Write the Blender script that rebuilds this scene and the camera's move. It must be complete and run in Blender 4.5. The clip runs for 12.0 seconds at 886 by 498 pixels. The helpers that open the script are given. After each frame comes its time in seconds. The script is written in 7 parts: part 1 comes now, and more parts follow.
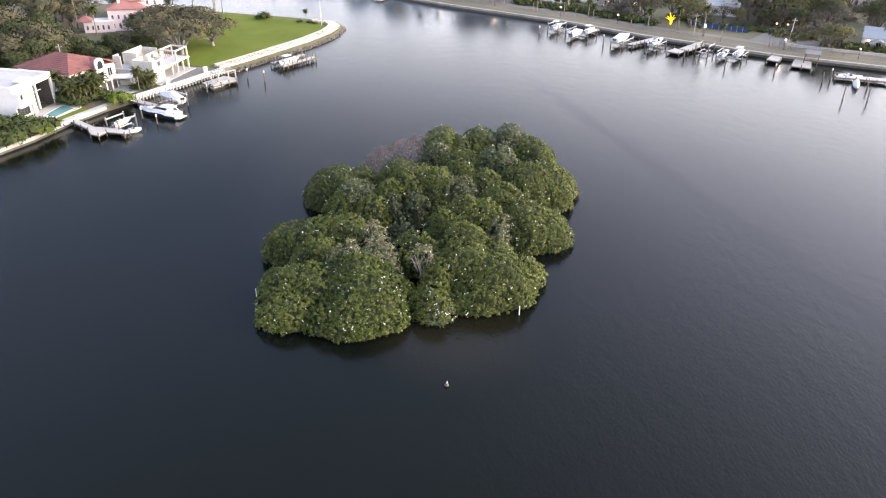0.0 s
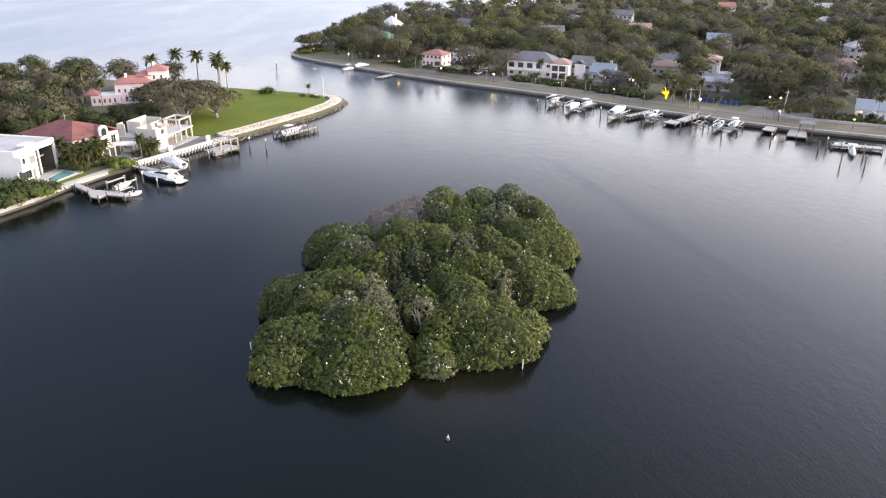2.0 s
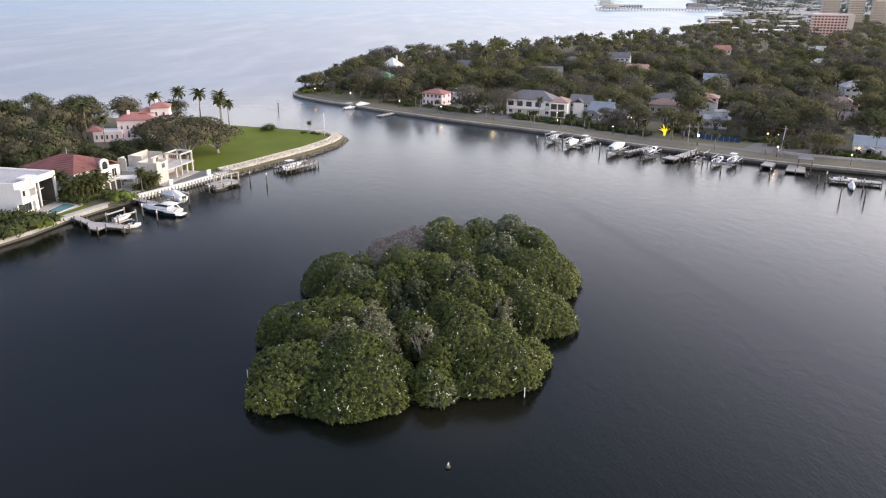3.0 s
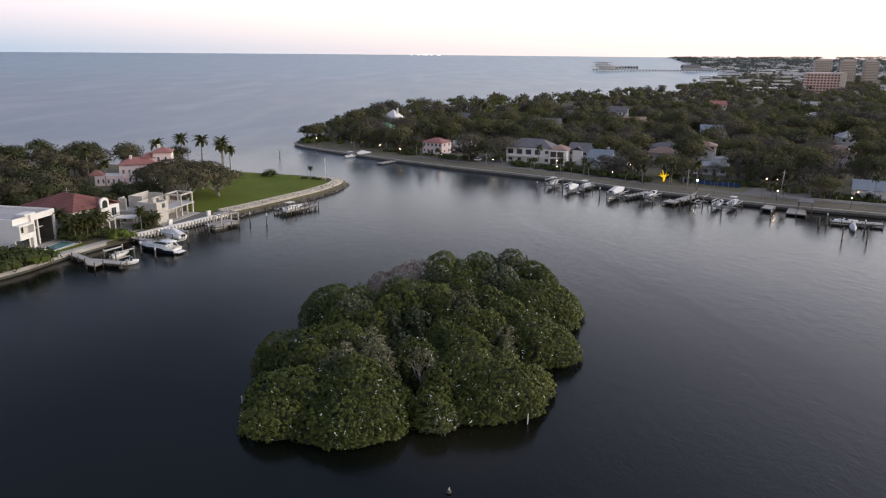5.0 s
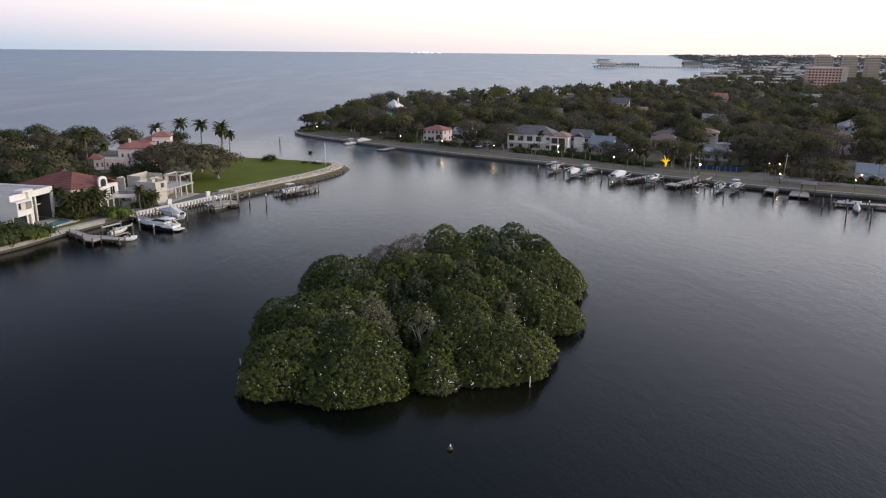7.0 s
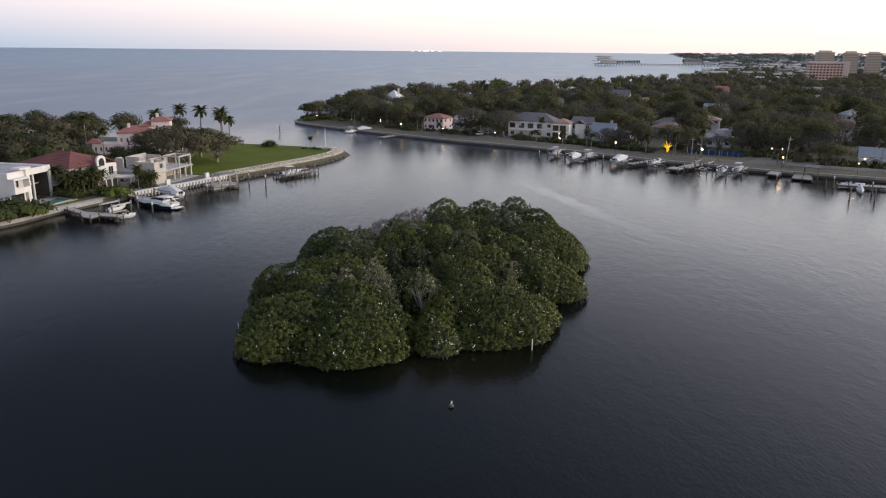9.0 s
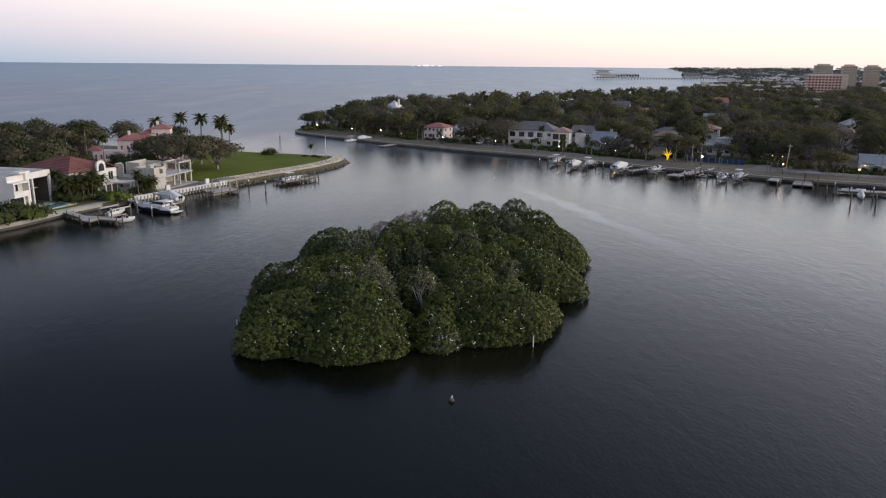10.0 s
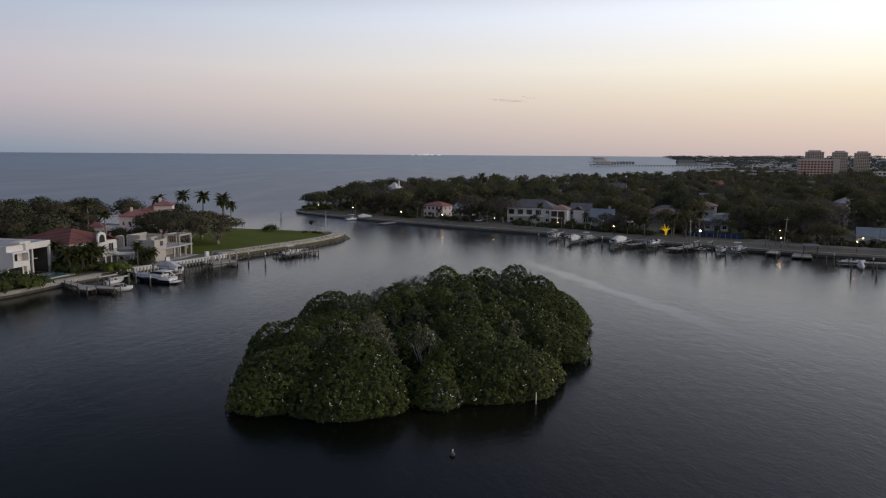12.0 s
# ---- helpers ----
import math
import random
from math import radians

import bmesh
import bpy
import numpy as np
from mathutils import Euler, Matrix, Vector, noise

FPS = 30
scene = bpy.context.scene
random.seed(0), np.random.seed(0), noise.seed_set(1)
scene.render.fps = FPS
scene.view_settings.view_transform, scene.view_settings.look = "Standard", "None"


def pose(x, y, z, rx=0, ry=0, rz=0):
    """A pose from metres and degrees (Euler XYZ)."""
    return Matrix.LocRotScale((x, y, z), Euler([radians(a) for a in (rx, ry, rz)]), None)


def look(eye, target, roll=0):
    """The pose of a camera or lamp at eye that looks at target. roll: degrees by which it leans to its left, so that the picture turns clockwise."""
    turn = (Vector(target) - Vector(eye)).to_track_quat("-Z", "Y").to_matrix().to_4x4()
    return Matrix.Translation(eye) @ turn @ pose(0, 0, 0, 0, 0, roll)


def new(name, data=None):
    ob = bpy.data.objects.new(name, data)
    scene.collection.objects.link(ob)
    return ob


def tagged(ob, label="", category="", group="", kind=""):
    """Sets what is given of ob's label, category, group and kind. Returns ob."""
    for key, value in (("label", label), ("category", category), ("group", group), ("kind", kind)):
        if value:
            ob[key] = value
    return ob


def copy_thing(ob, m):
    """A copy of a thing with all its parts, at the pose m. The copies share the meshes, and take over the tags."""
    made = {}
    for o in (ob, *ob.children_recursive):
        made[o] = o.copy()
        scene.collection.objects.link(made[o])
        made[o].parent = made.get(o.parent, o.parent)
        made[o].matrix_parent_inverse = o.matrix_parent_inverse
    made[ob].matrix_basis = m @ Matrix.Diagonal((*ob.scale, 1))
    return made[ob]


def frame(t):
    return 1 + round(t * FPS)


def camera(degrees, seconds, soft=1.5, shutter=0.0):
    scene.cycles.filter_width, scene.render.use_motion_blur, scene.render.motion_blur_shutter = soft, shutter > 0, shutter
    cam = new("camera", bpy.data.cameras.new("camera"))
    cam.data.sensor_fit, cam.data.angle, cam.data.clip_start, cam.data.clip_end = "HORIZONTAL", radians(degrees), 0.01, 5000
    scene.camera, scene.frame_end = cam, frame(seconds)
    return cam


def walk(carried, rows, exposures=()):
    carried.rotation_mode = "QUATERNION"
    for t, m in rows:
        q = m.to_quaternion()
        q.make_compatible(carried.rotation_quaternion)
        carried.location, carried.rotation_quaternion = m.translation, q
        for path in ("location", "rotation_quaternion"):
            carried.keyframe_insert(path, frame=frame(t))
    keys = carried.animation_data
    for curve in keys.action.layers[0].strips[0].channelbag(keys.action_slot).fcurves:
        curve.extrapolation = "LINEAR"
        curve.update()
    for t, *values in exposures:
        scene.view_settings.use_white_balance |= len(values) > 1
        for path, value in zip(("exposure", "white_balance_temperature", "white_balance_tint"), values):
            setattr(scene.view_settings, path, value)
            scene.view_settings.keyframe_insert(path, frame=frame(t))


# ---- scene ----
cam = camera(62.3, 12.0, soft=1.2)
PATH = [
    (0, (0.465, 0.023, 63.759), (0.363, 20.022, 52.455), 0.49),
    (0.5, (0.437, 0.022, 62.424), (0.333, 20.021, 51.819), 0.47),
    (1, (0.411, 0.021, 61.093), (0.304, 20.020, 51.210), 0.46),
    (1.5, (0.385, 0.019, 59.760), (0.276, 20.019, 50.575), 0.45),
    (2, (0.361, 0.018, 58.425), (0.249, 20.018, 49.930), 0.45),
    (2.5, (0.339, 0.017, 57.085), (0.224, 20.017, 49.265), 0.45),
    (3, (0.317, 0.016, 55.738), (0.200, 20.016, 48.579), 0.46),
    (4.25, (0.270, 0.014, 52.339), (0.145, 20.013, 46.848), 0.49),
    (5, (0.245, 0.012, 50.279), (0.117, 20.012, 44.870), 0.51),
    (5.5, (0.230, 0.011, 48.901), (0.100, 20.010, 43.460), 0.53),
    (6, (0.217, 0.010, 47.520), (0.083, 20.009, 42.101), 0.54),
    (6.5, (0.205, 0.009, 46.141), (0.069, 20.008, 40.697), 0.55),
    (8.5, (0.169, 0.005, 40.709), (0.023, 20.004, 35.266), 0.58),
    (9, (0.164, 0.003, 39.397), (0.015, 20.003, 33.933), 0.57),
    (9.5, (0.159, 0.002, 38.117), (0.008, 20.002, 32.663), 0.56),
    (10, (0.157, 0.001, 36.873), (0.002, 20.001, 31.819), 0.55),
    (10.5, (0.155, 0.000, 35.675), (-0.002, 20.000, 31.272), 0.52),
    (11, (0.155, -0.001, 34.531), (-0.005, 19.999, 30.722), 0.49),
    (11.5, (0.156, -0.002, 33.449), (-0.006, 19.997, 30.257), 0.45),
    (12, (0.158, -0.003, 32.439), (-0.007, 19.996, 29.837), 0.40),
]
EXPOSURES = [(0, 2.30, 6900, 10.5), (1.0, 2.22, 6900, 10.5), (2.0, 1.98, 6900, 10.5), (3.0, 1.54, 6900, 10.5), (4.3, 0.72, 6800, 10), (6.5, 0.54, 6700, 10), (9.5, 0.46, 6650, 10), (10.5, 0.18, 6550, 10), (11.5, -0.22, 6500, 10), (12, -0.52, 6500, 10)]
walk(cam, [(t, look(eye, target, roll)) for t, eye, target, roll in PATH], EXPOSURES)

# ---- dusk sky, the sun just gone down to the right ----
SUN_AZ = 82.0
world = bpy.data.worlds.new("world")
scene.world = world
world.use_nodes = True
wt = world.node_tree
wn, wl = wt.nodes, wt.links
wn.clear()
out = wn.new("ShaderNodeOutputWorld")
bg = wn.new("ShaderNodeBackground")
wl.new(bg.outputs[0], out.inputs[0])
co = wn.new("ShaderNodeTexCoord")
sep = wn.new("ShaderNodeSeparateXYZ")
wl.new(co.outputs["Generated"], sep.inputs[0])
flat = wn.new("ShaderNodeVectorMath")
flat.operation = "MULTIPLY"
flat.inputs[1].default_value = (1, 1, 0)
wl.new(co.outputs["Generated"], flat.inputs[0])
unit = wn.new("ShaderNodeVectorMath")
unit.operation = "NORMALIZE"
wl.new(flat.outputs[0], unit.inputs[0])
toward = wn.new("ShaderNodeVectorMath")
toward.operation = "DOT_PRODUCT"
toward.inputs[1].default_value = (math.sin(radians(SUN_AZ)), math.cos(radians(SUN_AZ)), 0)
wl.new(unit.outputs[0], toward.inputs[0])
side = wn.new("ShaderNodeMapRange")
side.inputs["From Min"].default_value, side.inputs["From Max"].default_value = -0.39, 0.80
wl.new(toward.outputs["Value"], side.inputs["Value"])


def ramp(stops, source):
    r = wn.new("ShaderNodeValToRGB")
    while len(r.color_ramp.elements) > 1:
        r.color_ramp.elements.remove(r.color_ramp.elements[-1])
    for i, (p, c) in enumerate(stops):
        e = r.color_ramp.elements[0] if i == 0 else r.color_ramp.elements.new(p)
        e.position, e.color = p, (*c, 1)
    wl.new(source, r.inputs[0])
    return r


away_ramp = ramp([(0.0, (0.359, 0.434, 0.545)), (0.035, (0.566, 0.553, 0.629)), (0.07, (0.740, 0.666, 0.722)), (0.11, (0.790, 0.745, 0.815)), (0.17, (0.640, 0.725, 0.890)), (0.27, (0.125, 0.160, 0.260)), (0.38, (0.068, 0.094, 0.170)), (0.5, (0.148, 0.198, 0.340)), (0.65, (0.150, 0.200, 0.345)), (1.0, (0.105, 0.135, 0.220))], sep.outputs["Z"])
sun_ramp = ramp([(0.0, (1.000, 0.760, 0.680)), (0.04, (1.200, 0.965, 0.775)), (0.075, (1.370, 1.190, 0.900)), (0.11, (1.560, 1.460, 1.200)), (0.18, (1.600, 1.640, 1.760)), (0.28, (1.12, 1.13, 1.30)), (0.42, (1.00, 1.03, 1.32)), (0.65, (0.58, 0.63, 0.87)), (1.0, (0.105, 0.135, 0.220))], sep.outputs["Z"])
mixed = wn.new("ShaderNodeMix")
mixed.data_type = "RGBA"
narrow = wn.new("ShaderNodeMapRange")
narrow.inputs["From Min"].default_value, narrow.inputs["From Max"].default_value = 0.2, 0.48
narrow.inputs["To Min"].default_value, narrow.inputs["To Max"].default_value = 1.0, 3.0
wl.new(sep.outputs["Z"], narrow.inputs["Value"])
glow = wn.new("ShaderNodeMath")
glow.operation = "POWER"
wl.new(side.outputs[0], glow.inputs[0])
wl.new(narrow.outputs[0], glow.inputs[1])
wl.new(glow.outputs[0], mixed.inputs["Factor"])
wl.new(away_ramp.outputs[0], mixed.inputs["A"])
wl.new(sun_ramp.outputs[0], mixed.inputs["B"])
sky = wn.new("ShaderNodeTexSky")
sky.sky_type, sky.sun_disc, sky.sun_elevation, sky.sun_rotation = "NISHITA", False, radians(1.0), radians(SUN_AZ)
faint = wn.new("ShaderNodeVectorMath")
faint.operation = "SCALE"
faint.inputs["Scale"].default_value = 0.02
wl.new(sky.outputs[0], faint.inputs[0])
total = wn.new("ShaderNodeVectorMath")
total.operation = "ADD"
wl.new(mixed.outputs["Result"], total.inputs[0])
wl.new(faint.outputs[0], total.inputs[1])
wl.new(total.outputs[0], bg.inputs["Color"])
bg.inputs["Strength"].default_value = 1.0

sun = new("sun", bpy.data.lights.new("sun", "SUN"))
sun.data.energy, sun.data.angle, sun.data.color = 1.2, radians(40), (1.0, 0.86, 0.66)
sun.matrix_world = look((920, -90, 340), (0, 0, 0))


# ---- materials ----
def material(name, a, b=None, rough=0.7, grain=1.5, stain=0.08, metal=0.0, bump=0.0, spec=0.5, obj=0.0, emit=None, strength=0.0):
    """A surface whose colour wanders between a and b at the scales of grain and stain (per metre)."""
    m = bpy.data.materials.new(name)
    m.use_nodes = True
    n, l = m.node_tree.nodes, m.node_tree.links
    p = n["Principled BSDF"]
    p.inputs["Roughness"].default_value, p.inputs["Metallic"].default_value = rough, metal
    p.inputs["Specular IOR Level"].default_value = spec
    b = b or tuple(c * 0.72 for c in a)
    tc = n.new("ShaderNodeTexCoord")
    n1, n2 = n.new("ShaderNodeTexNoise"), n.new("ShaderNodeTexNoise")
    n1.inputs["Scale"].default_value, n1.inputs["Detail"].default_value = grain, 6
    n2.inputs["Scale"].default_value, n2.inputs["Detail"].default_value = stain, 4
    l.new(tc.outputs["Object"], n1.inputs["Vector"])
    l.new(tc.outputs["Object"], n2.inputs["Vector"])
    mx = n.new("ShaderNodeMath")
    mx.operation = "ADD"
    l.new(n1.outputs[0], mx.inputs[0])
    l.new(n2.outputs[0], mx.inputs[1])
    mr = n.new("ShaderNodeMapRange")
    mr.inputs["From Min"].default_value, mr.inputs["From Max"].default_value = 0.75, 1.25
    l.new(mx.outputs[0], mr.inputs["Value"])
    c = n.new("ShaderNodeMix")
    c.data_type = "RGBA"
    c.inputs["A"].default_value, c.inputs["B"].default_value = (*a, 1), (*b, 1)
    l.new(mr.outputs[0], c.inputs["Factor"])
    colour = c.outputs["Result"]
    if obj:
        oi = n.new("ShaderNodeObjectInfo")
        om = n.new("ShaderNodeMapRange")
        om.inputs["To Min"].default_value, om.inputs["To Max"].default_value = 1 - obj, 1 + obj
        l.new(oi.outputs["Random"], om.inputs["Value"])
        sc = n.new("ShaderNodeVectorMath")
        sc.operation = "SCALE"
        l.new(colour, sc.inputs[0])
        l.new(om.outputs[0], sc.inputs["Scale"])
        colour = sc.outputs[0]
    l.new(colour, p.inputs["Base Color"])
    if bump:
        bp = n.new("ShaderNodeBump")
        bp.inputs["Strength"].default_value, bp.inputs["Distance"].default_value = bump, 0.05
        l.new(n1.outputs[0], bp.inputs["Height"])
        l.new(bp.outputs[0], p.inputs["Normal"])
    if emit:
        p.inputs["Emission Color"].default_value, p.inputs["Emission Strength"].default_value = (*emit, 1), strength
    return m


def leaf_material(name, stops, rough=0.5, limed=0.0, spread=0.32, gloss=0.35, thin=0.0):
    """Leaves: each takes its own colour along the stops; patches of a few metres shift it; a few are whitened by bird lime."""
    m = bpy.data.materials.new(name)
    m.use_nodes = True
    n, l = m.node_tree.nodes, m.node_tree.links
    p = n["Principled BSDF"]
    p.inputs["Roughness"].default_value = rough
    p.inputs["Specular IOR Level"].default_value = gloss
    g = n.new("ShaderNodeNewGeometry")
    tc = n.new("ShaderNodeTexCoord")
    no = n.new("ShaderNodeTexNoise")
    no.inputs["Scale"].default_value, no.inputs["Detail"].default_value = 0.35, 3
    l.new(g.outputs["Position"], no.inputs["Vector"])
    ad = n.new("ShaderNodeMath")
    ad.operation = "MULTIPLY_ADD"
    ad.inputs[1].default_value, ad.inputs[2].default_value = 1.0, -0.15
    l.new(no.outputs[0], ad.inputs[0])
    oi = n.new("ShaderNodeObjectInfo")
    mo = n.new("ShaderNodeMath")
    mo.operation = "MULTIPLY_ADD"
    mo.inputs[1].default_value = 0.25
    l.new(oi.outputs["Random"], mo.inputs[0])
    l.new(ad.outputs[0], mo.inputs[2])
    av = n.new("ShaderNodeMath")
    av.operation = "MULTIPLY_ADD"
    av.inputs[1].default_value = spread
    l.new(g.outputs["Random Per Island"], av.inputs[0])
    l.new(mo.outputs[0], av.inputs[2])
    fine = n.new("ShaderNodeTexNoise")
    fine.inputs["Scale"].default_value, fine.inputs["Detail"].default_value = 1.4, 1
    l.new(g.outputs["Position"], fine.inputs["Vector"])
    tuft = n.new("ShaderNodeMath")
    tuft.operation = "MULTIPLY_ADD"
    tuft.inputs[1].default_value = 0.5
    l.new(fine.outputs[0], tuft.inputs[0])
    l.new(av.outputs[0], tuft.inputs[2])
    back = n.new("ShaderNodeMath")
    back.operation = "SUBTRACT"
    back.inputs[1].default_value = 0.25
    l.new(tuft.outputs[0], back.inputs[0])
    r = n.new("ShaderNodeValToRGB")
    while len(r.color_ramp.elements) > 1:
        r.color_ramp.elements.remove(r.color_ramp.elements[-1])
    for i, c in enumerate(stops):
        e = r.color_ramp.elements[0] if i == 0 else r.color_ramp.elements.new(i / (len(stops) - 1))
        e.position, e.color = i / (len(stops) - 1), (*c, 1)
    l.new(back.outputs[0], r.inputs[0])
    colour = r.outputs[0]
    if limed:
        th = n.new("ShaderNodeMath")
        th.operation = "GREATER_THAN"
        th.inputs[1].default_value = 1 - limed
        l.new(g.outputs["Random Per Island"], th.inputs[0])
        c = n.new("ShaderNodeMix")
        c.data_type = "RGBA"
        l.new(th.outputs[0], c.inputs["Factor"])
        l.new(colour, c.inputs["A"])
        c.inputs["B"].default_value = (0.55, 0.54, 0.5, 1)
        colour = c.outputs["Result"]
    l.new(colour, p.inputs["Base Color"])
    if thin:
        tb, ms = n.new("ShaderNodeBsdfTranslucent"), n.new("ShaderNodeMixShader")
        ms.inputs[0].default_value = thin
        l.new(colour, tb.inputs["Color"])
        l.new(p.outputs[0], ms.inputs[1])
        l.new(tb.outputs[0], ms.inputs[2])
        l.new(ms.outputs[0], n["Material Output"].inputs["Surface"])
    return m


def water_material():
    m = bpy.data.materials.new("bay_water")
    m.use_nodes = True
    n, l = m.node_tree.nodes, m.node_tree.links
    p = n["Principled BSDF"]
    p.inputs["IOR"].default_value = 1.33
    tc = n.new("ShaderNodeTexCoord")

    def noise_at(scale, stretch, detail):
        mp = n.new("ShaderNodeMapping")
        mp.inputs["Rotation"].default_value = (0, 0, radians(35))
        mp.inputs["Scale"].default_value = stretch
        l.new(tc.outputs["Object"], mp.inputs["Vector"])
        t = n.new("ShaderNodeTexNoise")
        t.inputs["Scale"].default_value, t.inputs["Detail"].default_value = scale, detail
        l.new(mp.outputs[0], t.inputs["Vector"])
        return t.outputs[0]

    ripple = noise_at(2.4, (1, 0.5, 1), 3)
    swell = noise_at(0.16, (1, 0.6, 1), 3)
    streak = noise_at(0.011, (2.6, 0.5, 1), 4)
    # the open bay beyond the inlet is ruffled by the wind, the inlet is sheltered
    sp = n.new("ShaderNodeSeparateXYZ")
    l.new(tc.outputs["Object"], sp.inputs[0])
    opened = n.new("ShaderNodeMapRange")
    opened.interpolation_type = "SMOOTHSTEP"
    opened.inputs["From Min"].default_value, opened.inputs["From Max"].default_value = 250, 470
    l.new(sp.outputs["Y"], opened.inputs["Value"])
    calm = n.new("ShaderNodeMapRange")
    calm.inputs["To Min"].default_value, calm.inputs["To Max"].default_value = 0.4, 0.0
    l.new(opened.outputs[0], calm.inputs["Value"])
    ad = n.new("ShaderNodeMath")
    ad.operation = "MULTIPLY"
    l.new(swell, ad.inputs[0])
    l.new(calm.outputs[0], ad.inputs[1])
    ht = n.new("ShaderNodeMath")
    ht.operation = "ADD"
    l.new(ad.outputs[0], ht.inputs[0])
    l.new(ripple, ht.inputs[1])
    wavelet = n.new("ShaderNodeMath")
    wavelet.operation = "MULTIPLY_ADD"
    wavelet.inputs[1].default_value = 1.35
    l.new(noise_at(0.55, (1, 0.5, 1), 3), wavelet.inputs[0])
    l.new(ht.outputs[0], wavelet.inputs[2])
    bp = n.new("ShaderNodeBump")
    bp.inputs["Distance"].default_value = 0.065
    chop = n.new("ShaderNodeMapRange")
    chop.inputs["To Min"].default_value, chop.inputs["To Max"].default_value = 0.42, 0.06
    l.new(opened.outputs[0], chop.inputs["Value"])
    l.new(wavelet.outputs[0], bp.inputs["Height"])
    l.new(bp.outputs[0], p.inputs["Normal"])
    mr = n.new("ShaderNodeMapRange")
    mr.inputs["From Min"].default_value, mr.inputs["From Max"].default_value = 0.36, 0.64
    mr.inputs["To Min"].default_value, mr.inputs["To Max"].default_value = 0.15, 0.20
    l.new(streak, mr.inputs["Value"])
    slick = n.new("ShaderNodeMapRange")
    slick.inputs["From Min"].default_value, slick.inputs["From Max"].default_value = 0.30, 0.62
    slick.inputs["To Min"].default_value, slick.inputs["To Max"].default_value = 0.35, 0.38
    l.new(streak, slick.inputs["Value"])
    rm = n.new("ShaderNodeMix")
    l.new(opened.outputs[0], rm.inputs["Factor"])
    l.new(mr.outputs[0], rm.inputs["A"])
    l.new(slick.outputs[0], rm.inputs["B"])
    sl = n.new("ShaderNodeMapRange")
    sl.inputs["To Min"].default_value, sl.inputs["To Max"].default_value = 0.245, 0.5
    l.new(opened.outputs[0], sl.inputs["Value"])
    # farther out less gloss, and a bluer base colour standing in for reflected sky
    far_bay = n.new("ShaderNodeMapRange")
    far_bay.interpolation_type = "SMOOTHSTEP"
    far_bay.inputs["From Min"].default_value, far_bay.inputs["From Max"].default_value = 500, 2000
    l.new(sp.outputs["Y"], far_bay.inputs["Value"])
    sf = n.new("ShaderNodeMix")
    l.new(far_bay.outputs[0], sf.inputs["Factor"])
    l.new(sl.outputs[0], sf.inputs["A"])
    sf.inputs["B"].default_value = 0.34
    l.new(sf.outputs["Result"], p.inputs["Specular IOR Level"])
    c = n.new("ShaderNodeMix")
    c.data_type = "RGBA"
    c.inputs["A"].default_value, c.inputs["B"].default_value = (0.0029, 0.0040, 0.0027, 1), (0.0043, 0.0055, 0.0037, 1)
    l.new(swell, c.inputs["Factor"])
    # the bay's own blue, lifted to stand in for reflected sky
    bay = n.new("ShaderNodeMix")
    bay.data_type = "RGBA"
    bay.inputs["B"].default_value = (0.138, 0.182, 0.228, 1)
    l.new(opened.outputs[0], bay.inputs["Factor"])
    # an old boat's wake: a long straight strip of smoother water
    ln = n.new("ShaderNodeVectorMath")
    ln.operation = "DOT_PRODUCT"
    ln.inputs[1].default_value = (0.949, 0.316, 0)
    l.new(tc.outputs["Object"], ln.inputs[0])
    wob = n.new("ShaderNodeMath")
    wob.operation = "MULTIPLY_ADD"
    wob.inputs[1].default_value = 7.0
    l.new(swell, wob.inputs[0])
    l.new(ln.outputs["Value"], wob.inputs[2])
    cmp_ = n.new("ShaderNodeMath")
    cmp_.operation = "SUBTRACT"
    cmp_.inputs[1].default_value = 95.8
    l.new(wob.outputs[0], cmp_.inputs[0])
    ab = n.new("ShaderNodeMath")
    ab.operation = "ABSOLUTE"
    l.new(cmp_.outputs[0], ab.inputs[0])
    wk = n.new("ShaderNodeMapRange")
    wk.interpolation_type = "SMOOTHSTEP"
    wk.inputs["From Max"].default_value = 3.6
    wk.inputs["To Min"].default_value, wk.inputs["To Max"].default_value = 0.62, 0.0
    l.new(ab.outputs[0], wk.inputs["Value"])
    ends = n.new("ShaderNodeMapRange")
    ends.interpolation_type = "SMOOTHSTEP"
    ends.inputs["From Min"].default_value, ends.inputs["From Max"].default_value = 185, 235
    ends.inputs["To Min"].default_value, ends.inputs["To Max"].default_value = 1.0, 0.0
    l.new(sp.outputs["Y"], ends.inputs["Value"])
    strip = n.new("ShaderNodeMath")
    strip.operation = "MULTIPLY"
    l.new(wk.outputs[0], strip.inputs[0])
    l.new(ends.outputs[0], strip.inputs[1])
    still = n.new("ShaderNodeMath")
    still.operation = "SUBTRACT"
    still.inputs[0].default_value = 1.0
    l.new(strip.outputs[0], still.inputs[1])
    lessened = n.new("ShaderNodeMath")
    lessened.operation = "MULTIPLY"
    l.new(chop.outputs[0], lessened.inputs[0])
    l.new(still.outputs[0], lessened.inputs[1])
    l.new(lessened.outputs[0], bp.inputs["Strength"])
    gloss = n.new("ShaderNodeMath")
    gloss.operation = "MULTIPLY"
    l.new(rm.outputs["Result"], gloss.inputs[0])
    l.new(still.outputs[0], gloss.inputs[1])
    l.new(gloss.outputs[0], p.inputs["Roughness"])
    l.new(c.outputs["Result"], bay.inputs["A"])
    # pale wandering slicks on the open bay
    vein = noise_at(0.016, (1.0, 0.42, 1), 6)
    off = n.new("ShaderNodeMath")
    off.operation = "SUBTRACT"
    off.inputs[1].default_value = 0.5
    l.new(vein, off.inputs[0])
    away = n.new("ShaderNodeMath")
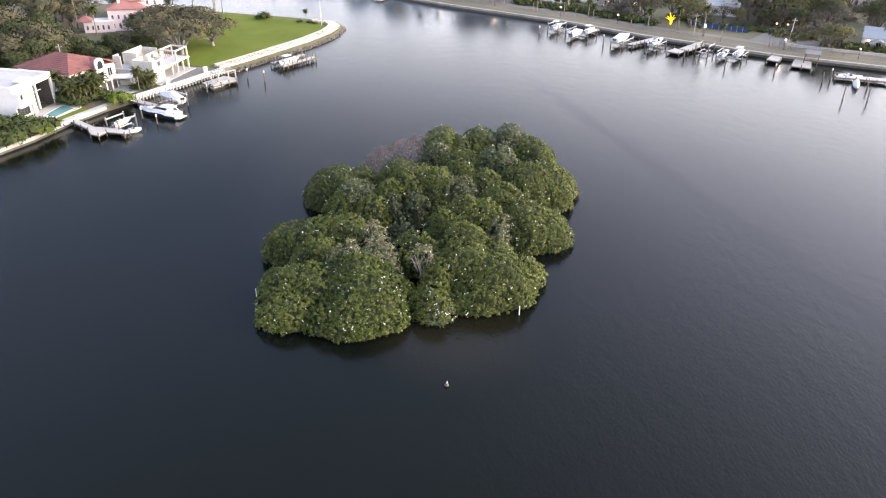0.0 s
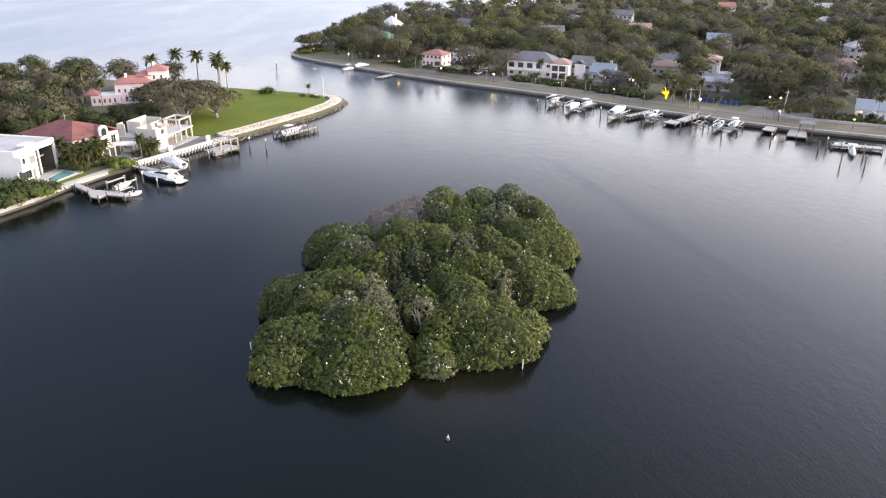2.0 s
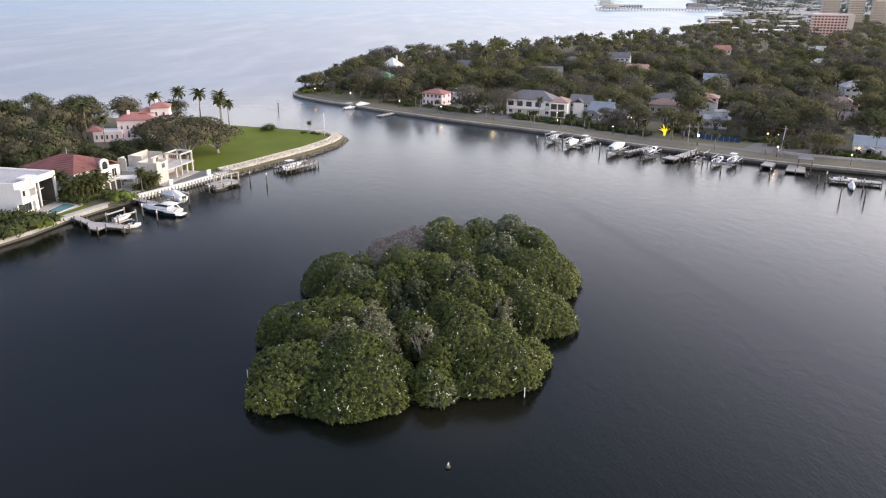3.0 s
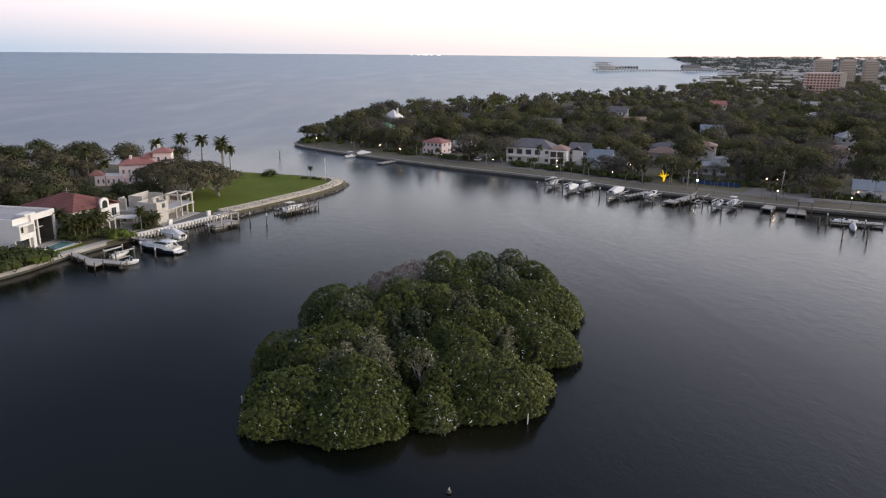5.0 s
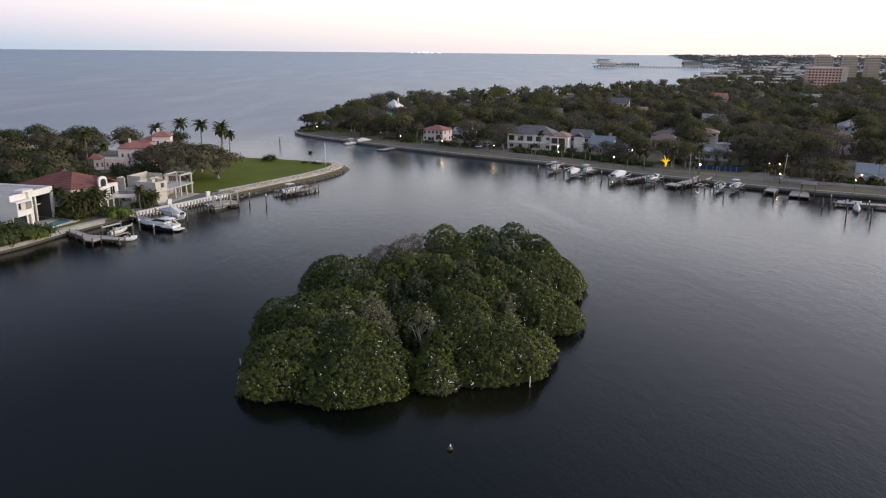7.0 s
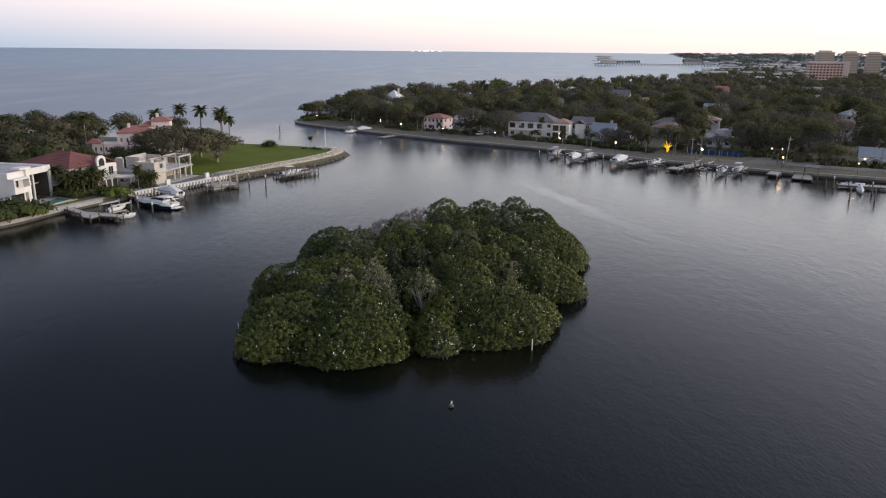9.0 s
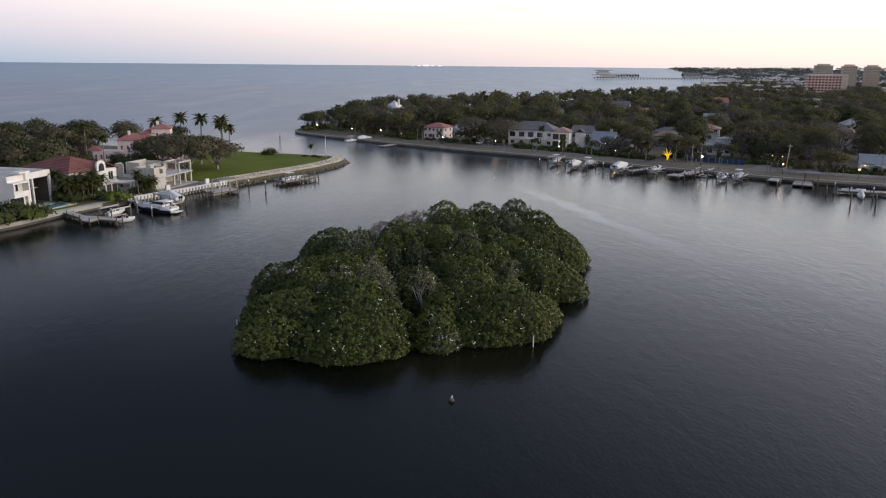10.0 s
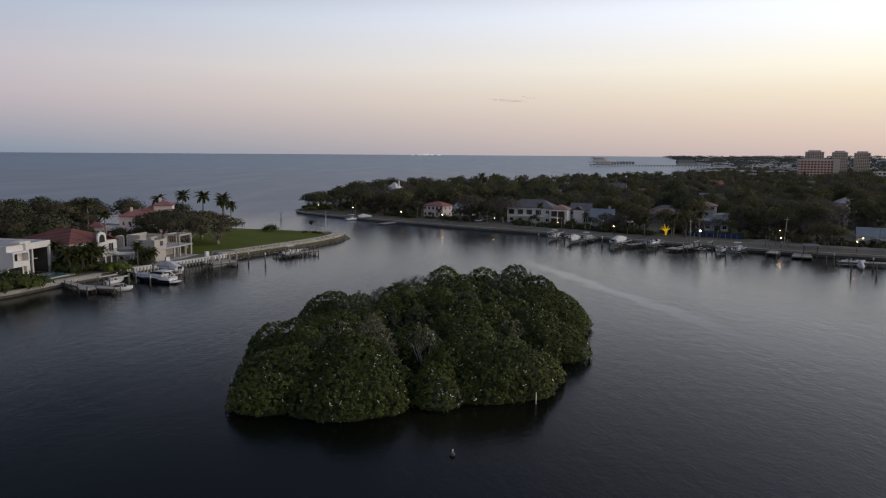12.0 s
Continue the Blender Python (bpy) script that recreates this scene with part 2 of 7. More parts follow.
    away.operation = "ABSOLUTE"
    l.new(off.outputs[0], away.inputs[0])
    thread = n.new("ShaderNodeMapRange")
    thread.inputs["From Max"].default_value = 0.03
    thread.inputs["To Min"].default_value, thread.inputs["To Max"].default_value = 0.10, 0.0
    l.new(away.outputs[0], thread.inputs["Value"])
    faint_ = n.new("ShaderNodeMath")
    faint_.operation = "MULTIPLY"
    l.new(thread.outputs[0], faint_.inputs[0])
    l.new(opened.outputs[0], faint_.inputs[1])
    slicked = n.new("ShaderNodeMix")
    slicked.data_type = "RGBA"
    slicked.inputs["B"].default_value = (0.34, 0.37, 0.41, 1)
    l.new(faint_.outputs[0], slicked.inputs["Factor"])
    l.new(bay.outputs["Result"], slicked.inputs["A"])
    # far blue: sky mirrored by wave faces, put into the base colour
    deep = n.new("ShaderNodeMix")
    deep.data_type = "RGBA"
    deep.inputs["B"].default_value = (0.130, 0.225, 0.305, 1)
    l.new(far_bay.outputs[0], deep.inputs["Factor"])
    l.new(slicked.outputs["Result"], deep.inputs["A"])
    ruffle = n.new("ShaderNodeMapRange")
    ruffle.inputs["From Min"].default_value, ruffle.inputs["From Max"].default_value = 0.50, 0.64
    ruffle.inputs["To Max"].default_value = 0.34
    l.new(noise_at(0.02, (1.0, 0.3, 1), 8), ruffle.inputs["Value"])
    on_bay = n.new("ShaderNodeMath")
    on_bay.operation = "MULTIPLY"
    l.new(ruffle.outputs[0], on_bay.inputs[0])
    l.new(opened.outputs[0], on_bay.inputs[1])
    patched = n.new("ShaderNodeMix")
    patched.data_type = "RGBA"
    patched.inputs["B"].default_value = (0.30, 0.32, 0.35, 1)
    l.new(on_bay.outputs[0], patched.inputs["Factor"])
    l.new(deep.outputs["Result"], patched.inputs["A"])
    near = n.new("ShaderNodeVectorMath")
    near.operation = "DISTANCE"
    near.inputs[1].default_value = (2.0, 88.0, 0.0)
    l.new(tc.outputs["Object"], near.inputs[0])
    shoal = n.new("ShaderNodeMapRange")
    shoal.interpolation_type = "SMOOTHSTEP"
    shoal.inputs["From Min"].default_value, shoal.inputs["From Max"].default_value = 4.0, 15.0
    shoal.inputs["To Min"].default_value, shoal.inputs["To Max"].default_value = 0.8, 0.0
    l.new(near.outputs["Value"], shoal.inputs["Value"])
    sandy = n.new("ShaderNodeMix")
    sandy.data_type = "RGBA"
    sandy.inputs["B"].default_value = (0.0125, 0.0115, 0.0062, 1)
    l.new(shoal.outputs[0], sandy.inputs["Factor"])
    l.new(patched.outputs["Result"], sandy.inputs["A"])
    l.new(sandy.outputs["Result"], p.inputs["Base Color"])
    return m


M = {}
M["water"] = water_material()
M["grass"] = material("lawn_grass", (0.082, 0.115, 0.013), (0.135, 0.155, 0.026), 0.9, 3.0, 0.09, bump=0.4, spec=0.1)
M["verge"] = material("verge_grass", (0.105, 0.096, 0.055), (0.160, 0.142, 0.090), 0.95, 2.0, 0.05, bump=0.4)
M["earth"] = material("garden_earth", (0.085, 0.08, 0.042), (0.125, 0.115, 0.065), 0.95, 1.0, 0.04, bump=0.4)
M["asphalt"] = material("asphalt", (0.125, 0.117, 0.104), (0.165, 0.155, 0.137), 0.9, 4.0, 0.1)
M["concrete"] = material("pale_concrete", (0.46, 0.44, 0.40), (0.34, 0.32, 0.29), 0.85, 2.0, 0.2, bump=0.2)
M["seawall"] = material("weathered_seawall", (0.38, 0.35, 0.295), (0.25, 0.23, 0.195), 0.9, 1.2, 0.25, bump=0.4)
M["wetwall"] = material("tide_stained_concrete", (0.10, 0.095, 0.075), (0.06, 0.055, 0.045), 0.7, 1.2, 0.25, bump=0.4)
M["rock"] = material("pale_limestone", (0.60, 0.54, 0.44), (0.40, 0.355, 0.285), 0.9, 1.3, 0.3, bump=0.6)
M["wetrock"] = material("weed_darkened_limestone", (0.17, 0.15, 0.12), (0.10, 0.09, 0.07), 0.8, 1.3, 0.3, bump=0.6)
M["white"] = material("white_stucco", (0.78, 0.755, 0.715), (0.70, 0.675, 0.635), 0.8, 1.5, 0.3)
M["cream"] = material("cream_stucco", (0.55, 0.51, 0.45), (0.44, 0.41, 0.36), 0.85, 1.2, 0.3)
M["bare"] = material("unpainted_block", (0.50, 0.49, 0.47), (0.40, 0.39, 0.37), 0.9, 1.5, 0.4, bump=0.2)
M["pink"] = material("pink_stucco", (0.82, 0.68, 0.66), (0.75, 0.61, 0.59), 0.85, 1.0, 0.3)
M["grey"] = material("grey_stucco", (0.42, 0.44, 0.47), (0.35, 0.37, 0.40), 0.85, 1.0, 0.3)
M["redroof"] = material("red_barrel_tile", (0.22, 0.085, 0.072), (0.14, 0.055, 0.05), 0.8, 2.0, 0.3, bump=0.5)
M["pinkroof"] = material("salmon_roof_tile", (0.36, 0.155, 0.13), (0.27, 0.115, 0.10), 0.8, 2.0, 0.3, bump=0.5)
M["greyroof"] = material("grey_shingle", (0.17, 0.165, 0.17), (0.12, 0.115, 0.12), 0.85, 2.0, 0.3, bump=0.4)
M["blueroof"] = material("blue_grey_shingle", (0.27, 0.31, 0.34), (0.21, 0.24, 0.27), 0.85, 2.0, 0.3, bump=0.4)
M["greenroof"] = material("green_metal_roof", (0.09, 0.20, 0.085), (0.07, 0.155, 0.07), 0.5, 2.0, 0.3)
M["tanroof"] = material("tan_roof_tile", (0.36, 0.24, 0.19), (0.28, 0.18, 0.14), 0.8, 2.0, 0.3, bump=0.4)
M["flatroof"] = material("pale_roof_membrane", (0.42, 0.41, 0.40), (0.33, 0.325, 0.32), 0.85, 1.0, 0.15)
M["glass"] = material("window_glass", (0.03, 0.035, 0.04), (0.02, 0.024, 0.028), 0.08, 0.5, 0.2, spec=0.6)
# dark colour that stands in for shade inside deep openings
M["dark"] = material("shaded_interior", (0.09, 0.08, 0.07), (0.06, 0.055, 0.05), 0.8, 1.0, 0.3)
M["poolwater"] = material("pool_water", (0.16, 0.33, 0.32), (0.12, 0.27, 0.27), 0.06, 0.7, 0.3)
M["timber"] = material("weathered_dock_timber", (0.46, 0.43, 0.385), (0.33, 0.30, 0.265), 0.85, 3.0, 0.3, bump=0.3, obj=0.12)
M["pile"] = material("dark_timber_pile", (0.14, 0.12, 0.10), (0.085, 0.075, 0.06), 0.85, 3.0, 0.4, bump=0.3, obj=0.15)
M["metal"] = material("galvanised_metal", (0.50, 0.51, 0.52), (0.40, 0.41, 0.42), 0.45, 2.0, 0.4, metal=0.6)
M["gel"] = material("white_gelcoat", (0.82, 0.82, 0.81), (0.74, 0.74, 0.73), 0.25, 1.0, 0.3)
M["navy"] = material("dark_hull_paint", (0.02, 0.025, 0.04), (0.03, 0.035, 0.05), 0.25, 1.0, 0.3)
M["canvas"] = material("white_boat_cover", (0.74, 0.73, 0.70), (0.62, 0.61, 0.58), 0.85, 1.5, 0.4, bump=0.3)
M["beige"] = material("boat_upholstery", (0.52, 0.49, 0.43), (0.44, 0.41, 0.36), 0.7, 2.0, 0.4)
M["black"] = material("black_plastic", (0.03, 0.03, 0.03), (0.02, 0.02, 0.02), 0.4, 2.0, 0.4)
M["bark"] = material("grey_bark", (0.17, 0.145, 0.12), (0.10, 0.085, 0.07), 0.9, 3.0, 0.5, bump=0.5)
M["palebark"] = material("pale_bark", (0.30, 0.28, 0.25), (0.20, 0.185, 0.165), 0.9, 3.0, 0.5, bump=0.5)
M["greybark"] = material("bleached_grey_bark", (0.22, 0.20, 0.175), (0.14, 0.125, 0.11), 0.9, 3.0, 0.5, bump=0.5)
M["tint"] = material("tinted_yacht_glass", (0.012, 0.014, 0.018), (0.016, 0.018, 0.022), 0.3, 1.0, 0.3, spec=0.25)
# dark green that stands in for shade deep inside the crowns
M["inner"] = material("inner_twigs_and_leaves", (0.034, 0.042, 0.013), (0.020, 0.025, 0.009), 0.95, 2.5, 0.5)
M["blue"] = material("blue_mesh_screen", (0.025, 0.055, 0.15), (0.018, 0.04, 0.11), 0.8, 2.0, 0.3)
M["brick"] = material("pink_brick_facade", (0.78, 0.54, 0.45), (0.70, 0.48, 0.40), 0.9, 0.4, 0.05)
M["tower"] = material("tan_tower_facade", (0.64, 0.55, 0.45), (0.56, 0.48, 0.40), 0.9, 0.3, 0.05)
M["lamp"] = material("lit_lamp_globe", (0.9, 0.8, 0.6), emit=(1.0, 0.60, 0.24), strength=80.0)
# whole walls glow faintly, added to keep the far town bright against the sky
M["city"] = material("lit_distant_facade", (0.7, 0.7, 0.7), emit=(1.0, 0.96, 0.9), strength=0.6)
# far ground colour lightened to grey to carry the haze
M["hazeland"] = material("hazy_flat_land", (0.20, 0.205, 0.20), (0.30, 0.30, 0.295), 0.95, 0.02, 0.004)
M["coldlamp"] = material("lit_flood_lamp", (0.9, 0.9, 0.9), emit=(1.0, 0.93, 0.85), strength=16.0)
M["redlamp"] = material("lit_red_lamp", (0.8, 0.1, 0.1), emit=(1.0, 0.12, 0.08), strength=6.0)
M["gold"] = material("yellow_lit_sculpture", (0.75, 0.5, 0.03), (0.65, 0.42, 0.02), emit=(1.0, 0.62, 0.02), strength=0.5)
L_GREEN = [(0.0160, 0.0252, 0.0054), (0.0385, 0.0535, 0.0098), (0.0700, 0.0885, 0.0158), (0.1130, 0.1290, 0.0262)]
L_OLIVE = [(0.0175, 0.0258, 0.0052), (0.0450, 0.0580, 0.0105), (0.0820, 0.0975, 0.0185), (0.1300, 0.1450, 0.0310)]
L_GREY = [(0.0198, 0.0272, 0.0092), (0.0435, 0.0550, 0.0190), (0.0750, 0.0880, 0.0325), (0.1140, 0.1290, 0.0520)]
L_PALE = [(0.042, 0.044, 0.019), (0.080, 0.081, 0.036), (0.128, 0.125, 0.058), (0.190, 0.182, 0.094)]
L_TWIG = [(0.11, 0.080, 0.062), (0.165, 0.122, 0.095), (0.225, 0.17, 0.138), (0.285, 0.222, 0.185)]
M["l_green"] = leaf_material("mangrove_leaves", L_GREEN, gloss=0.2, limed=0.010)
M["l_olive"] = leaf_material("yellowish_mangrove_leaves", L_OLIVE, gloss=0.2, limed=0.008)
M["l_grey"] = leaf_material("greyish_mangrove_leaves", L_GREY, limed=0.02)
M["l_pale"] = leaf_material("pale_dying_leaves", L_PALE, limed=0.02)
M["l_twig"] = leaf_material("bare_twigs", L_TWIG, limed=0.01)
M["t_dark"] = leaf_material("dark_tree_leaves", [(0.060, 0.068, 0.038), (0.080, 0.088, 0.048), (0.105, 0.112, 0.062), (0.135, 0.140, 0.080)], 0.8, 0.0, 0.08, 0.10, 0.45)
M["t_olive"] = leaf_material("olive_tree_leaves", [(0.088, 0.089, 0.048), (0.120, 0.118, 0.062), (0.155, 0.150, 0.080), (0.195, 0.185, 0.100)], 0.8, 0.0, 0.08, 0.10, 0.45)
M["t_brown"] = leaf_material("thin_winter_foliage", [(0.092, 0.084, 0.069), (0.121, 0.111, 0.090), (0.151, 0.139, 0.113), (0.185, 0.169, 0.139)], 0.8, 0.0, 0.08, 0.10, 0.45)
M["t_fresh"] = leaf_material("fresh_green_leaves", [(0.072, 0.085, 0.029), (0.100, 0.114, 0.037), (0.129, 0.141, 0.049), (0.162, 0.170, 0.065)], 0.8, 0.0, 0.08, 0.10, 0.45)
M["t_oak"] = leaf_material("dull_oak_leaves", [(0.058, 0.055, 0.034), (0.080, 0.075, 0.045), (0.105, 0.097, 0.059), (0.135, 0.124, 0.078)], 0.8, 0.0, 0.08, 0.10)
M["t_shrub"] = leaf_material("dark_garden_leaves", [(0.024, 0.034, 0.011), (0.040, 0.052, 0.016), (0.060, 0.074, 0.022), (0.086, 0.100, 0.030)], 0.7, 0.0, 0.12, 0.15)
M["t_lush"] = leaf_material("bright_garden_leaves", [(0.050, 0.074, 0.012), (0.078, 0.106, 0.018), (0.108, 0.138, 0.025), (0.145, 0.172, 0.036)], 0.7, 0.0, 0.12, 0.15)
M["t_deep"] = leaf_material("deep_green_tree_leaves", [(0.034, 0.041, 0.020), (0.050, 0.058, 0.027), (0.070, 0.079, 0.036), (0.096, 0.103, 0.048)], 0.8, 0.0, 0.08, 0.10)
# leaf colours paled and greyed in place of distance haze
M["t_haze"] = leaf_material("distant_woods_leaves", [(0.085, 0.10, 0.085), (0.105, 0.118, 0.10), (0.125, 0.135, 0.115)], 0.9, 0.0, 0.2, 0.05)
# near-white leaves for the sprays added in place of perched birds
M["lime"] = leaf_material("lime_whitened_leaves", [(0.66, 0.65, 0.61), (0.74, 0.73, 0.70), (0.80, 0.79, 0.76)])
M["frond"] = leaf_material("palm_fronds", [(0.019, 0.024, 0.007), (0.035, 0.040, 0.012), (0.052, 0.056, 0.016), (0.078, 0.073, 0.024)], gloss=0.12)


# ---- mesh helpers ----
class Shape:
    """Gathers vertices and faces for one mesh."""

    def __init__(self):
        self.v, self.f = [], []

    def add(self, verts, faces):
        o = len(self.v)
        self.v += [tuple(p) for p in verts]
        self.f += [tuple(i + o for i in f) for f in faces]
        return self

    def box(self, cx, cy, z0, sx, sy, sz, rz=0.0, taper=1.0):
        """A box on z0, centred at cx, cy, with its upper edges drawn in a little."""
        c, s = math.cos(radians(rz)), math.sin(radians(rz))
        e = min(0.04, 0.12 * min(sx, sy, sz))
        ring = []
        for z, k in ((z0, 0), (z0 + sz - e, 0), (z0 + sz, e)):
            q = taper if z > z0 else 1.0
            for x, y in ((-1, -1), (1, -1), (1, 1), (-1, 1)):
                px, py = x * (sx / 2 * q - k), y * (sy / 2 * q - k)
                ring.append((cx + px * c - py * s, cy + px * s + py * c, z))
        faces = [(3, 2, 1, 0), (8, 9, 10, 11)]
        for b in (0, 4):
            faces += [(b + i, b + (i + 1) % 4, b + 4 + (i + 1) % 4, b + 4 + i) for i in range(4)]
        return self.add(ring, faces)

    def prism(self, poly, z0, z1):
        n = len(poly)
        if sum(poly[i][0] * poly[(i + 1) % n][1] - poly[(i + 1) % n][0] * poly[i][1] for i in range(n)) < 0:
            poly = poly[::-1]
        v = [(x, y, z0) for x, y in poly] + [(x, y, z1) for x, y in poly]
        return self.add(v, [tuple(range(n, 2 * n)), tuple(range(n - 1, -1, -1))] + [(i, (i + 1) % n, n + (i + 1) % n, n + i) for i in range(n)])

    def tube(self, pts, radii, n=8):
        """A tapered tube through pts."""
        rings = []
        pts = [Vector(p) for p in pts]
        for i, p in enumerate(pts):
            d = (pts[min(i + 1, len(pts) - 1)] - pts[max(i - 1, 0)]).normalized()
            a = d.orthogonal().normalized() if abs(d.z) < 0.95 else Vector((1, 0, 0))
            a = (a - d * a.dot(d)).normalized()
            b = d.cross(a)
            rings += [p + (a * math.cos(k * math.tau / n) + b * math.sin(k * math.tau / n)) * radii[i] for k in range(n)]
        m = len(pts)
        faces = [(j * n + k, j * n + (k + 1) % n, (j + 1) * n + (k + 1) % n, (j + 1) * n + k) for j in range(m - 1) for k in range(n)]
        faces += [tuple(range(n - 1, -1, -1)), tuple(range((m - 1) * n, m * n))]
        return self.add(rings, faces)

    def ball(self, c, r, sz=1.0, n=10, m=6):
        v = [(c[0], c[1], c[2] - r * sz)]
        for j in range(1, m):
            a = -math.pi / 2 + math.pi * j / m
            v += [(c[0] + r * math.cos(a) * math.cos(k * math.tau / n), c[1] + r * math.cos(a) * math.sin(k * math.tau / n), c[2] + r * sz * math.sin(a)) for k in range(n)]
        v.append((c[0], c[1], c[2] + r * sz))
        f = [(0, 1 + (k + 1) % n, 1 + k) for k in range(n)]
        for j in range(m - 2):
            f += [(1 + j * n + k, 1 + j * n + (k + 1) % n, 1 + (j + 1) * n + (k + 1) % n, 1 + (j + 1) * n + k) for k in range(n)]
        top, b = len(v) - 1, 1 + (m - 2) * n
        f += [(b + k, b + (k + 1) % n, top) for k in range(n)]
        return self.add(v, f)

    def mesh(self, name, mat, smooth=False):
        me = bpy.data.meshes.new(name)
        me.from_pydata(self.v, [], self.f)
        me.materials.append(mat)
        if smooth:
            me.polygons.foreach_set("use_smooth", [True] * len(me.polygons))
        me.update()
        return me


def quads_mesh(name, verts, mat, outward=None, soft=0.82):
    """A mesh of loose quads from an array (n, 4, 3); outward are the crown's own normals, which soften the leaves' shading."""
    n = len(verts)
    verts = np.array(verts, dtype=np.float32)
    if outward is not None:
        fn = np.cross(verts[:, 2] - verts[:, 0], verts[:, 3] - verts[:, 1])
        fn /= np.linalg.norm(fn, axis=1, keepdims=True) + 1e-9
        turned = (fn * outward).sum(1) < 0
        verts[turned] = verts[turned][:, ::-1]
        fn[turned] *= -1
        fn = fn * (1 - soft) + outward * soft
        fn /= np.linalg.norm(fn, axis=1, keepdims=True) + 1e-9
    me = bpy.data.meshes.new(name)
    me.vertices.add(4 * n)
    me.vertices.foreach_set("co", np.ascontiguousarray(verts, dtype=np.float32).ravel())
    me.loops.add(4 * n)
    me.loops.foreach_set("vertex_index", np.arange(4 * n, dtype=np.int32))
    me.polygons.add(n)
    me.polygons.foreach_set("loop_start", np.arange(0, 4 * n, 4, dtype=np.int32))
    me.update(calc_edges=True)
    if outward is not None:
        me.attributes.new("custom_normal", "FLOAT_VECTOR", "POINT").data.foreach_set("vector", np.repeat(fn, 4, 0).astype(np.float32).ravel())
        me.update()
    me.materials.append(mat)
    return me


def thing(name, label, category, m=None, group="", kind=""):
    ob = new(name)
    ob.empty_display_size = 0.3
    if m is not None:
        ob.matrix_basis = m
    return tagged(ob, label, category, group, kind)


def part(name, shape, mat, parent, label="", smooth=False):
    """Links a Shape, or a mesh, as one object under a thing or a part."""
    ob = new(name, shape.mesh(name, mat, smooth) if isinstance(shape, Shape) else shape)
    ob.parent = parent
    return tagged(ob, label) if label else ob


def structure(name, shape, mat, label, category, kind="structure", smooth=False):
    return tagged(new(name, shape.mesh(name, mat, smooth) if isinstance(shape, Shape) else shape), label, category, "", kind)


def inset(line, d):
    """The polyline moved d to its left."""
    out_line = []
    for i, p in enumerate(line):
        a, b = Vector(line[max(i - 1, 0)]), Vector(line[min(i + 1, len(line) - 1)])
        t = (b - a).normalized()
        out_line.append((p[0] - t.y * d, p[1] + t.x * d))
    return out_line


def band(line, d0, d1, z0, z1):
    """A closed strip along the polyline, from d0 to d1 to its left, z0 to z1 high."""
    a, b = inset(line, d0), inset(line, d1)
    s = Shape()
    n = len(line)
    v = [(*p, z) for z in (z0, z1) for side_line in (a, b) for p in side_line]
    f = []
    for i in range(n - 1):
        f += [(2 * n + i, 2 * n + i + 1, 3 * n + i + 1, 3 * n + i), (i, n + i, n + i + 1, i + 1), (i, i + 1, 2 * n + i + 1, 2 * n + i), (n + i, 3 * n + i, 3 * n + i + 1, n + i + 1)]
    f += [(0, 2 * n, 3 * n, n), (n - 1, 2 * n - 1, 4 * n - 1, 3 * n - 1)]
    return s.add(v, f)


rng = np.random.default_rng(7)


def sprigs(P, N, size, blades=4, width=0.45, lift=0.6, jitter=0.5):
    """Leaf blades (as quads) that fan out round N from every point of P."""
    k = len(P)
    N = N + rng.normal(0, jitter, N.shape)
    N /= np.linalg.norm(N, axis=1, keepdims=True) + 1e-9
    A = np.cross(N, np.where(np.abs(N[:, 2:3]) < 0.9, [[0, 0, 1.0]], [[1.0, 0, 0]]))
    A /= np.linalg.norm(A, axis=1, keepdims=True) + 1e-9
    B = np.cross(N, A)
    allq = []
    for j in range(blades):
        an = rng.uniform(0, math.tau, (k, 1)) + j * math.tau / blades
        T = A * np.cos(an) + B * np.sin(an)
        S = -A * np.sin(an) + B * np.cos(an)
        up = rng.uniform(0.2, 1.0, (k, 1)) * lift
        D = T * np.sqrt(np.clip(1 - up * up, 0, 1)) + N * up
        ln = size * rng.uniform(0.7, 1.3, (k, 1))
        w = ln * width * rng.uniform(0.7, 1.2, (k, 1))
        allq.append(np.stack([P, P + D * ln * 0.55 + S * w * 0.5, P + D * ln, P + D * ln * 0.55 - S * w * 0.5], 1))
    return np.concatenate(allq)


def lobe_points(c, r, n, low=-0.2, deep=0.82):
    """n points, with their normals, on the upper part of a clump."""
    z = rng.uniform(low, 1, n)
    a = rng.uniform(0, math.tau, n)
    q = np.sqrt(1 - z * z)
    N = np.stack([q * np.cos(a), q * np.sin(a), z], 1)
    return np.asarray(c) + N * np.asarray(r) * rng.uniform(deep, 1.0, (n, 1)), N


# ---- water, land and shores ----
def far_lift(x, y):
    """The sea's slow rise to the skyline."""
    r = math.hypot(x, y)
    return 23.0 * (max(0.0, r - 2500.0) / 2400.0) ** 2


def sea_sheet():
    s = Shape()
    radii = [0, 60, 150, 300, 600, 1200, 2000, 2500, 2900, 3300, 3700, 4100, 4500, 4900]
    n = 96
    v = [(0, 0, 0)]
    for r in radii[1:]:
        for k in range(n):
            a = k * math.tau / n
            x, y = r * math.cos(a), r * math.sin(a)
            v.append((x, y, far_lift(x, y)))
    f = [(0, 1 + k, 1 + (k + 1) % n) for k in range(n)]
    for j in range(len(radii) - 2):
        f += [(1 + j * n + k, 1 + (j + 1) * n + k, 1 + (j + 1) * n + (k + 1) % n, 1 + j * n + (k + 1) % n) for k in range(n)]
    return s.add(v, f)


structure("water", sea_sheet(), M["water"], "calm dark bay water reflecting the dusk sky", "water", smooth=True)

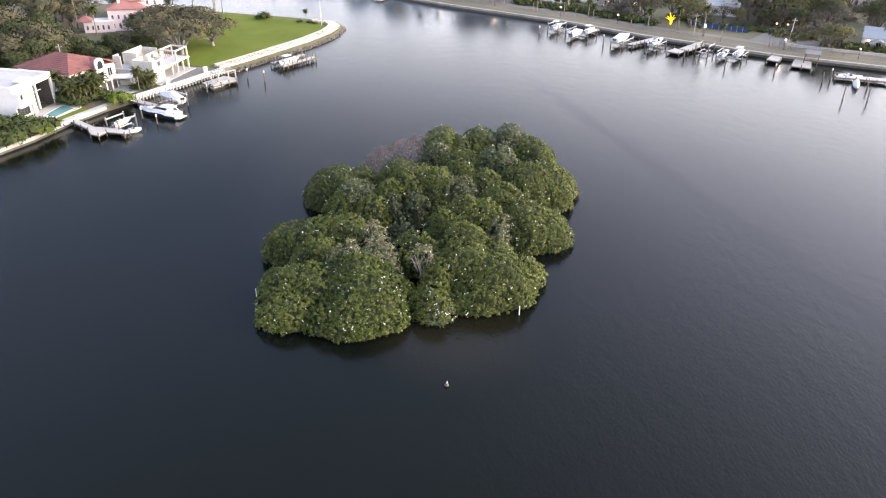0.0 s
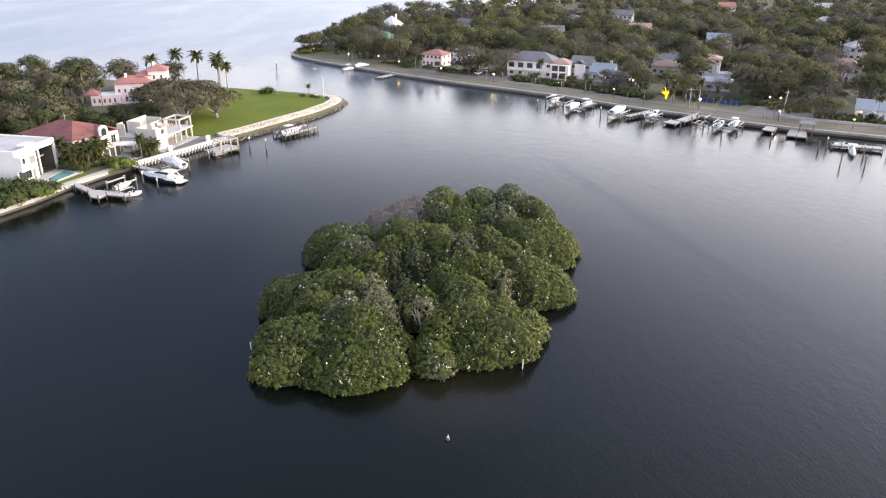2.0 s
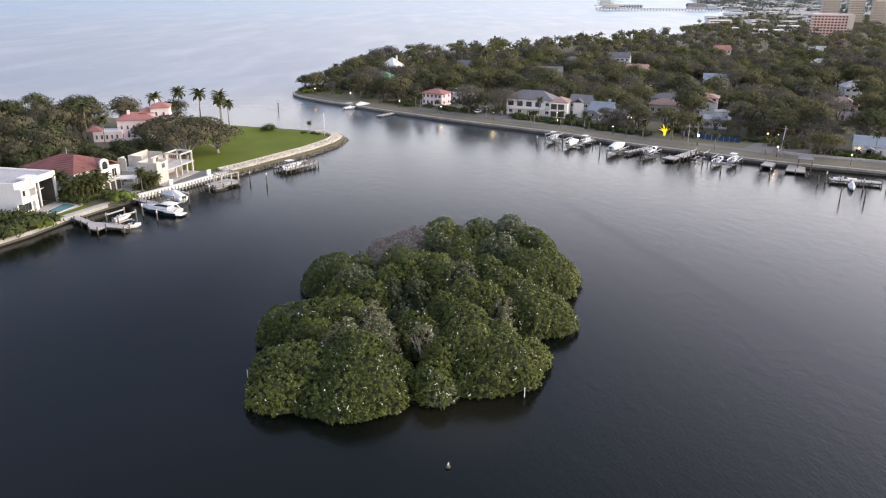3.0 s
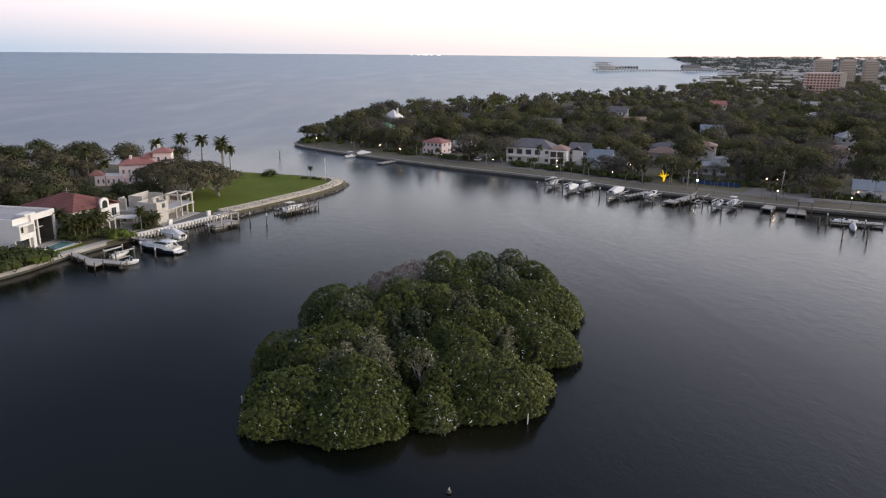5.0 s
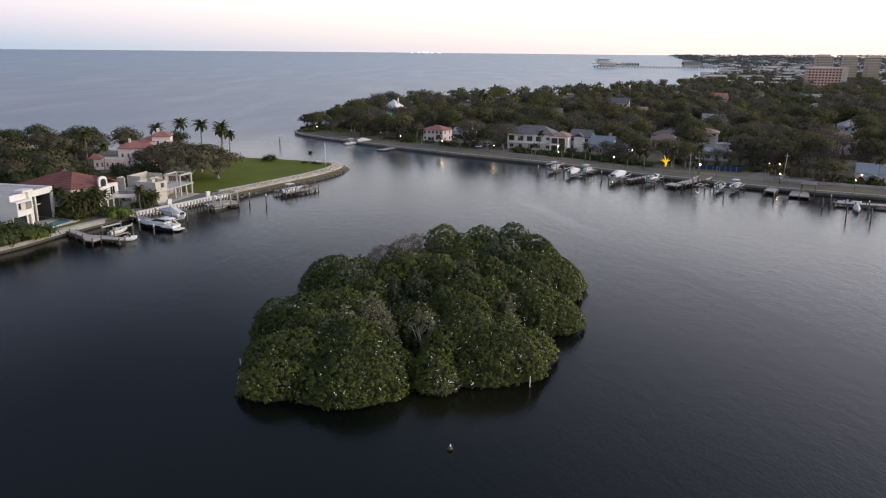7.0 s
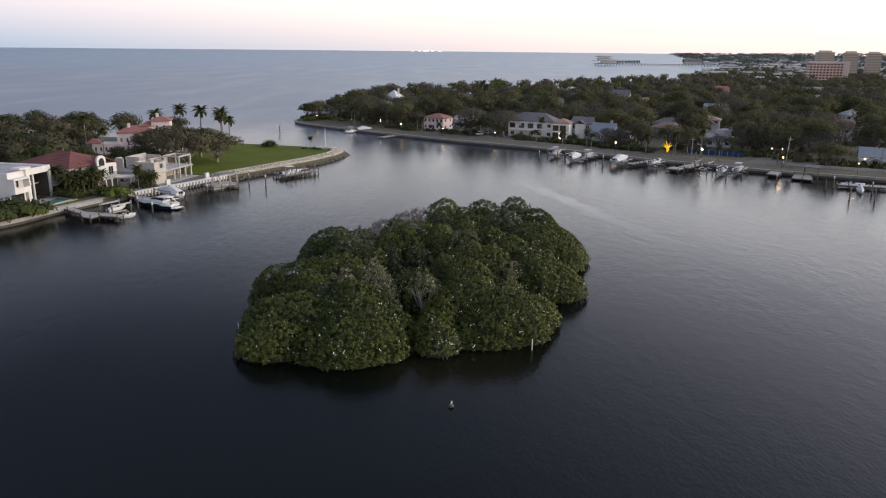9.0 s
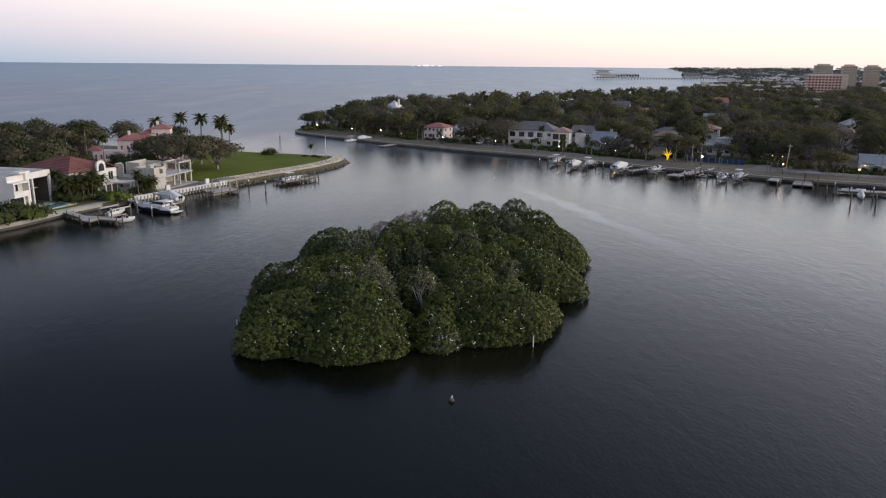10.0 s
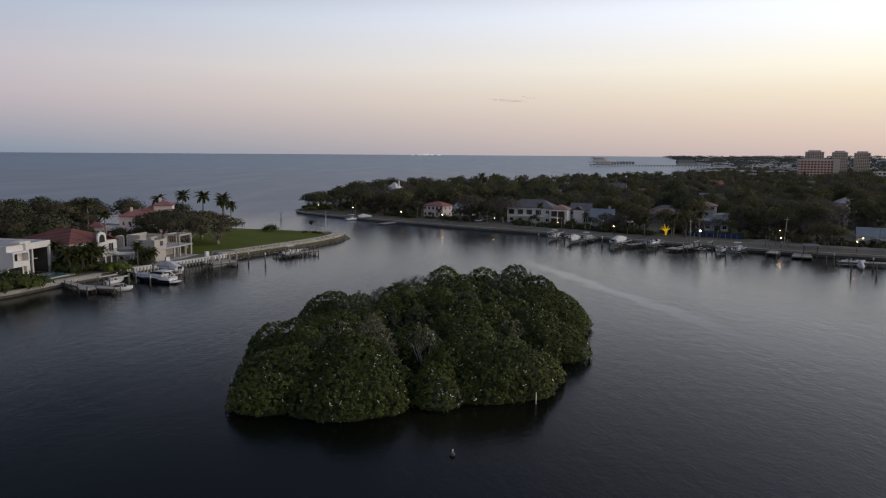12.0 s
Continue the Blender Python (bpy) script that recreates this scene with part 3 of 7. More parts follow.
WEST = [(-160, 40), (-128, 95), (-112, 128), (-100.5, 154), (-97, 161.5), (-94.3, 171), (-91.9, 177), (-88.9, 184), (-85, 190.5), (-79.9, 199), (-75.4, 205.7), (-71.5, 213), (-67.5, 220), (-62.5, 227), (-56, 238), (-46.6, 254), (-41, 267)]
TIP = [(-41, 267), (-39.5, 274), (-39.6, 280), (-42.5, 285.5), (-50, 289), (-61, 293), (-83, 299), (-110, 308), (-170, 322), (-300, 318), (-460, 280)]
EAST = [(-84, 402), (-82, 394), (-76, 385), (-62, 371), (-47, 358), (-23, 338), (2, 319), (25, 304), (45, 291), (57.6, 279.5), (72, 267.5), (87, 258), (102, 247), (112, 241.3), (125, 235.5), (140, 228.5), (170, 213), (240, 178), (330, 135)]
COAST = [(-84, 402), (-83, 412), (-76, 424), (-68, 500), (-42, 590), (3, 640), (75, 728), (146, 795), (192, 838), (289, 955), (389, 1207), (470, 1380), (690, 1740)]

west_land = Shape().prism(WEST + TIP[1:] + [(-460, 40)], -2.0, 1.3)
structure("ground_west", west_land, M["earth"], "dark garden soil and leaf litter of the point", "ground")
east_land = Shape().prism(EAST[::-1] + COAST[1:] + [(2600, 1740), (2600, 135)], -2.0, 1.3)
structure("ground_east", east_land, M["earth"], "dark wooded ground of the far shore", "ground")

far = Shape()
edge = [(690, 1740), (760, 2100), (860, 2500), (1010, 3200), (1190, 3900), (1330, 4600)]
cols = 14
fv = []
for x0, y0 in edge:
    for k in range(cols + 1):
        x = x0 + (3000 - x0 * 0.4) * k / cols
        y = min(y0, math.sqrt(max(4850 ** 2 - x * x, 1.0)))
        fv.append((x, y, 1.3 + far_lift(x, y)))
far.add(fv, [(j * (cols + 1) + k, j * (cols + 1) + k + 1, (j + 1) * (cols + 1) + k + 1, (j + 1) * (cols + 1) + k) for j in range(len(edge) - 1) for k in range(cols)])
structure("ground_far", far, M["hazeland"], "flat land along the distant coast, haze put into its colour", "ground")

# seawalls: a cap on a tide-stained face
structure("seawall_east", band(EAST, -0.35, 0.9, 0.75, 1.5), M["seawall"], "weathered concrete seawall cap along the far shore", "seawall")
structure("seawall_east_face", band(EAST, -0.2, 0.6, -1.5, 0.75), M["wetwall"], "dark tide-stained face of the seawall", "seawall")
structure("seawall_west", band(WEST[2:8], -0.35, 0.8, 0.6, 1.45), M["concrete"], "pale concrete seawall cap below the gardens", "seawall")
structure("seawall_west_face", band(WEST[2:9], -0.2, 0.5, -1.5, 0.6), M["wetwall"], "dark tide-stained face of the garden seawall", "seawall")
bulk = structure("bulkhead", band(WEST[8:13], -0.3, 1.0, 0.7, 1.75), M["white"], "white concrete bulkhead with upright ribs", "seawall")
structure("bulkhead_face", band(WEST[8:13], -0.15, 0.6, -1.5, 0.7), M["wetwall"], "stained lower face of the bulkhead", "seawall")
rib = Shape().box(0, 0, -0.6, 0.3, 0.34, 2.2).mesh("rib", M["concrete"])
for i in range(8, 12):
    a, b = Vector(WEST[i]), Vector(WEST[i + 1])
    steps = int((b - a).length / 1.1)
    t = (b - a).normalized()
    for k in range(steps):
        p = a + (b - a) * (k + 0.5) / steps + Vector((t.y, -t.x)) * 0.38
        ob = part("rib", rib, None, bulk)
        ob.matrix_basis = pose(p.x, p.y, 0, 0, 0, math.degrees(math.atan2(t.y, t.x)))


# lawns, verge and road
lawn = [(-82, 224), (-74, 221.5), (-68.5, 226), (-60, 240), (-51, 255), (-45.5, 268), (-44.5, 277), (-47, 282.5), (-61, 290.5), (-83, 296.5), (-97, 300), (-94, 262), (-86, 240)]
structure("lawn", Shape().prism(lawn, 0.6, 1.5), M["grass"], "bright mown green lawn on the point", "lawn")
structure("lawn_garden", Shape().prism([(-98.5, 158), (-97, 165), (-101, 168), (-112, 160), (-118, 140), (-108, 140)], 0.6, 1.4), M["grass"], "green garden lawn behind the seawall", "lawn")
structure("lawn_poolside", Shape().prism([(-95.2, 172), (-91, 181), (-94.3, 182.6), (-98, 173)], 0.6, 1.42), M["grass"], "strip of green lawn below the pool terrace", "lawn")
structure("garden_path", band([(-93.6, 172.5), (-91, 178.6), (-88, 185), (-85.5, 190)], 0.6, 2.0, 1.0, 1.5), M["concrete"], "pale concrete garden path along the seawall", "path")
structure("verge_east", band(EAST[3:], 0.9, 11.5, 0.6, 1.42), M["verge"], "dry grass verge between the seawall and the road", "verge")
structure("road_east", band(EAST[5:], 11.5, 16.0, 0.6, 1.46), M["asphalt"], "grey asphalt road along the shore", "road")
structure("footpath_east", band(EAST[2:], 4.2, 5.8, 1.0, 1.47), M["asphalt"], "narrow pale concrete footpath along the shore", "path")
structure("side_road", Shape().prism([(11, 330), (26, 318), (44, 360), (36, 364)], 0.7, 1.45), M["asphalt"], "grey asphalt side road", "road")
structure("drive_road", Shape().prism([(106, 262), (124, 252), (136, 262), (118, 276)], 0.7, 1.45), M["asphalt"], "wide grey asphalt junction", "road")
structure("garden_wall", band([(118, 259), (116.5, 255.6), (119.5, 252.8), (132, 247), (150, 238.8), (175, 227)], -0.15, 0.35, 1.2, 2.3), M["concrete"], "low pale wall beside the road", "wall")


def riprap(rows):
    """Limestone boulders heaped along the point."""
    line = [Vector(p) for p in WEST[12:] + TIP[1:5]]
    s = Shape()
    r = random.Random(3)
    for i in range(len(line) - 1):
        a, b = line[i], line[i + 1]
        t = (b - a).normalized()
        nrm = Vector((-t.y, t.x))
        n = int((b - a).length / 0.6)
        for k in range(n):
            for d, z in rows:
                p = a + (b - a) * ((k + r.random()) / n) + nrm * (d + r.uniform(-0.4, 0.4))
                base = len(s.v)
                s.ball((p.x, p.y, z + r.uniform(-0.15, 0.15)), r.uniform(0.25, 0.55), 0.7, 5, 4)
                for q in range(base, len(s.v)):
                    x, y, zz = s.v[q]
                    s.v[q] = (x + r.uniform(-0.16, 0.16), y + r.uniform(-0.16, 0.16), zz + r.uniform(-0.12, 0.12))
    return s


structure("riprap", riprap([(0.8, 0.95), (1.4, 1.4), (2.0, 1.6), (2.7, 1.7), (3.4, 1.75), (4.0, 1.8)]), M["rock"], "pale limestone boulders heaped along the point", "rocks", "stuff")
structure("riprap_foot", riprap([(-1.4, -0.1), (-0.8, 0.1), (-0.1, 0.35), (0.4, 0.6)]), M["wetrock"], "dark weed-stained boulders at the waterline", "rocks", "stuff")

structure("stone_kerb", band(WEST[12:] + TIP[1:4], 4.2, 5.0, 0.6, 2.15), M["rock"], "raised pale kerb between the stone wall and lawn", "wall")
structure("stone_wall", band(WEST[12:] + TIP[1:4], 1.0, 4.2, 0.3, 1.75), M["rock"], "pale stepped limestone wall behind the boulders", "wall")

# ---- the mangrove island ----
# centre, two half widths, turn, height and leaf kind of each tree
MANGROVES = [
    (-22.9, 90.8, 5.2, 4.6, 0, 4.4, "olive"), (-25.1, 91.0, 3.2, 3.0, 0, 2.8, "green"), (-11.9, 93.2, 8.2, 8.2, 0, 6.6, "green"), (-14.9, 89.4, 5.6, 4.7, 0, 4.4, "green"),
    (-8.8, 91.6, 4.2, 5.4, 0, 4.2, "olive"), (-13.2, 96.5, 7.0, 6.4, 0, 8.2, "green"), (-20.5, 95.6, 7.2, 5.4, 0, 6.6, "green"), (-24.6, 95.8, 4.7, 5.2, 0, 5.6, "green"),
    (-21.4, 109.0, 7.4, 5.2, 0, 7.6, "green"), (-26.0, 109.4, 5.2, 5.0, 0, 6.5, "olive"), (-20.4, 103.1, 5.0, 4.0, 0, 7.4, "olive"), (-15.8, 108.9, 5.4, 4.4, 0, 8.6, "olive"),
    (-19.0, 109.4, 3.6, 3.6, 0, 7.8, "olive"), (-14.8, 99.1, 4.2, 3.8, 0, 9.2, "pale"), (-10.2, 99.9, 3.9, 4.2, 0, 9.4, "pale"), (-11.6, 107.0, 3.6, 3.0, 0, 8.6, "pale"),
    (-3.2, 98.8, 3.7, 3.4, 0, 8.8, "pale"), (-4.6, 105.1, 5.0, 3.0, 0, 7.8, "olive"), (-9.0, 97.2, 2.4, 4.0, 0, 6.4, "green"), (-1.6, 93.4, 3.6, 4.6, 0, 5.0, "green"),
    (-0.9, 92.4, 3.4, 3.6, 0, 3.4, "grey"), (-0.4, 97.8, 3.6, 4.0, 0, 6.6, "olive"), (3.6, 100.4, 6.4, 6.6, 0, 8.2, "olive"), (8.4, 98.5, 6.2, 6.4, 0, 6.8, "olive"),
    (5.6, 97.7, 6.0, 6.0, 0, 5.4, "olive"), (3.1, 95.6, 3.8, 4.4, 0, 3.6, "green"), (12.2, 102.0, 4.8, 5.2, 0, 4.6, "olive"), (3.7, 106.3, 5.6, 4.2, 0, 8.6, "olive"),
    (8.7, 103.7, 4.4, 5.0, 0, 6.4, "olive"), (3.8, 115.8, 5.2, 4.2, 0, 9.2, "olive"), (7.3, 115.6, 4.4, 4.0, -25, 8.6, "olive"), (-0.1, 113.4, 3.8, 4.4, 0, 7.4, "green"),
    (2.3, 109.5, 3.6, 3.2, 0, 8.0, "green"), (9.9, 112.7, 2.5, 5.0, -30, 6.8, "pale"), (10.7, 122.5, 5.2, 6.4, 30, 8.4, "olive"), (14.4, 117.3, 6.4, 7.0, 30, 7.0, "olive"),
    (17.7, 117.8, 5.6, 6.6, 20, 5.0, "olive"), (14.6, 115.0, 4.8, 4.8, 0, 4.6, "green"), (19.2, 119.8, 3.8, 5.6, 10, 3.8, "green"), (-5.0, 122.4, 3.1, 2.9, 0, 6.8, "grey"),
    (-9.5, 121.9, 3.2, 2.6, 0, 6.2, "grey"), (-7.4, 115.6, 3.0, 2.2, 0, 4.0, "grey"), (-12.8, 120.9, 4.2, 3.4, 0, 6.6, "olive"), (-10.2, 125.1, 4.0, 3.2, 0, 7.8, "green"),
    (-5.6, 129.4, 7.4, 5.8, 0, 9.2, "olive"), (-1.3, 127.8, 4.6, 7.0, 0, 8.8, "olive"), (-9.1, 133.0, 5.2, 4.6, 0, 8.6, "green"), (-21.0, 132.2, 6.6, 7.0, 0, 7.0, "green"),
    (-24.4, 132.0, 3.6, 5.0, 0, 5.0, "green"), (-16.5, 125.4, 5.2, 4.6, 0, 7.6, "grey"), (-18.5, 123.7, 4.8, 4.4, 0, 5.8, "green"), (-16.4, 133.9, 4.6, 4.4, 0, 6.6, "olive"),
    (-8.0, 147.9, 5.6, 5.4, 0, 6.6, "twig"), (-12.9, 147.8, 4.4, 4.6, 0, 4.8, "twig"), (-5.9, 149.8, 3.4, 3.4, 0, 7.2, "twig"), (-0.7, 149.3, 5.4, 7.0, 0, 9.2, "olive"),
    (-1.5, 143.3, 4.4, 4.0, 0, 8.2, "grey"), (3.2, 147.9, 4.0, 5.0, 0, 8.0, "green"), (7.4, 150.1, 5.4, 6.4, 0, 9.0, "green"), (14.0, 150.5, 5.0, 6.6, 0, 9.6, "grey"),
    (18.2, 147.2, 5.6, 7.6, 25, 7.8, "olive"), (20.4, 151.2, 4.2, 6.0, 20, 5.0, "green"), (3.1, 138.8, 6.6, 4.2, 0, 8.8, "green"), (10.7, 138.2, 6.2, 5.4, 0, 9.6, "grey"),
    (15.6, 131.9, 6.8, 7.4, 30, 8.4, "olive"), (19.6, 135.0, 6.8, 7.8, 30, 7.0, "olive"), (22.0, 139.0, 5.0, 6.6, 20, 4.6, "olive"), (24.0, 138.0, 3.4, 4.6, 10, 3.0, "green"),
    (3.0, 132.6, 4.8, 4.0, 0, 8.8, "green"), (3.0, 125.0, 4.8, 3.6, 0, 8.9, "pale"), (7.8, 129.0, 4.6, 4.0, 0, 8.4, "olive"), (0.3, 124.5, 3.0, 3.0, 0, 8.2, "green"),
]
KIND_LABEL = {"green": "dense dark-green mangrove tree with leaves down to the water", "olive": "dense yellowish-green mangrove tree on the island", "grey": "mangrove tree with thin greyish foliage streaked by bird lime",
              "pale": "mangrove tree with pale dying crown and bare limbs", "twig": "leafless pinkish-grey mangrove tree of bare twigs"}
OPEN_CROWN = (-3.2, 98.8)  # an umbrella of leaves over bare forked limbs


def cushion(dome, x, y, inner=0.0):
    """The height of a tree's crown over x, y: a cushion that rolls down to the water; 0 outside."""
    cx, cy, rx, ry, rot, h, kind = dome
    c, s = math.cos(radians(rot)), math.sin(radians(rot))
    u, v = ((x - cx) * c + (y - cy) * s) / (rx - 0.3 - inner), (-(x - cx) * s + (y - cy) * c) / (ry - 0.3 - inner)
    a = np.arctan2(v, u)
    d = np.hypot(u, v) / (1 + 0.07 * np.sin(3 * a + cx) + 0.05 * np.sin(5 * a + cy) + 0.03 * np.sin(9 * a + cx))
    return (h - 0.5 - inner) * np.clip(1 - d ** 2.0, 0, 1) ** 0.66


def mangrove(dome):
    cx, cy, rx, ry, rot, h, kind = dome
    tree = thing("mangrove_tree", KIND_LABEL[kind], "mangrove", pose(cx, cy, 0), "mangroves of the island")
    high = dome[:2] == OPEN_CROWN
    # places of the leaf clumps: evenly over the part of the crown that no other crown covers
    n = int(150 * rx * ry)
    x, y = cx + rng.uniform(-1.15, 1.15, n) * max(rx, ry), cy + rng.uniform(-1.15, 1.15, n) * max(rx, ry)
    z = cushion(dome, x, y)
    e = 0.15
    gx, gy = (cushion(dome, x + e, y) - cushion(dome, x - e, y)) / (2 * e), (cushion(dome, x, y + e) - cushion(dome, x, y - e)) / (2 * e)
    on = z > 0.02
    drop = np.where(rng.random(n) < np.clip(np.hypot(gx, gy) / 6, 0, 0.75), rng.random(n), 0.0)  # steep rims get clumps all the way down
    z = z * (1 - 0.85 * drop)
    for other in MANGROVES:
        if other is not dome and math.hypot(other[0] - cx, other[1] - cy) < 18 and other[:2] != OPEN_CROWN and not high:
            on &= z > cushion(other, x, y) - 0.25
    if high:
        on &= z > 5.9
    C = np.stack([x, y, z + 0.3], 1)[on]
    G = np.stack([-gx, -gy, np.ones(n)], 1)[on]
    _, first = np.unique(np.floor(C / 0.64).astype(int), axis=0, return_index=True)
    C, G = C[first], G[first]
    if not len(C):
        return tree
    G /= np.linalg.norm(G, axis=1, keepdims=True)
    # broad swells and hollows, and each clump a little in or out
    X, Y, Z = C.T
    wx, wy = X + 0.9 * np.sin(0.7 * Y + cx), Y + 0.9 * np.sin(0.6 * X + cy)
    C = C + G * ((0.17 * np.sin(1.7 * wx) * np.sin(1.5 * wy + 0.8 * Z) + 0.15 * np.sin(3.3 * wx + 1.9 * Z) * np.sin(3.1 * wy) + rng.normal(0, 0.09, len(C)))[:, None])
    C[:, 2] = np.maximum(C[:, 2], 0.3)
    thin = rng.random(len(C)) < {"green": 0.04, "olive": 0.04, "grey": 0.16, "pale": 0.18, "twig": 0.2}[kind]
    thin |= (G[:, 1] > 0.4) & (rng.random(len(C)) < 0.72)  # sparser on the north sides, which grow in the others' shade
    C, G = C[~thin], G[~thin]
    per = {"green": 11, "olive": 11, "grey": 11, "pale": 10, "twig": 8}[kind]
    P = np.repeat(C, per, 0)
    g = np.repeat(G, per, 0)
    N = g * 0.55 + np.array([0, 0, 0.35]) + rng.normal(0, 0.62, P.shape)
    N /= np.linalg.norm(N, axis=1, keepdims=True)
    P = P + N * np.repeat(rng.uniform(0.24, 0.42, (len(C), 1)), per, 0) * rng.uniform(0.8, 1.0, (len(P), 1))
    P[:, 2] = np.maximum(P[:, 2], 0.12)
    shade = N * 0.70 + g * 0.30
    shade /= np.linalg.norm(shade, axis=1, keepdims=True)
    if kind == "twig":
        q = sprigs(P, N, 0.55, 4, 0.08, 0.9, 0.5)
    elif kind == "pale":
        q = sprigs(P, N, 0.24, 3, 0.40, 0.7, 0.5)
    else:
        q = sprigs(P, N, 0.245, 3, 0.62, 0.55, 0.3)
    q -= np.array([cx, cy, 0])
    part("crown", quads_mesh("crown", q, M["l_" + kind], np.tile(shade, (len(q) // len(shade), 1)), 0.6), None, tree)
    # a few white sprays stand in for perched birds, most of them over the sheltered hollow and the front slopes
    share = 0.045 if cy < 128 and kind != "olive" else 0.02
    few = rng.choice(len(C), min(len(C), max(2, int(len(C) * share))), replace=False)
    wq = sprigs(C[few] + (G[few] * 0.35 + np.array([0, 0, 0.22])), G[few] + np.array([0, 0, 1.0]), 0.34, 2, 0.36, 0.95, 0.35)
    wq -= np.array([cx, cy, 0])
    part("limed_foliage", quads_mesh("limed_foliage", wq, M["lime"]), None, tree, "white leaf sprays standing in for perched birds")
    # dark closed shell: the shade between the leaves is put into its colour
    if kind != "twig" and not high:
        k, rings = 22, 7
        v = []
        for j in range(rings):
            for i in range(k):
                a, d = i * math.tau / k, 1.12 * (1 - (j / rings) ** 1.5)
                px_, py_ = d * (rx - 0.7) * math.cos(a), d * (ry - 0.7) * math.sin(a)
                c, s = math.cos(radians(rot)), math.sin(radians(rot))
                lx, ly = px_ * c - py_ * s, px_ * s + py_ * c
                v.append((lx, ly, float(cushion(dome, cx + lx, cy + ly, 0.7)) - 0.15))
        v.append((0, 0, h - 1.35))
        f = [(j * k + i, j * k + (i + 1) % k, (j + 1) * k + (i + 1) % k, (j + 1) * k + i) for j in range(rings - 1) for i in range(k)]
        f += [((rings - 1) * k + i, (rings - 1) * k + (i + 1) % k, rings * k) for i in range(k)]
        part("inner_mass", Shape().add(v, f), M["inner"], tree, "dark shell standing in for shade inside the crown")
    # trunk, limbs and prop roots
    rr = random.Random(int(cx * 7 + cy * 13))
    t = Shape()
    top = h - 2.0 if not high else 5.0
    t.tube([(0, 0, -0.8), (0.1, 0.05, top * 0.5), (0.2, -0.1, top)], [0.22, 0.17, 0.12], 7)
    for i in range(7):
        a = i * math.tau / 7 + rr.uniform(-0.3, 0.3)
        q2 = rr.uniform(0.4, 0.7)
        lx, ly = rx * q2 * math.cos(a), ry * q2 * math.sin(a)
        t.tube([(0.1, 0, top * rr.uniform(0.3, 0.8)), (lx * 0.45, ly * 0.45, top * 0.8), (lx, ly, max(0.3, float(cushion(dome, cx + lx, cy + ly)) - 0.5))], [0.12, 0.09, 0.04], 5)
        t.tube([(lx * 0.3, ly * 0.3, 1.4), (lx * 0.7, ly * 0.7, 0.8), (lx, ly, -0.8)], [0.06, 0.05, 0.04], 5)
    part("trunk", t, M["palebark"] if kind in ("pale", "twig") else M["bark"], tree, "", True)
    return tree


for dome in MANGROVES:
    mangrove(dome)

# bare pale limbs in the gap between two crowns
snag = thing("bare_tree", "bare pale forked tree standing in the island's gap", "tree", pose(-3.6, 97.5, 0))
sn = Shape()
sn.tube([(0.3, 0.2, -0.3), (0.2, 0.2, 3.0), (-0.1, 0.2, 5.6)], [0.13, 0.11, 0.08], 7)
for dx, dy, dz in ((-2.0, 0.6, 7.2), (-0.9, -0.3, 7.5), (0.4, 0.4, 7.6), (1.5, 0.0, 7.1), (-1.6, -0.6, 6.7), (0.9, 1.4, 7.4)):
    sn.tube([(-0.06, 0.2, 5.2), (dx * 0.5 - 0.1, dy * 0.5 + 0.1, 6.3), (dx, dy, dz)], [0.065, 0.05, 0.02], 6)
part("trunk", sn, M["greybark"], snag, "", True)


def stake(x, y, h, label, lean=0.0):
    st = thing("marker_stake", label, "stake", pose(x, y, 0, lean, lean * 0.6, 0), "white stakes round the island")
    part("post", Shape().tube([(0, 0, -1.2), (0, 0, h)], [0.07, 0.065], 8), M["canvas"], st, "", True)
    part("cap", Shape().tube([(0, 0, h), (0, 0, h + 0.09)], [0.085, 0.03], 8), M["canvas"], st, "", True)


stake(11.7, 92.6, 1.55, "thin white marker stake standing in the water")
stake(-28.9, 95.4, 2.3, "thin white marker stake leaning beside the mangroves", -4)

buoy = thing("mooring_float", "small dark weathered mooring float on the water", "float", pose(0.7, 75.9, 0))
part("ball", Shape().ball((0, 0, 0.12), 0.33, 0.85, 12, 8), M["wetwall"], buoy, "", True)
part("neck", Shape().tube([(0, 0, 0.35), (0.04, 0, 0.62), (0.1, 0, 0.72)], [0.12, 0.08, 0.05], 8), M["canvas"], buoy, "pale neck with a ring", True)


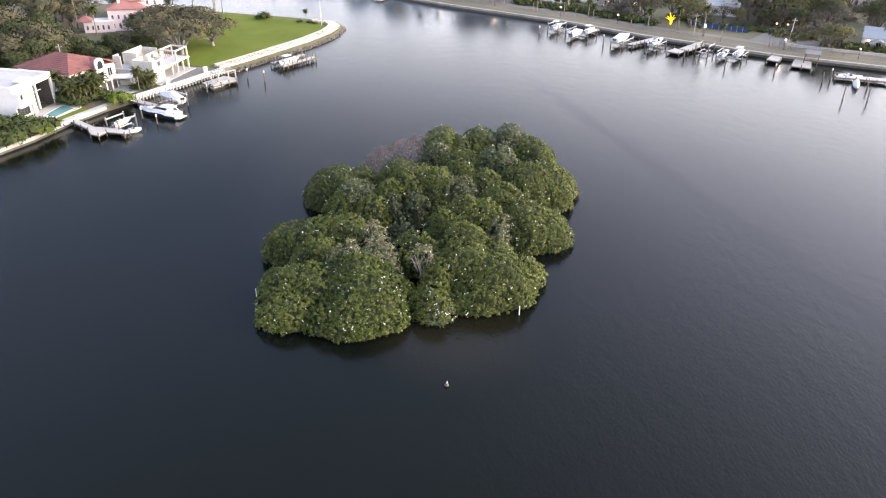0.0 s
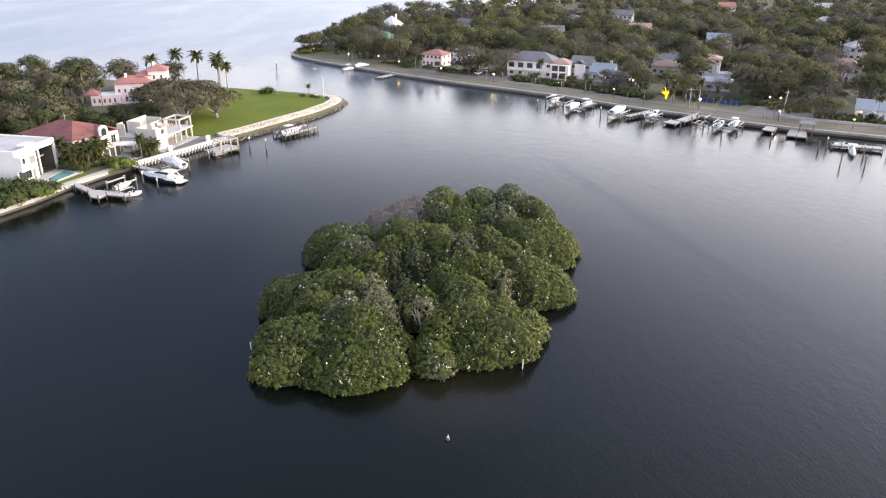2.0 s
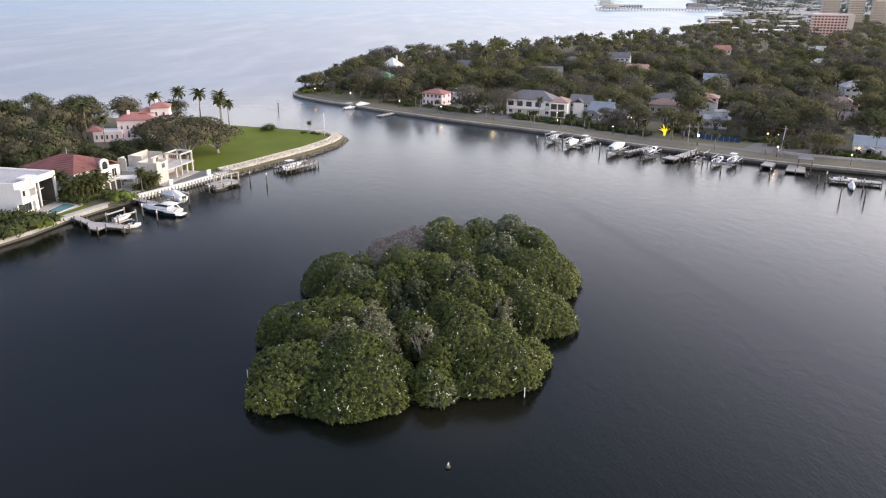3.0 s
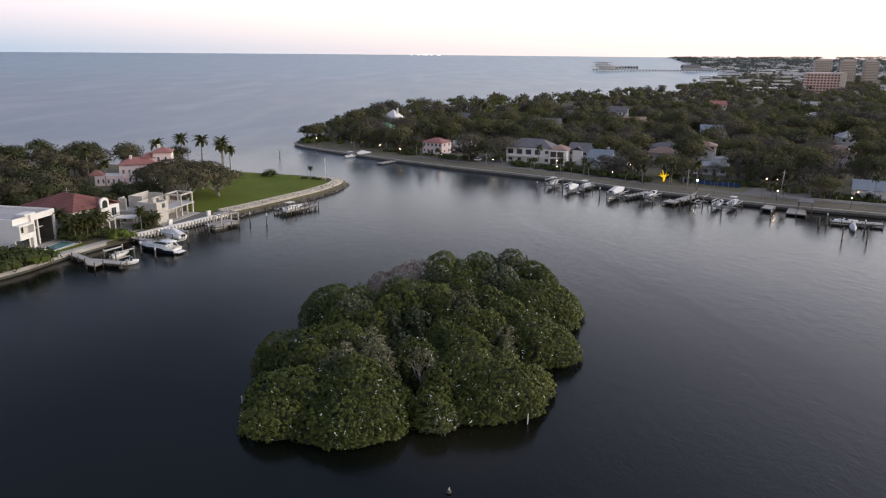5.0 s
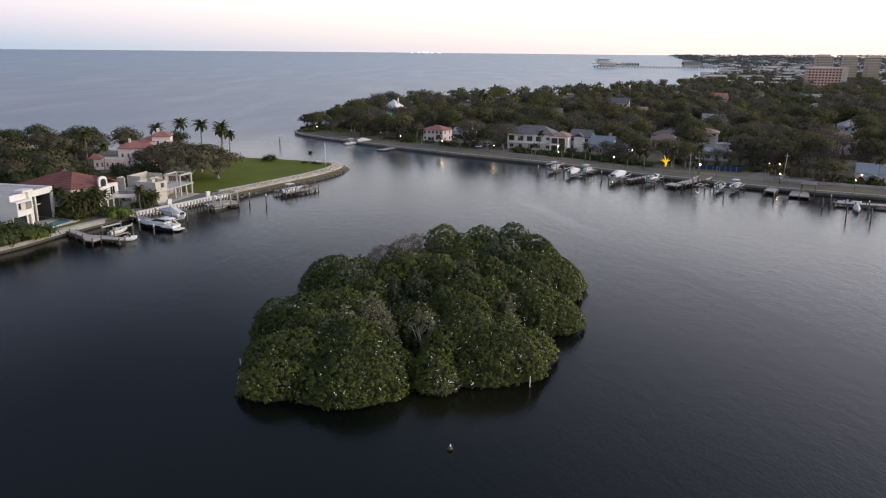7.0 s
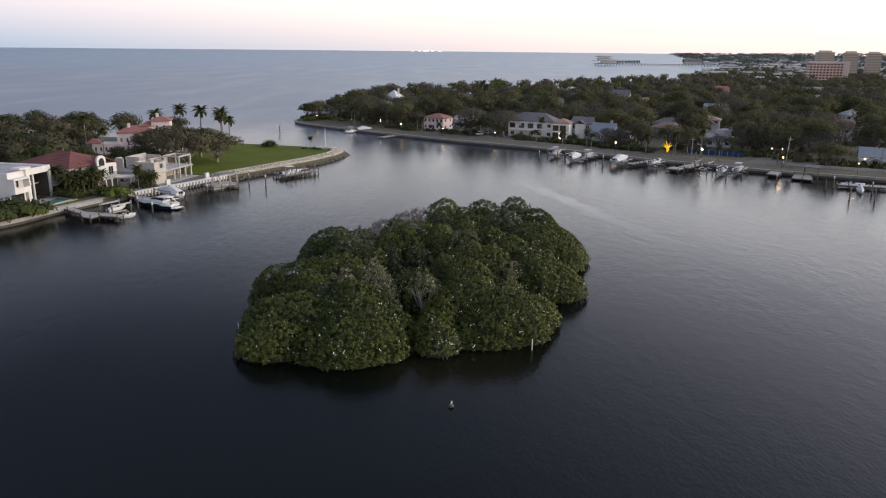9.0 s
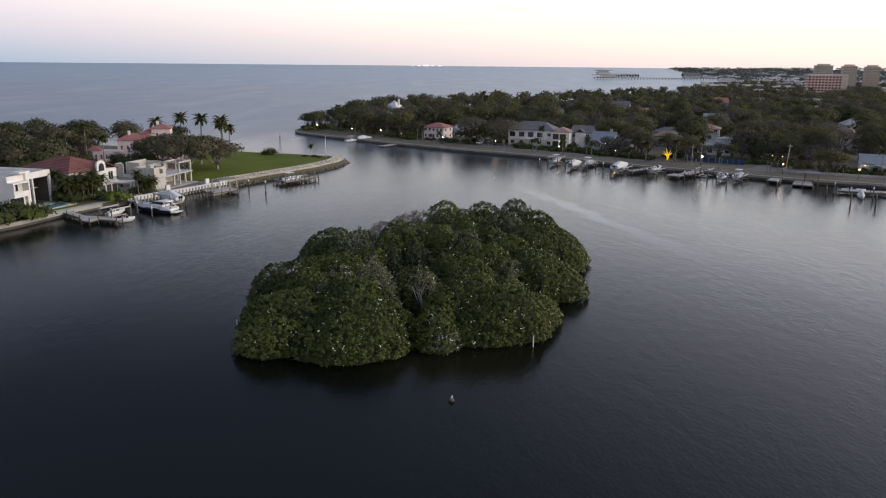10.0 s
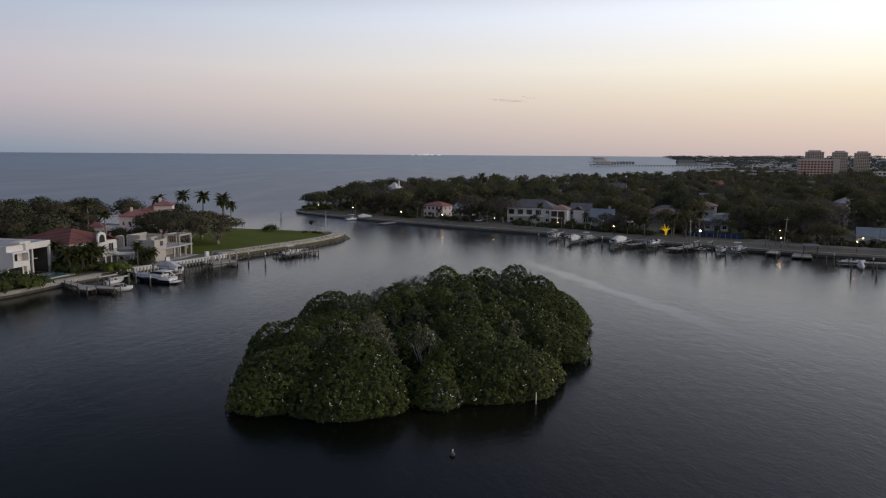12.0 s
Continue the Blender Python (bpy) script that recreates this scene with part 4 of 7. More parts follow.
# ---- trees ----
def crown_quads(lobes, size, per_area, width=0.6, blades=3, core_size=0.45):
    qs, ns = [], []
    mid = np.mean([c for c, r in lobes], 0)
    for c, r in lobes:
        n = max(8, int(4 * r[0] * r[2] * per_area))
        P, N = lobe_points(c, r, n, -0.6, 0.62)
        qs.append(sprigs(P, N, size, blades, width, 0.55, 0.6))
        # a leafy core closes the lobe
        k = 6 if r[0] > 1.5 else 5
        az = np.arange(k + 1) * math.tau / k + c[0]
        el = np.radians([-20, 20, 58, 90])
        ring = np.stack([np.outer(np.cos(el), np.cos(az)), np.outer(np.cos(el), np.sin(az)), np.outer(np.sin(el), np.ones(k + 1))], 2)
        V = np.asarray(c) + ring * np.asarray(r) * core_size
        core = np.stack([V[:-1, :-1], V[:-1, 1:], V[1:, 1:], V[1:, :-1]], 2).reshape(-1, 4, 3)
        core[:, 2:] = core[:, 2:] * 0.985 + core[:, 2:].mean(1, keepdims=True) * 0.015 + rng.normal(0, 0.01, (len(core), 2, 3))
        qs.append(core)
        cn_ = core.mean(1) - np.asarray(c)
        ns.append(np.zeros((0, 3)))
        W = P - mid + np.array([0, 0, 1.5])
        W = N + 0.6 * W / (np.linalg.norm(W, axis=1, keepdims=True) + 1e-9)
        # leaves first, then the core, as in qs
        ns[-1] = np.concatenate([np.tile(W / (np.linalg.norm(W, axis=1, keepdims=True) + 1e-9), (blades, 1)), cn_ / np.linalg.norm(cn_, axis=1, keepdims=True)])
    return np.concatenate(qs), np.concatenate(ns)


def broadleaf(name, h, r, kind, label, seed, spread=1.0, size=0.8, dens=2.2, lobes=9):
    """A tree: tapered trunk, limbs and a crown of leaf sprays in uneven lobes. Stands at the origin."""
    rr = random.Random(seed)
    tree = thing(name, label, "tree")
    tr = Shape()
    fork = h * rr.uniform(0.20, 0.28)
    tr.tube([(0, 0, -0.4), (rr.uniform(-0.2, 0.2), rr.uniform(-0.2, 0.2), fork)], [0.035 * h + 0.08, 0.025 * h + 0.05], 8)
    lb = []
    for i in range(lobes):
        a = i * math.tau * 0.381966 + rr.uniform(-0.3, 0.3)
        d = r * math.sqrt((i + 0.3) / lobes) * rr.uniform(0.60, 0.80)
        lr = r * rr.uniform(0.40, 0.58)
        z = h - lr * 0.72 - (h - fork) * 0.62 * (d / r) ** 1.8 * rr.uniform(0.8, 1.15)
        c = (d * math.cos(a), d * math.sin(a), max(z, lr * 0.6))
        lb.append((c, (lr, lr, lr * rr.uniform(0.62, 0.8))))
        tr.tube([(0, 0, fork * rr.uniform(0.75, 1.0)), (c[0] * 0.5, c[1] * 0.5, (fork + c[2]) * 0.5 + 0.2), (c[0], c[1], c[2] + lr * 0.3)], [0.016 * h, 0.011 * h, 0.03], 5)
    part("trunk", tr, M["bark"], tree, "", True)
    q, nrm = crown_quads(lb, size, dens, 0.75 if kind != "t_brown" else 0.42, 2, 0.36 if kind != "t_brown" else 0.12)
    part("crown", quads_mesh("crown", q, M[kind], nrm, 0.9), None, tree)
    return tree


def frond_quads(length, droop, az, lift, width, segs=7):
    """A feathered palm frond: two rows of leaflets that hang from a bent rib."""
    q = []
    rib_pts = []
    x = z = 0.0
    an = lift
    for j in range(segs + 1):
        rib_pts.append((x, z))
        x += length / segs * math.cos(an)
        z += length / segs * math.sin(an)
        an -= droop / segs
    ca, sa = math.cos(az), math.sin(az)
    for j in range(segs):
        (x0, z0), (x1, z1) = rib_pts[j], rib_pts[j + 1]
        w0 = width * math.sin(math.pi * (0.12 + 0.86 * j / segs)) ** 0.7
        w1 = width * math.sin(math.pi * (0.12 + 0.86 * (j + 1) / segs)) ** 0.7
        for sgn in (-1, 1):
            pts = [(x0, 0, z0), (x1 * 0.94 + x0 * 0.06, 0, z1), (x1 + 0.25 * w1, sgn * w1, z1 - 0.45 * w1), (x0 + 0.25 * w0, sgn * w0, z0 - 0.45 * w0)]
            q.append([(px * ca - py * sa, px * sa + py * ca, pz) for px, py, pz in pts])
    return q


def palm(name, h, r, label, seed, fronds=22, mat="frond", trunk_r=0.2, bush=False):
    rr = random.Random(seed)
    tree = thing(name, label, "palm tree")
    lean = (rr.uniform(-0.04, 0.04) * h, rr.uniform(-0.04, 0.04) * h)
    t = Shape().tube([(0, 0, -0.4), (lean[0] * 0.3, lean[1] * 0.3, h * 0.5), (lean[0], lean[1], h)], [trunk_r * 1.25, trunk_r, trunk_r * 0.8], 9)
    part("trunk", t, M["palebark"], tree, "", True)
    q = []
    for i in range(fronds):
        lift = 1.25 - 1.75 * (i + 0.5) / fronds
        q += frond_quads(r * rr.uniform(0.85, 1.1), rr.uniform(1.0, 1.6), i * 2.399 + rr.uniform(-0.2, 0.2), lift, r * 0.16)
    q = np.array(q)
    q += np.array([lean[0], lean[1], h])
    part("crown", quads_mesh("crown", q, M[mat]), None, tree)
    return tree


def shrub(name, r, h, kind, label, seed):
    rr = random.Random(seed)
    ob = thing(name, label, "shrub")
    lb = []
    for i in range(8):
        a = i * 2.4
        d = r * math.sqrt(i / 8) * 0.75
        lr = r * rr.uniform(0.38, 0.52)
        lb.append(((d * math.cos(a), d * math.sin(a), max(0.4 * lr, h - lr - 0.35 * h * (d / r) ** 2)), (lr, lr, lr * 0.8)))
    st = Shape()
    for c, lr in lb:
        st.tube([(0, 0, -0.3), (c[0] * 0.6, c[1] * 0.6, c[2] * 0.6), c], [0.07, 0.05, 0.02], 5)
    part("stem", st, M["bark"], ob, "", True)
    fq, fnrm = crown_quads(lb, 0.36, 6.0, 0.6, 2, 0.62)
    part("foliage", quads_mesh("foliage", fq, M[kind], fnrm), None, ob)
    return ob


KEEP = []  # places taken by buildings: x, y, radius
PROTO, FINE = [], []
for i, (h, r, kind, label) in enumerate([
        (14.0, 7.8, "t_olive", "spreading live oak with dull olive-green crown"), (12.5, 6.6, "t_dark", "dense dark-green broadleaf tree"),
        (15.0, 7.2, "t_dark", "tall dark-green broadleaf tree"), (13.5, 7.5, "t_brown", "thin brownish winter tree with bare twigs"),
        (10.5, 5.4, "t_fresh", "fresh-green broadleaf tree among houses"), (13.0, 7.2, "t_olive", "wide olive-green tree among houses"),
        (12.0, 6.6, "t_brown", "greyish half-bare tree among houses")]):
    PROTO.append((broadleaf("broadleaf_tree", h, r, kind, label, 20 + i, size=0.72, dens=1.5, lobes=11), r))
    FINE.append((broadleaf("broadleaf_tree", h, r, {"t_dark": "t_deep", "t_brown": "t_oak", "t_olive": "t_oak"}.get(kind, kind), label, 40 + i, size=0.48, dens=2.9, lobes=12), r))
PALMS = [palm("cabbage_palm", 8.0, 2.7, "slender cabbage palm with round ragged crown", 51, 26, trunk_r=0.16),
         palm("cabbage_palm", 11.0, 2.7, "tall slender cabbage palm with small crown", 52, 26, trunk_r=0.17)]
ROYALS = [palm("royal_palm", 13.5, 4.2, "tall royal palm with arching fronds on the point", 53, 24, trunk_r=0.27),
          palm("royal_palm", 12.0, 4.1, "royal palm with drooping fronds beside the lawn", 54, 24, trunk_r=0.26)]
BUSHES = [shrub("shrub", 3.0, 2.6, "t_lush", "rounded bright-green shrub at the shore", 61), shrub("shrub", 2.4, 2.2, "t_shrub", "rounded dark-green garden shrub", 62)]


def palm_clump(label, seed):
    rr = random.Random(seed)
    ob = thing("clumping_palm", label, "palm")
    st = Shape()
    q = []
    for i in range(9):
        a, d, h = i * 2.4, 0.35 * i ** 0.75, rr.uniform(2.6, 5.4)
        bx, by = d * math.cos(a), d * math.sin(a)
        tx, ty = bx * 1.7, by * 1.7
        st.tube([(bx, by, -0.3), ((bx + tx) / 2, (by + ty) / 2, h * 0.55), (tx, ty, h)], [0.09, 0.08, 0.06], 6)
        for k in range(16):
            fq = np.array(frond_quads(rr.uniform(2.0, 2.9), rr.uniform(1.3, 2.0), k * 2.399, 1.4 - 1.5 * k / 16, 0.3, 5))
            q.append(fq + np.array([tx, ty, h]))
    part("stem", st, M["bark"], ob, "", True)
    part("frond_mass", quads_mesh("frond_mass", np.concatenate(q), M["frond"]), None, ob)
    return ob




def spreading_oak(label, h, r, seed):
    """An old oak: long pale limbs that reach out low and fork, under a thin domed crown."""
    rr = random.Random(seed)
    tree = thing("live_oak", label, "tree")
    tr = Shape()
    tr.tube([(0, 0, -0.4), (0.1, 0, 0.9), (0.3, 0.1, 2.2)], [0.75, 0.6, 0.5], 9)
    lb = []
    for i in range(11):
        a = i * 2.4 + rr.uniform(-0.25, 0.25)
        d = r * rr.uniform(0.55, 0.88) if i > 2 else r * 0.3
        top = h - 2.0 - 4.2 * (d / r) ** 2 + rr.uniform(-0.5, 0.5)
        ex, ey = d * math.cos(a), d * math.sin(a)
        tr.tube([(0.3, 0.1, 1.9), (ex * 0.3, ey * 0.3, 2.6 + 0.15 * top), (ex * 0.65 + rr.uniform(-0.6, 0.6), ey * 0.65, 2.4 + 0.45 * top), (ex, ey, top)], [0.34, 0.26, 0.17, 0.05], 6)
        for k in range(3):
            b = a + rr.uniform(-0.9, 0.9)
            tr.tube([(ex * 0.6, ey * 0.6, 2.3 + 0.42 * top), (ex * 0.6 + 1.6 * math.cos(b), ey * 0.6 + 1.6 * math.sin(b), top * 0.8 + 0.6), (ex * 0.6 + 2.8 * math.cos(b), ey * 0.6 + 2.8 * math.sin(b), top + 0.4)], [0.12, 0.08, 0.03], 5)
        lr = r * rr.uniform(0.32, 0.42)
        lb.append(((ex, ey, top + 0.3), (lr, lr, lr * 0.62)))
    part("trunk", tr, M["palebark"], tree, "", True)
    q, nrm = crown_quads(lb, 0.55, 8.0, 0.6, 2, 0.4)
    part("crown", quads_mesh("crown", q, M["t_oak"], nrm), None, tree, "thin dull brownish-green foliage")
    return tree


OAK = spreading_oak("old spreading oak with long pale limbs beside the lawn", 12.0, 10.5, 77)
CLUMP = palm_clump("tall feathery clumping palm between two houses", 71)
USED = set()


def plant(proto, x, y, rz=0.0, s=1.0, z=1.3, label="", group=""):
    """The first use takes the built thing itself; later ones are copies."""
    m = pose(x, y, z, 0, 0, rz)
    if proto.name in USED:
        ob = copy_thing(proto, m)
    else:
        USED.add(proto.name)
        ob = proto
        ob.matrix_basis = m
    ob.scale = (s, s, s)
    return tagged(ob, label, "", group)


def in_poly(x, y, poly):
    c = False
    for i in range(len(poly)):
        (x0, y0), (x1, y1) = poly[i], poly[i - 1]
        if (y0 > y) != (y1 > y) and x < (x1 - x0) * (y - y0) / (y1 - y0) + x0:
            c = not c
    return c


# ---- buildings ----
def window(parent, x, y, z, w, h, face="front", mullions=1, frame_mat="white"):
    """A window with its frame, sill and pane, on a wall face of the parent."""
    t = 0.09
    ax = {"front": (1, 0, 0, -1), "left": (0, -1, -1, 0), "right": (0, 1, 1, 0), "back": (-1, 0, 0, 1)}[face]

    def put(s, u0, u1, z0, z1, d0, d1):
        um, dm = (u0 + u1) / 2, (d0 + d1) / 2
        cx, cy = x + ax[0] * um + ax[2] * dm, y + ax[1] * um + ax[3] * dm
        sx, sy = (u1 - u0, d1 - d0) if ax[0] else (d1 - d0, u1 - u0)
        s.box(cx, cy, z0, abs(sx), abs(sy), z1 - z0)

    fr = Shape()
    put(fr, -w / 2, w / 2, z, z + t, -0.05, 0.09)
    put(fr, -w / 2, w / 2, z + h - t, z + h, -0.05, 0.07)
    put(fr, -w / 2, -w / 2 + t, z + t, z + h - t, -0.05, 0.07)
    put(fr, w / 2 - t, w / 2, z + t, z + h - t, -0.05, 0.07)
    for k in range(mullions):
        u = -w / 2 + w * (k + 1) / (mullions + 1)
        put(fr, u - 0.03, u + 0.03, z + t, z + h - t, -0.05, 0.05)
    win = part("window", fr, M[frame_mat], parent)
    pane = Shape()
    put(pane, -w / 2 + t, w / 2 - t, z + t, z + h - t, -0.04, 0.02)
    part("pane", pane, M["glass"], win)
    return win


def hip_roof(w, d, z, rise, over=0.6, ridge_frac=None, cx=0.0, cy=0.0):
    s = Shape()
    a, b = w / 2 + over, d / 2 + over
    rl = max(a - b, 0) if a >= b else 0
    rd = max(b - a, 0) if b > a else 0
    e = [(-a, -b), (a, -b), (a, b), (-a, b)]
    v = [(cx + x, cy + y, z - 0.2) for x, y in e] + [(cx + x, cy + y, z) for x, y in e]
    v += [(cx - rl, cy - rd, z + rise), (cx + rl, cy + rd, z + rise)]
    f = [(3, 2, 1, 0), (0, 1, 5, 4), (1, 2, 6, 5), (2, 3, 7, 6), (3, 0, 4, 7)]
    if rl >= rd:
        f += [(4, 5, 9, 8), (5, 6, 9), (6, 7, 8, 9), (7, 4, 8)]
    else:
        f += [(4, 5, 8), (5, 6, 9, 8), (6, 7, 9), (7, 4, 8, 9)]
    return s.add(v, f)


def gable_roof(w, d, z, rise, over=0.5, cx=0.0, cy=0.0):
    """Ridge along local x."""
    a, b, t = w / 2 + over, d / 2 + over, 0.18
    v = []
    for x in (-a, a):
        v += [(cx + x, cy - b, z - 0.15), (cx + x, cy, z + rise), (cx + x, cy + b, z - 0.15), (cx + x, cy + b, z - 0.15 - t), (cx + x, cy, z + rise - t), (cx + x, cy - b, z - 0.15 - t)]
    f = [(0, 6, 7, 1), (1, 7, 8, 2), (2, 8, 9, 3), (3, 9, 10, 4), (4, 10, 11, 5), (5, 11, 6, 0), (0, 1, 4, 5), (1, 2, 3, 4), (6, 11, 10, 7), (7, 10, 9, 8)]
    return Shape().add(v, f)


def walls(w, d, h, cx=0.0, cy=0.0, t=0.3, gable=0.0):
    """Four walls with thickness, with gable ends where asked."""
    s = Shape()
    s.box(cx, cy - d / 2 + t / 2, -0.3, w, t, h + 0.3)
    s.box(cx, cy + d / 2 - t / 2, -0.3, w, t, h + 0.3)
    for sx in (-1, 1):
        s.box(cx + sx * (w / 2 - t / 2), cy, -0.3, t, d - 2 * t, h + 0.3)
        if gable:
            x0, x1 = cx + sx * (w / 2 - t), cx + sx * w / 2
            s.add([(x0, cy - d / 2, h), (x0, cy + d / 2, h), (x0, cy, h + gable), (x1, cy - d / 2, h), (x1, cy + d / 2, h), (x1, cy, h + gable)], [(0, 1, 2), (5, 4, 3), (0, 2, 5, 3), (1, 4, 5, 2)])
    return s


def house(label, x, y, rz, w, d, h, rise, wall="white", roof="greyroof", kind="hip", storeys=2, cols=4, chimney=False, porch=False, group="houses of the far shore"):
    ob = thing("house", label, "house", pose(x, y, 1.4, 0, 0, rz), group)
    KEEP.append((x, y, max(w, d) * 0.62))
    part("wall", walls(w, d, h, gable=rise * 0.92 if kind == "gable" else 0), M[wall], ob)
    part("roof", hip_roof(w, d, h, rise) if kind == "hip" else gable_roof(w, d, h, rise), M[roof], ob)
    part("base_course", Shape().box(0, 0, -0.3, w + 0.12, d + 0.12, 0.55), M["concrete"], ob)
    sh = h / storeys
    for s in range(storeys):
        for c in range(cols):
            u = -w / 2 + w * (c + 0.5) / cols
            if s == 0 and c == cols // 2:
                dr = part("door", Shape().box(u, -d / 2 - 0.03, 0.25, 1.1, 0.12, 2.1), M["pile"], ob)
                part("handle", Shape().ball((u + 0.4, -d / 2 - 0.12, 1.25), 0.05, 1, 6, 4), M["metal"], dr)
            else:
                window(ob, u, -d / 2, s * sh + 0.95, min(1.7, w / cols * 0.55), 1.45)
        for face, sx in (("left", -1), ("right", 1)):
            for k in range(max(1, int(d / 4.5))):
                v = -d / 2 + d * (k + 0.5) / max(1, int(d / 4.5))
                window(ob, sx * w / 2, v, s * sh + 0.95, 1.2, 1.4, face)
    if chimney:
        ch = part("chimney", Shape().box(w * 0.28, 0.6, h * 0.8, 0.9, 0.7, rise + h * 0.2 + 0.9), M[wall], ob)
        part("chimney_cap", Shape().box(w * 0.28, 0.6, h + rise + 0.9, 1.1, 0.9, 0.15), M["concrete"], ch)
    if porch:
        pr = part("porch_roof", gable_roof(3.4, w * 0.42, 2.6, 1.1, 0.3), M[roof], ob)
        pr.matrix_basis = pose(-w * 0.12, -d / 2 - 1.5, 0, 0, 0, 90)
        for sx in (-1, 1):
            part("porch_post", Shape().box(-w * 0.12 + sx * w * 0.17, -d / 2 - 2.9, -0.2, 0.25, 0.25, 2.75), M["white"], ob)
        part("porch_floor", Shape().box(-w * 0.12, -d / 2 - 1.6, -0.3, w * 0.44, 3.0, 0.5), M["concrete"], ob)
    return ob


# white modern house with a tall open portal and pool
ma = thing("modern_house", "white flat-roofed modern house with a tall open portal", "house", pose(-105.6, 172.6, 1.5, 0, 0, 79), "houses of the point")
W_, D_, H_ = 14.6, 17.0, 7.7
part("left_block", Shape().box(2.6, D_ / 2, -0.3, 5.2, D_, H_ + 0.3), M["white"], ma)
part("roof_slab", Shape().box(5.2 + (W_ - 5.2) / 2, D_ / 2, H_ - 1.1, W_ - 5.2, D_, 1.1), M["white"], ma)
part("roof_membrane", Shape().box(W_ / 2, D_ / 2, H_, W_ - 0.9, D_ - 0.9, 0.06), M["flatroof"], ma, "pale grey flat roof membrane")
for cx, cy, sx, sy in ((W_ / 2, 0.2, W_, 0.4), (W_ / 2, D_ - 0.2, W_, 0.4), (0.2, D_ / 2, 0.4, D_ - 0.8), (W_ - 0.2, D_ / 2, 0.4, D_ - 0.8)):
    part("parapet", Shape().box(cx, cy, H_ + 0.002, sx, sy, 0.45), M["white"], ma)
part("side_wall", Shape().box(W_ - 0.3, D_ / 2, -0.3, 0.6, D_, H_ - 0.8), M["white"], ma)
# dark sheets and back wall carry the portal's inner shade in their colour
part("inner_lining", Shape().box(W_ - 0.66, 3.2, -0.1, 0.1, 5.4, H_ - 1.1), M["dark"], ma, "dark sheet for the shade inside the portal")
part("soffit", Shape().box(9.9, 3.2, H_ - 1.2, 8.4, 5.6, 0.1), M["dark"], ma, "dark sheet for the shade under the portal roof")
part("portal_back", Shape().box(9.6, 6.0, -0.2, 8.8, 0.3, H_ - 0.9), M["dark"], ma, "back wall of the portal, darkened for shade")
for k in range(4):
    gl = part("glazing", Shape().box(6.4 + 2.15 * k, 5.8, 0.2 if k % 2 else 0.25, 1.9, 0.08, 2.9), M["glass"], ma, "dark glass door")
    part("glazing", Shape().box(6.4 + 2.15 * k, 5.8, 3.7, 1.9, 0.08, 2.6), M["glass"], ma, "dark upper window")
part("upper_balcony", Shape().box(9.6, 4.6, 3.3, 8.8, 2.4, 0.3), M["white"], ma)
part("balcony_rail", Shape().box(9.6, 3.45, 3.6, 8.8, 0.06, 1.0), M["glass"], ma)
part("column", Shape().box(9.2, 1.0, -0.2, 0.45, 0.45, H_ - 0.9), M["white"], ma)
part("column", Shape().box(5.9, -0.2, -0.2, 1.1, 1.0, H_ + 0.9), M["white"], ma)
part("tower_cap", Shape().box(5.2, 0.5, H_ + 0.7, 3.6, 2.6, 0.45), M["white"], ma)
fr = Shape()
fr.box(2.55, -0.9, 3.05, 5.3, 1.8, 0.45).box(2.55, -0.9, 6.3, 5.3, 1.8, 0.4).box(0.15, -0.9, 3.5, 0.4, 1.8, 2.8).box(5.0, -0.9, 3.5, 0.4, 1.8, 2.8)
part("balcony_frame", fr, M["white"], ma)
part("balcony_front", Shape().box(2.6, -1.7, 3.5, 4.5, 0.12, 0.9), M["white"], ma)
window(ma, 2.0, 0, 4.2, 2.6, 1.9, "front", 2)
window(ma, 2.5, 0, 0.4, 4.2, 2.3, "front", 3, "pile")
window(ma, 0, 5.0, 4.2, 1.2, 1.8, "left")
window(ma, 0, 11.0, 4.2, 1.2, 1.8, "left")
KEEP.append((-112, 183, 12))
terrace = structure("pool_terrace", Shape().prism([(-105.9, 172.4), (-98.4, 170.6), (-94.8, 183.3), (-97.5, 187.8), (-102.9, 187.5)], 0.8, 1.5), M["concrete"], "pale stone terrace round the pool", "terrace")
pool = thing("swimming_pool", "small turquoise swimming pool in a pale terrace", "pool", pose(0, 0, 0))
part("coping", Shape().prism([(-101.3, 175.9), (-97.3, 174.8), (-95.6, 182.4), (-100.4, 184.6)], 1.45, 1.53), M["white"], pool)
part("water_surface", Shape().prism([(-100.9, 176.4), (-97.7, 175.5), (-96.1, 182.0), (-100.1, 183.9)], 1.46, 1.545), M["poolwater"], pool)

# red-tiled villa
rv = thing("villa", "white stucco villa with red barrel-tile hip roof", "house", pose(-98.6, 188.2, 1.4, 0, 0, 68), "houses of the point")
W_, D_, H_ = 14.6, 18.5, 7.2
part("wall", walls(W_, D_, H_, W_ / 2, D_ / 2), M["white"], rv)
rf = part("roof", hip_roof(W_, D_, H_, 3.0, 0.7, None, W_ / 2, D_ / 2), M["redroof"], rv)
for k in range(11):
    f = (k + 0.5) / 11
    part("tile_course", Shape().tube([(-0.7 + 8.0 * f, -0.7 + 8.0 * f, H_ + 3.0 * f + 0.04), (W_ + 0.7 - 8.0 * f, -0.7 + 8.0 * f, H_ + 3.0 * f + 0.04)], [0.07, 0.07], 5), M["redroof"], rf)
    part("tile_course", Shape().tube([(-0.7 + 8.0 * f, -0.7 + 8.0 * f, H_ + 3.0 * f + 0.04), (-0.7 + 8.0 * f, D_ + 0.7 - 8.0 * f, H_ + 3.0 * f + 0.04)], [0.07, 0.07], 5), M["redroof"], rf)
part("wing_wall", Shape().box(10.6, -0.8, -0.3, 6.8, 1.6, H_ + 0.1), M["white"], rv)
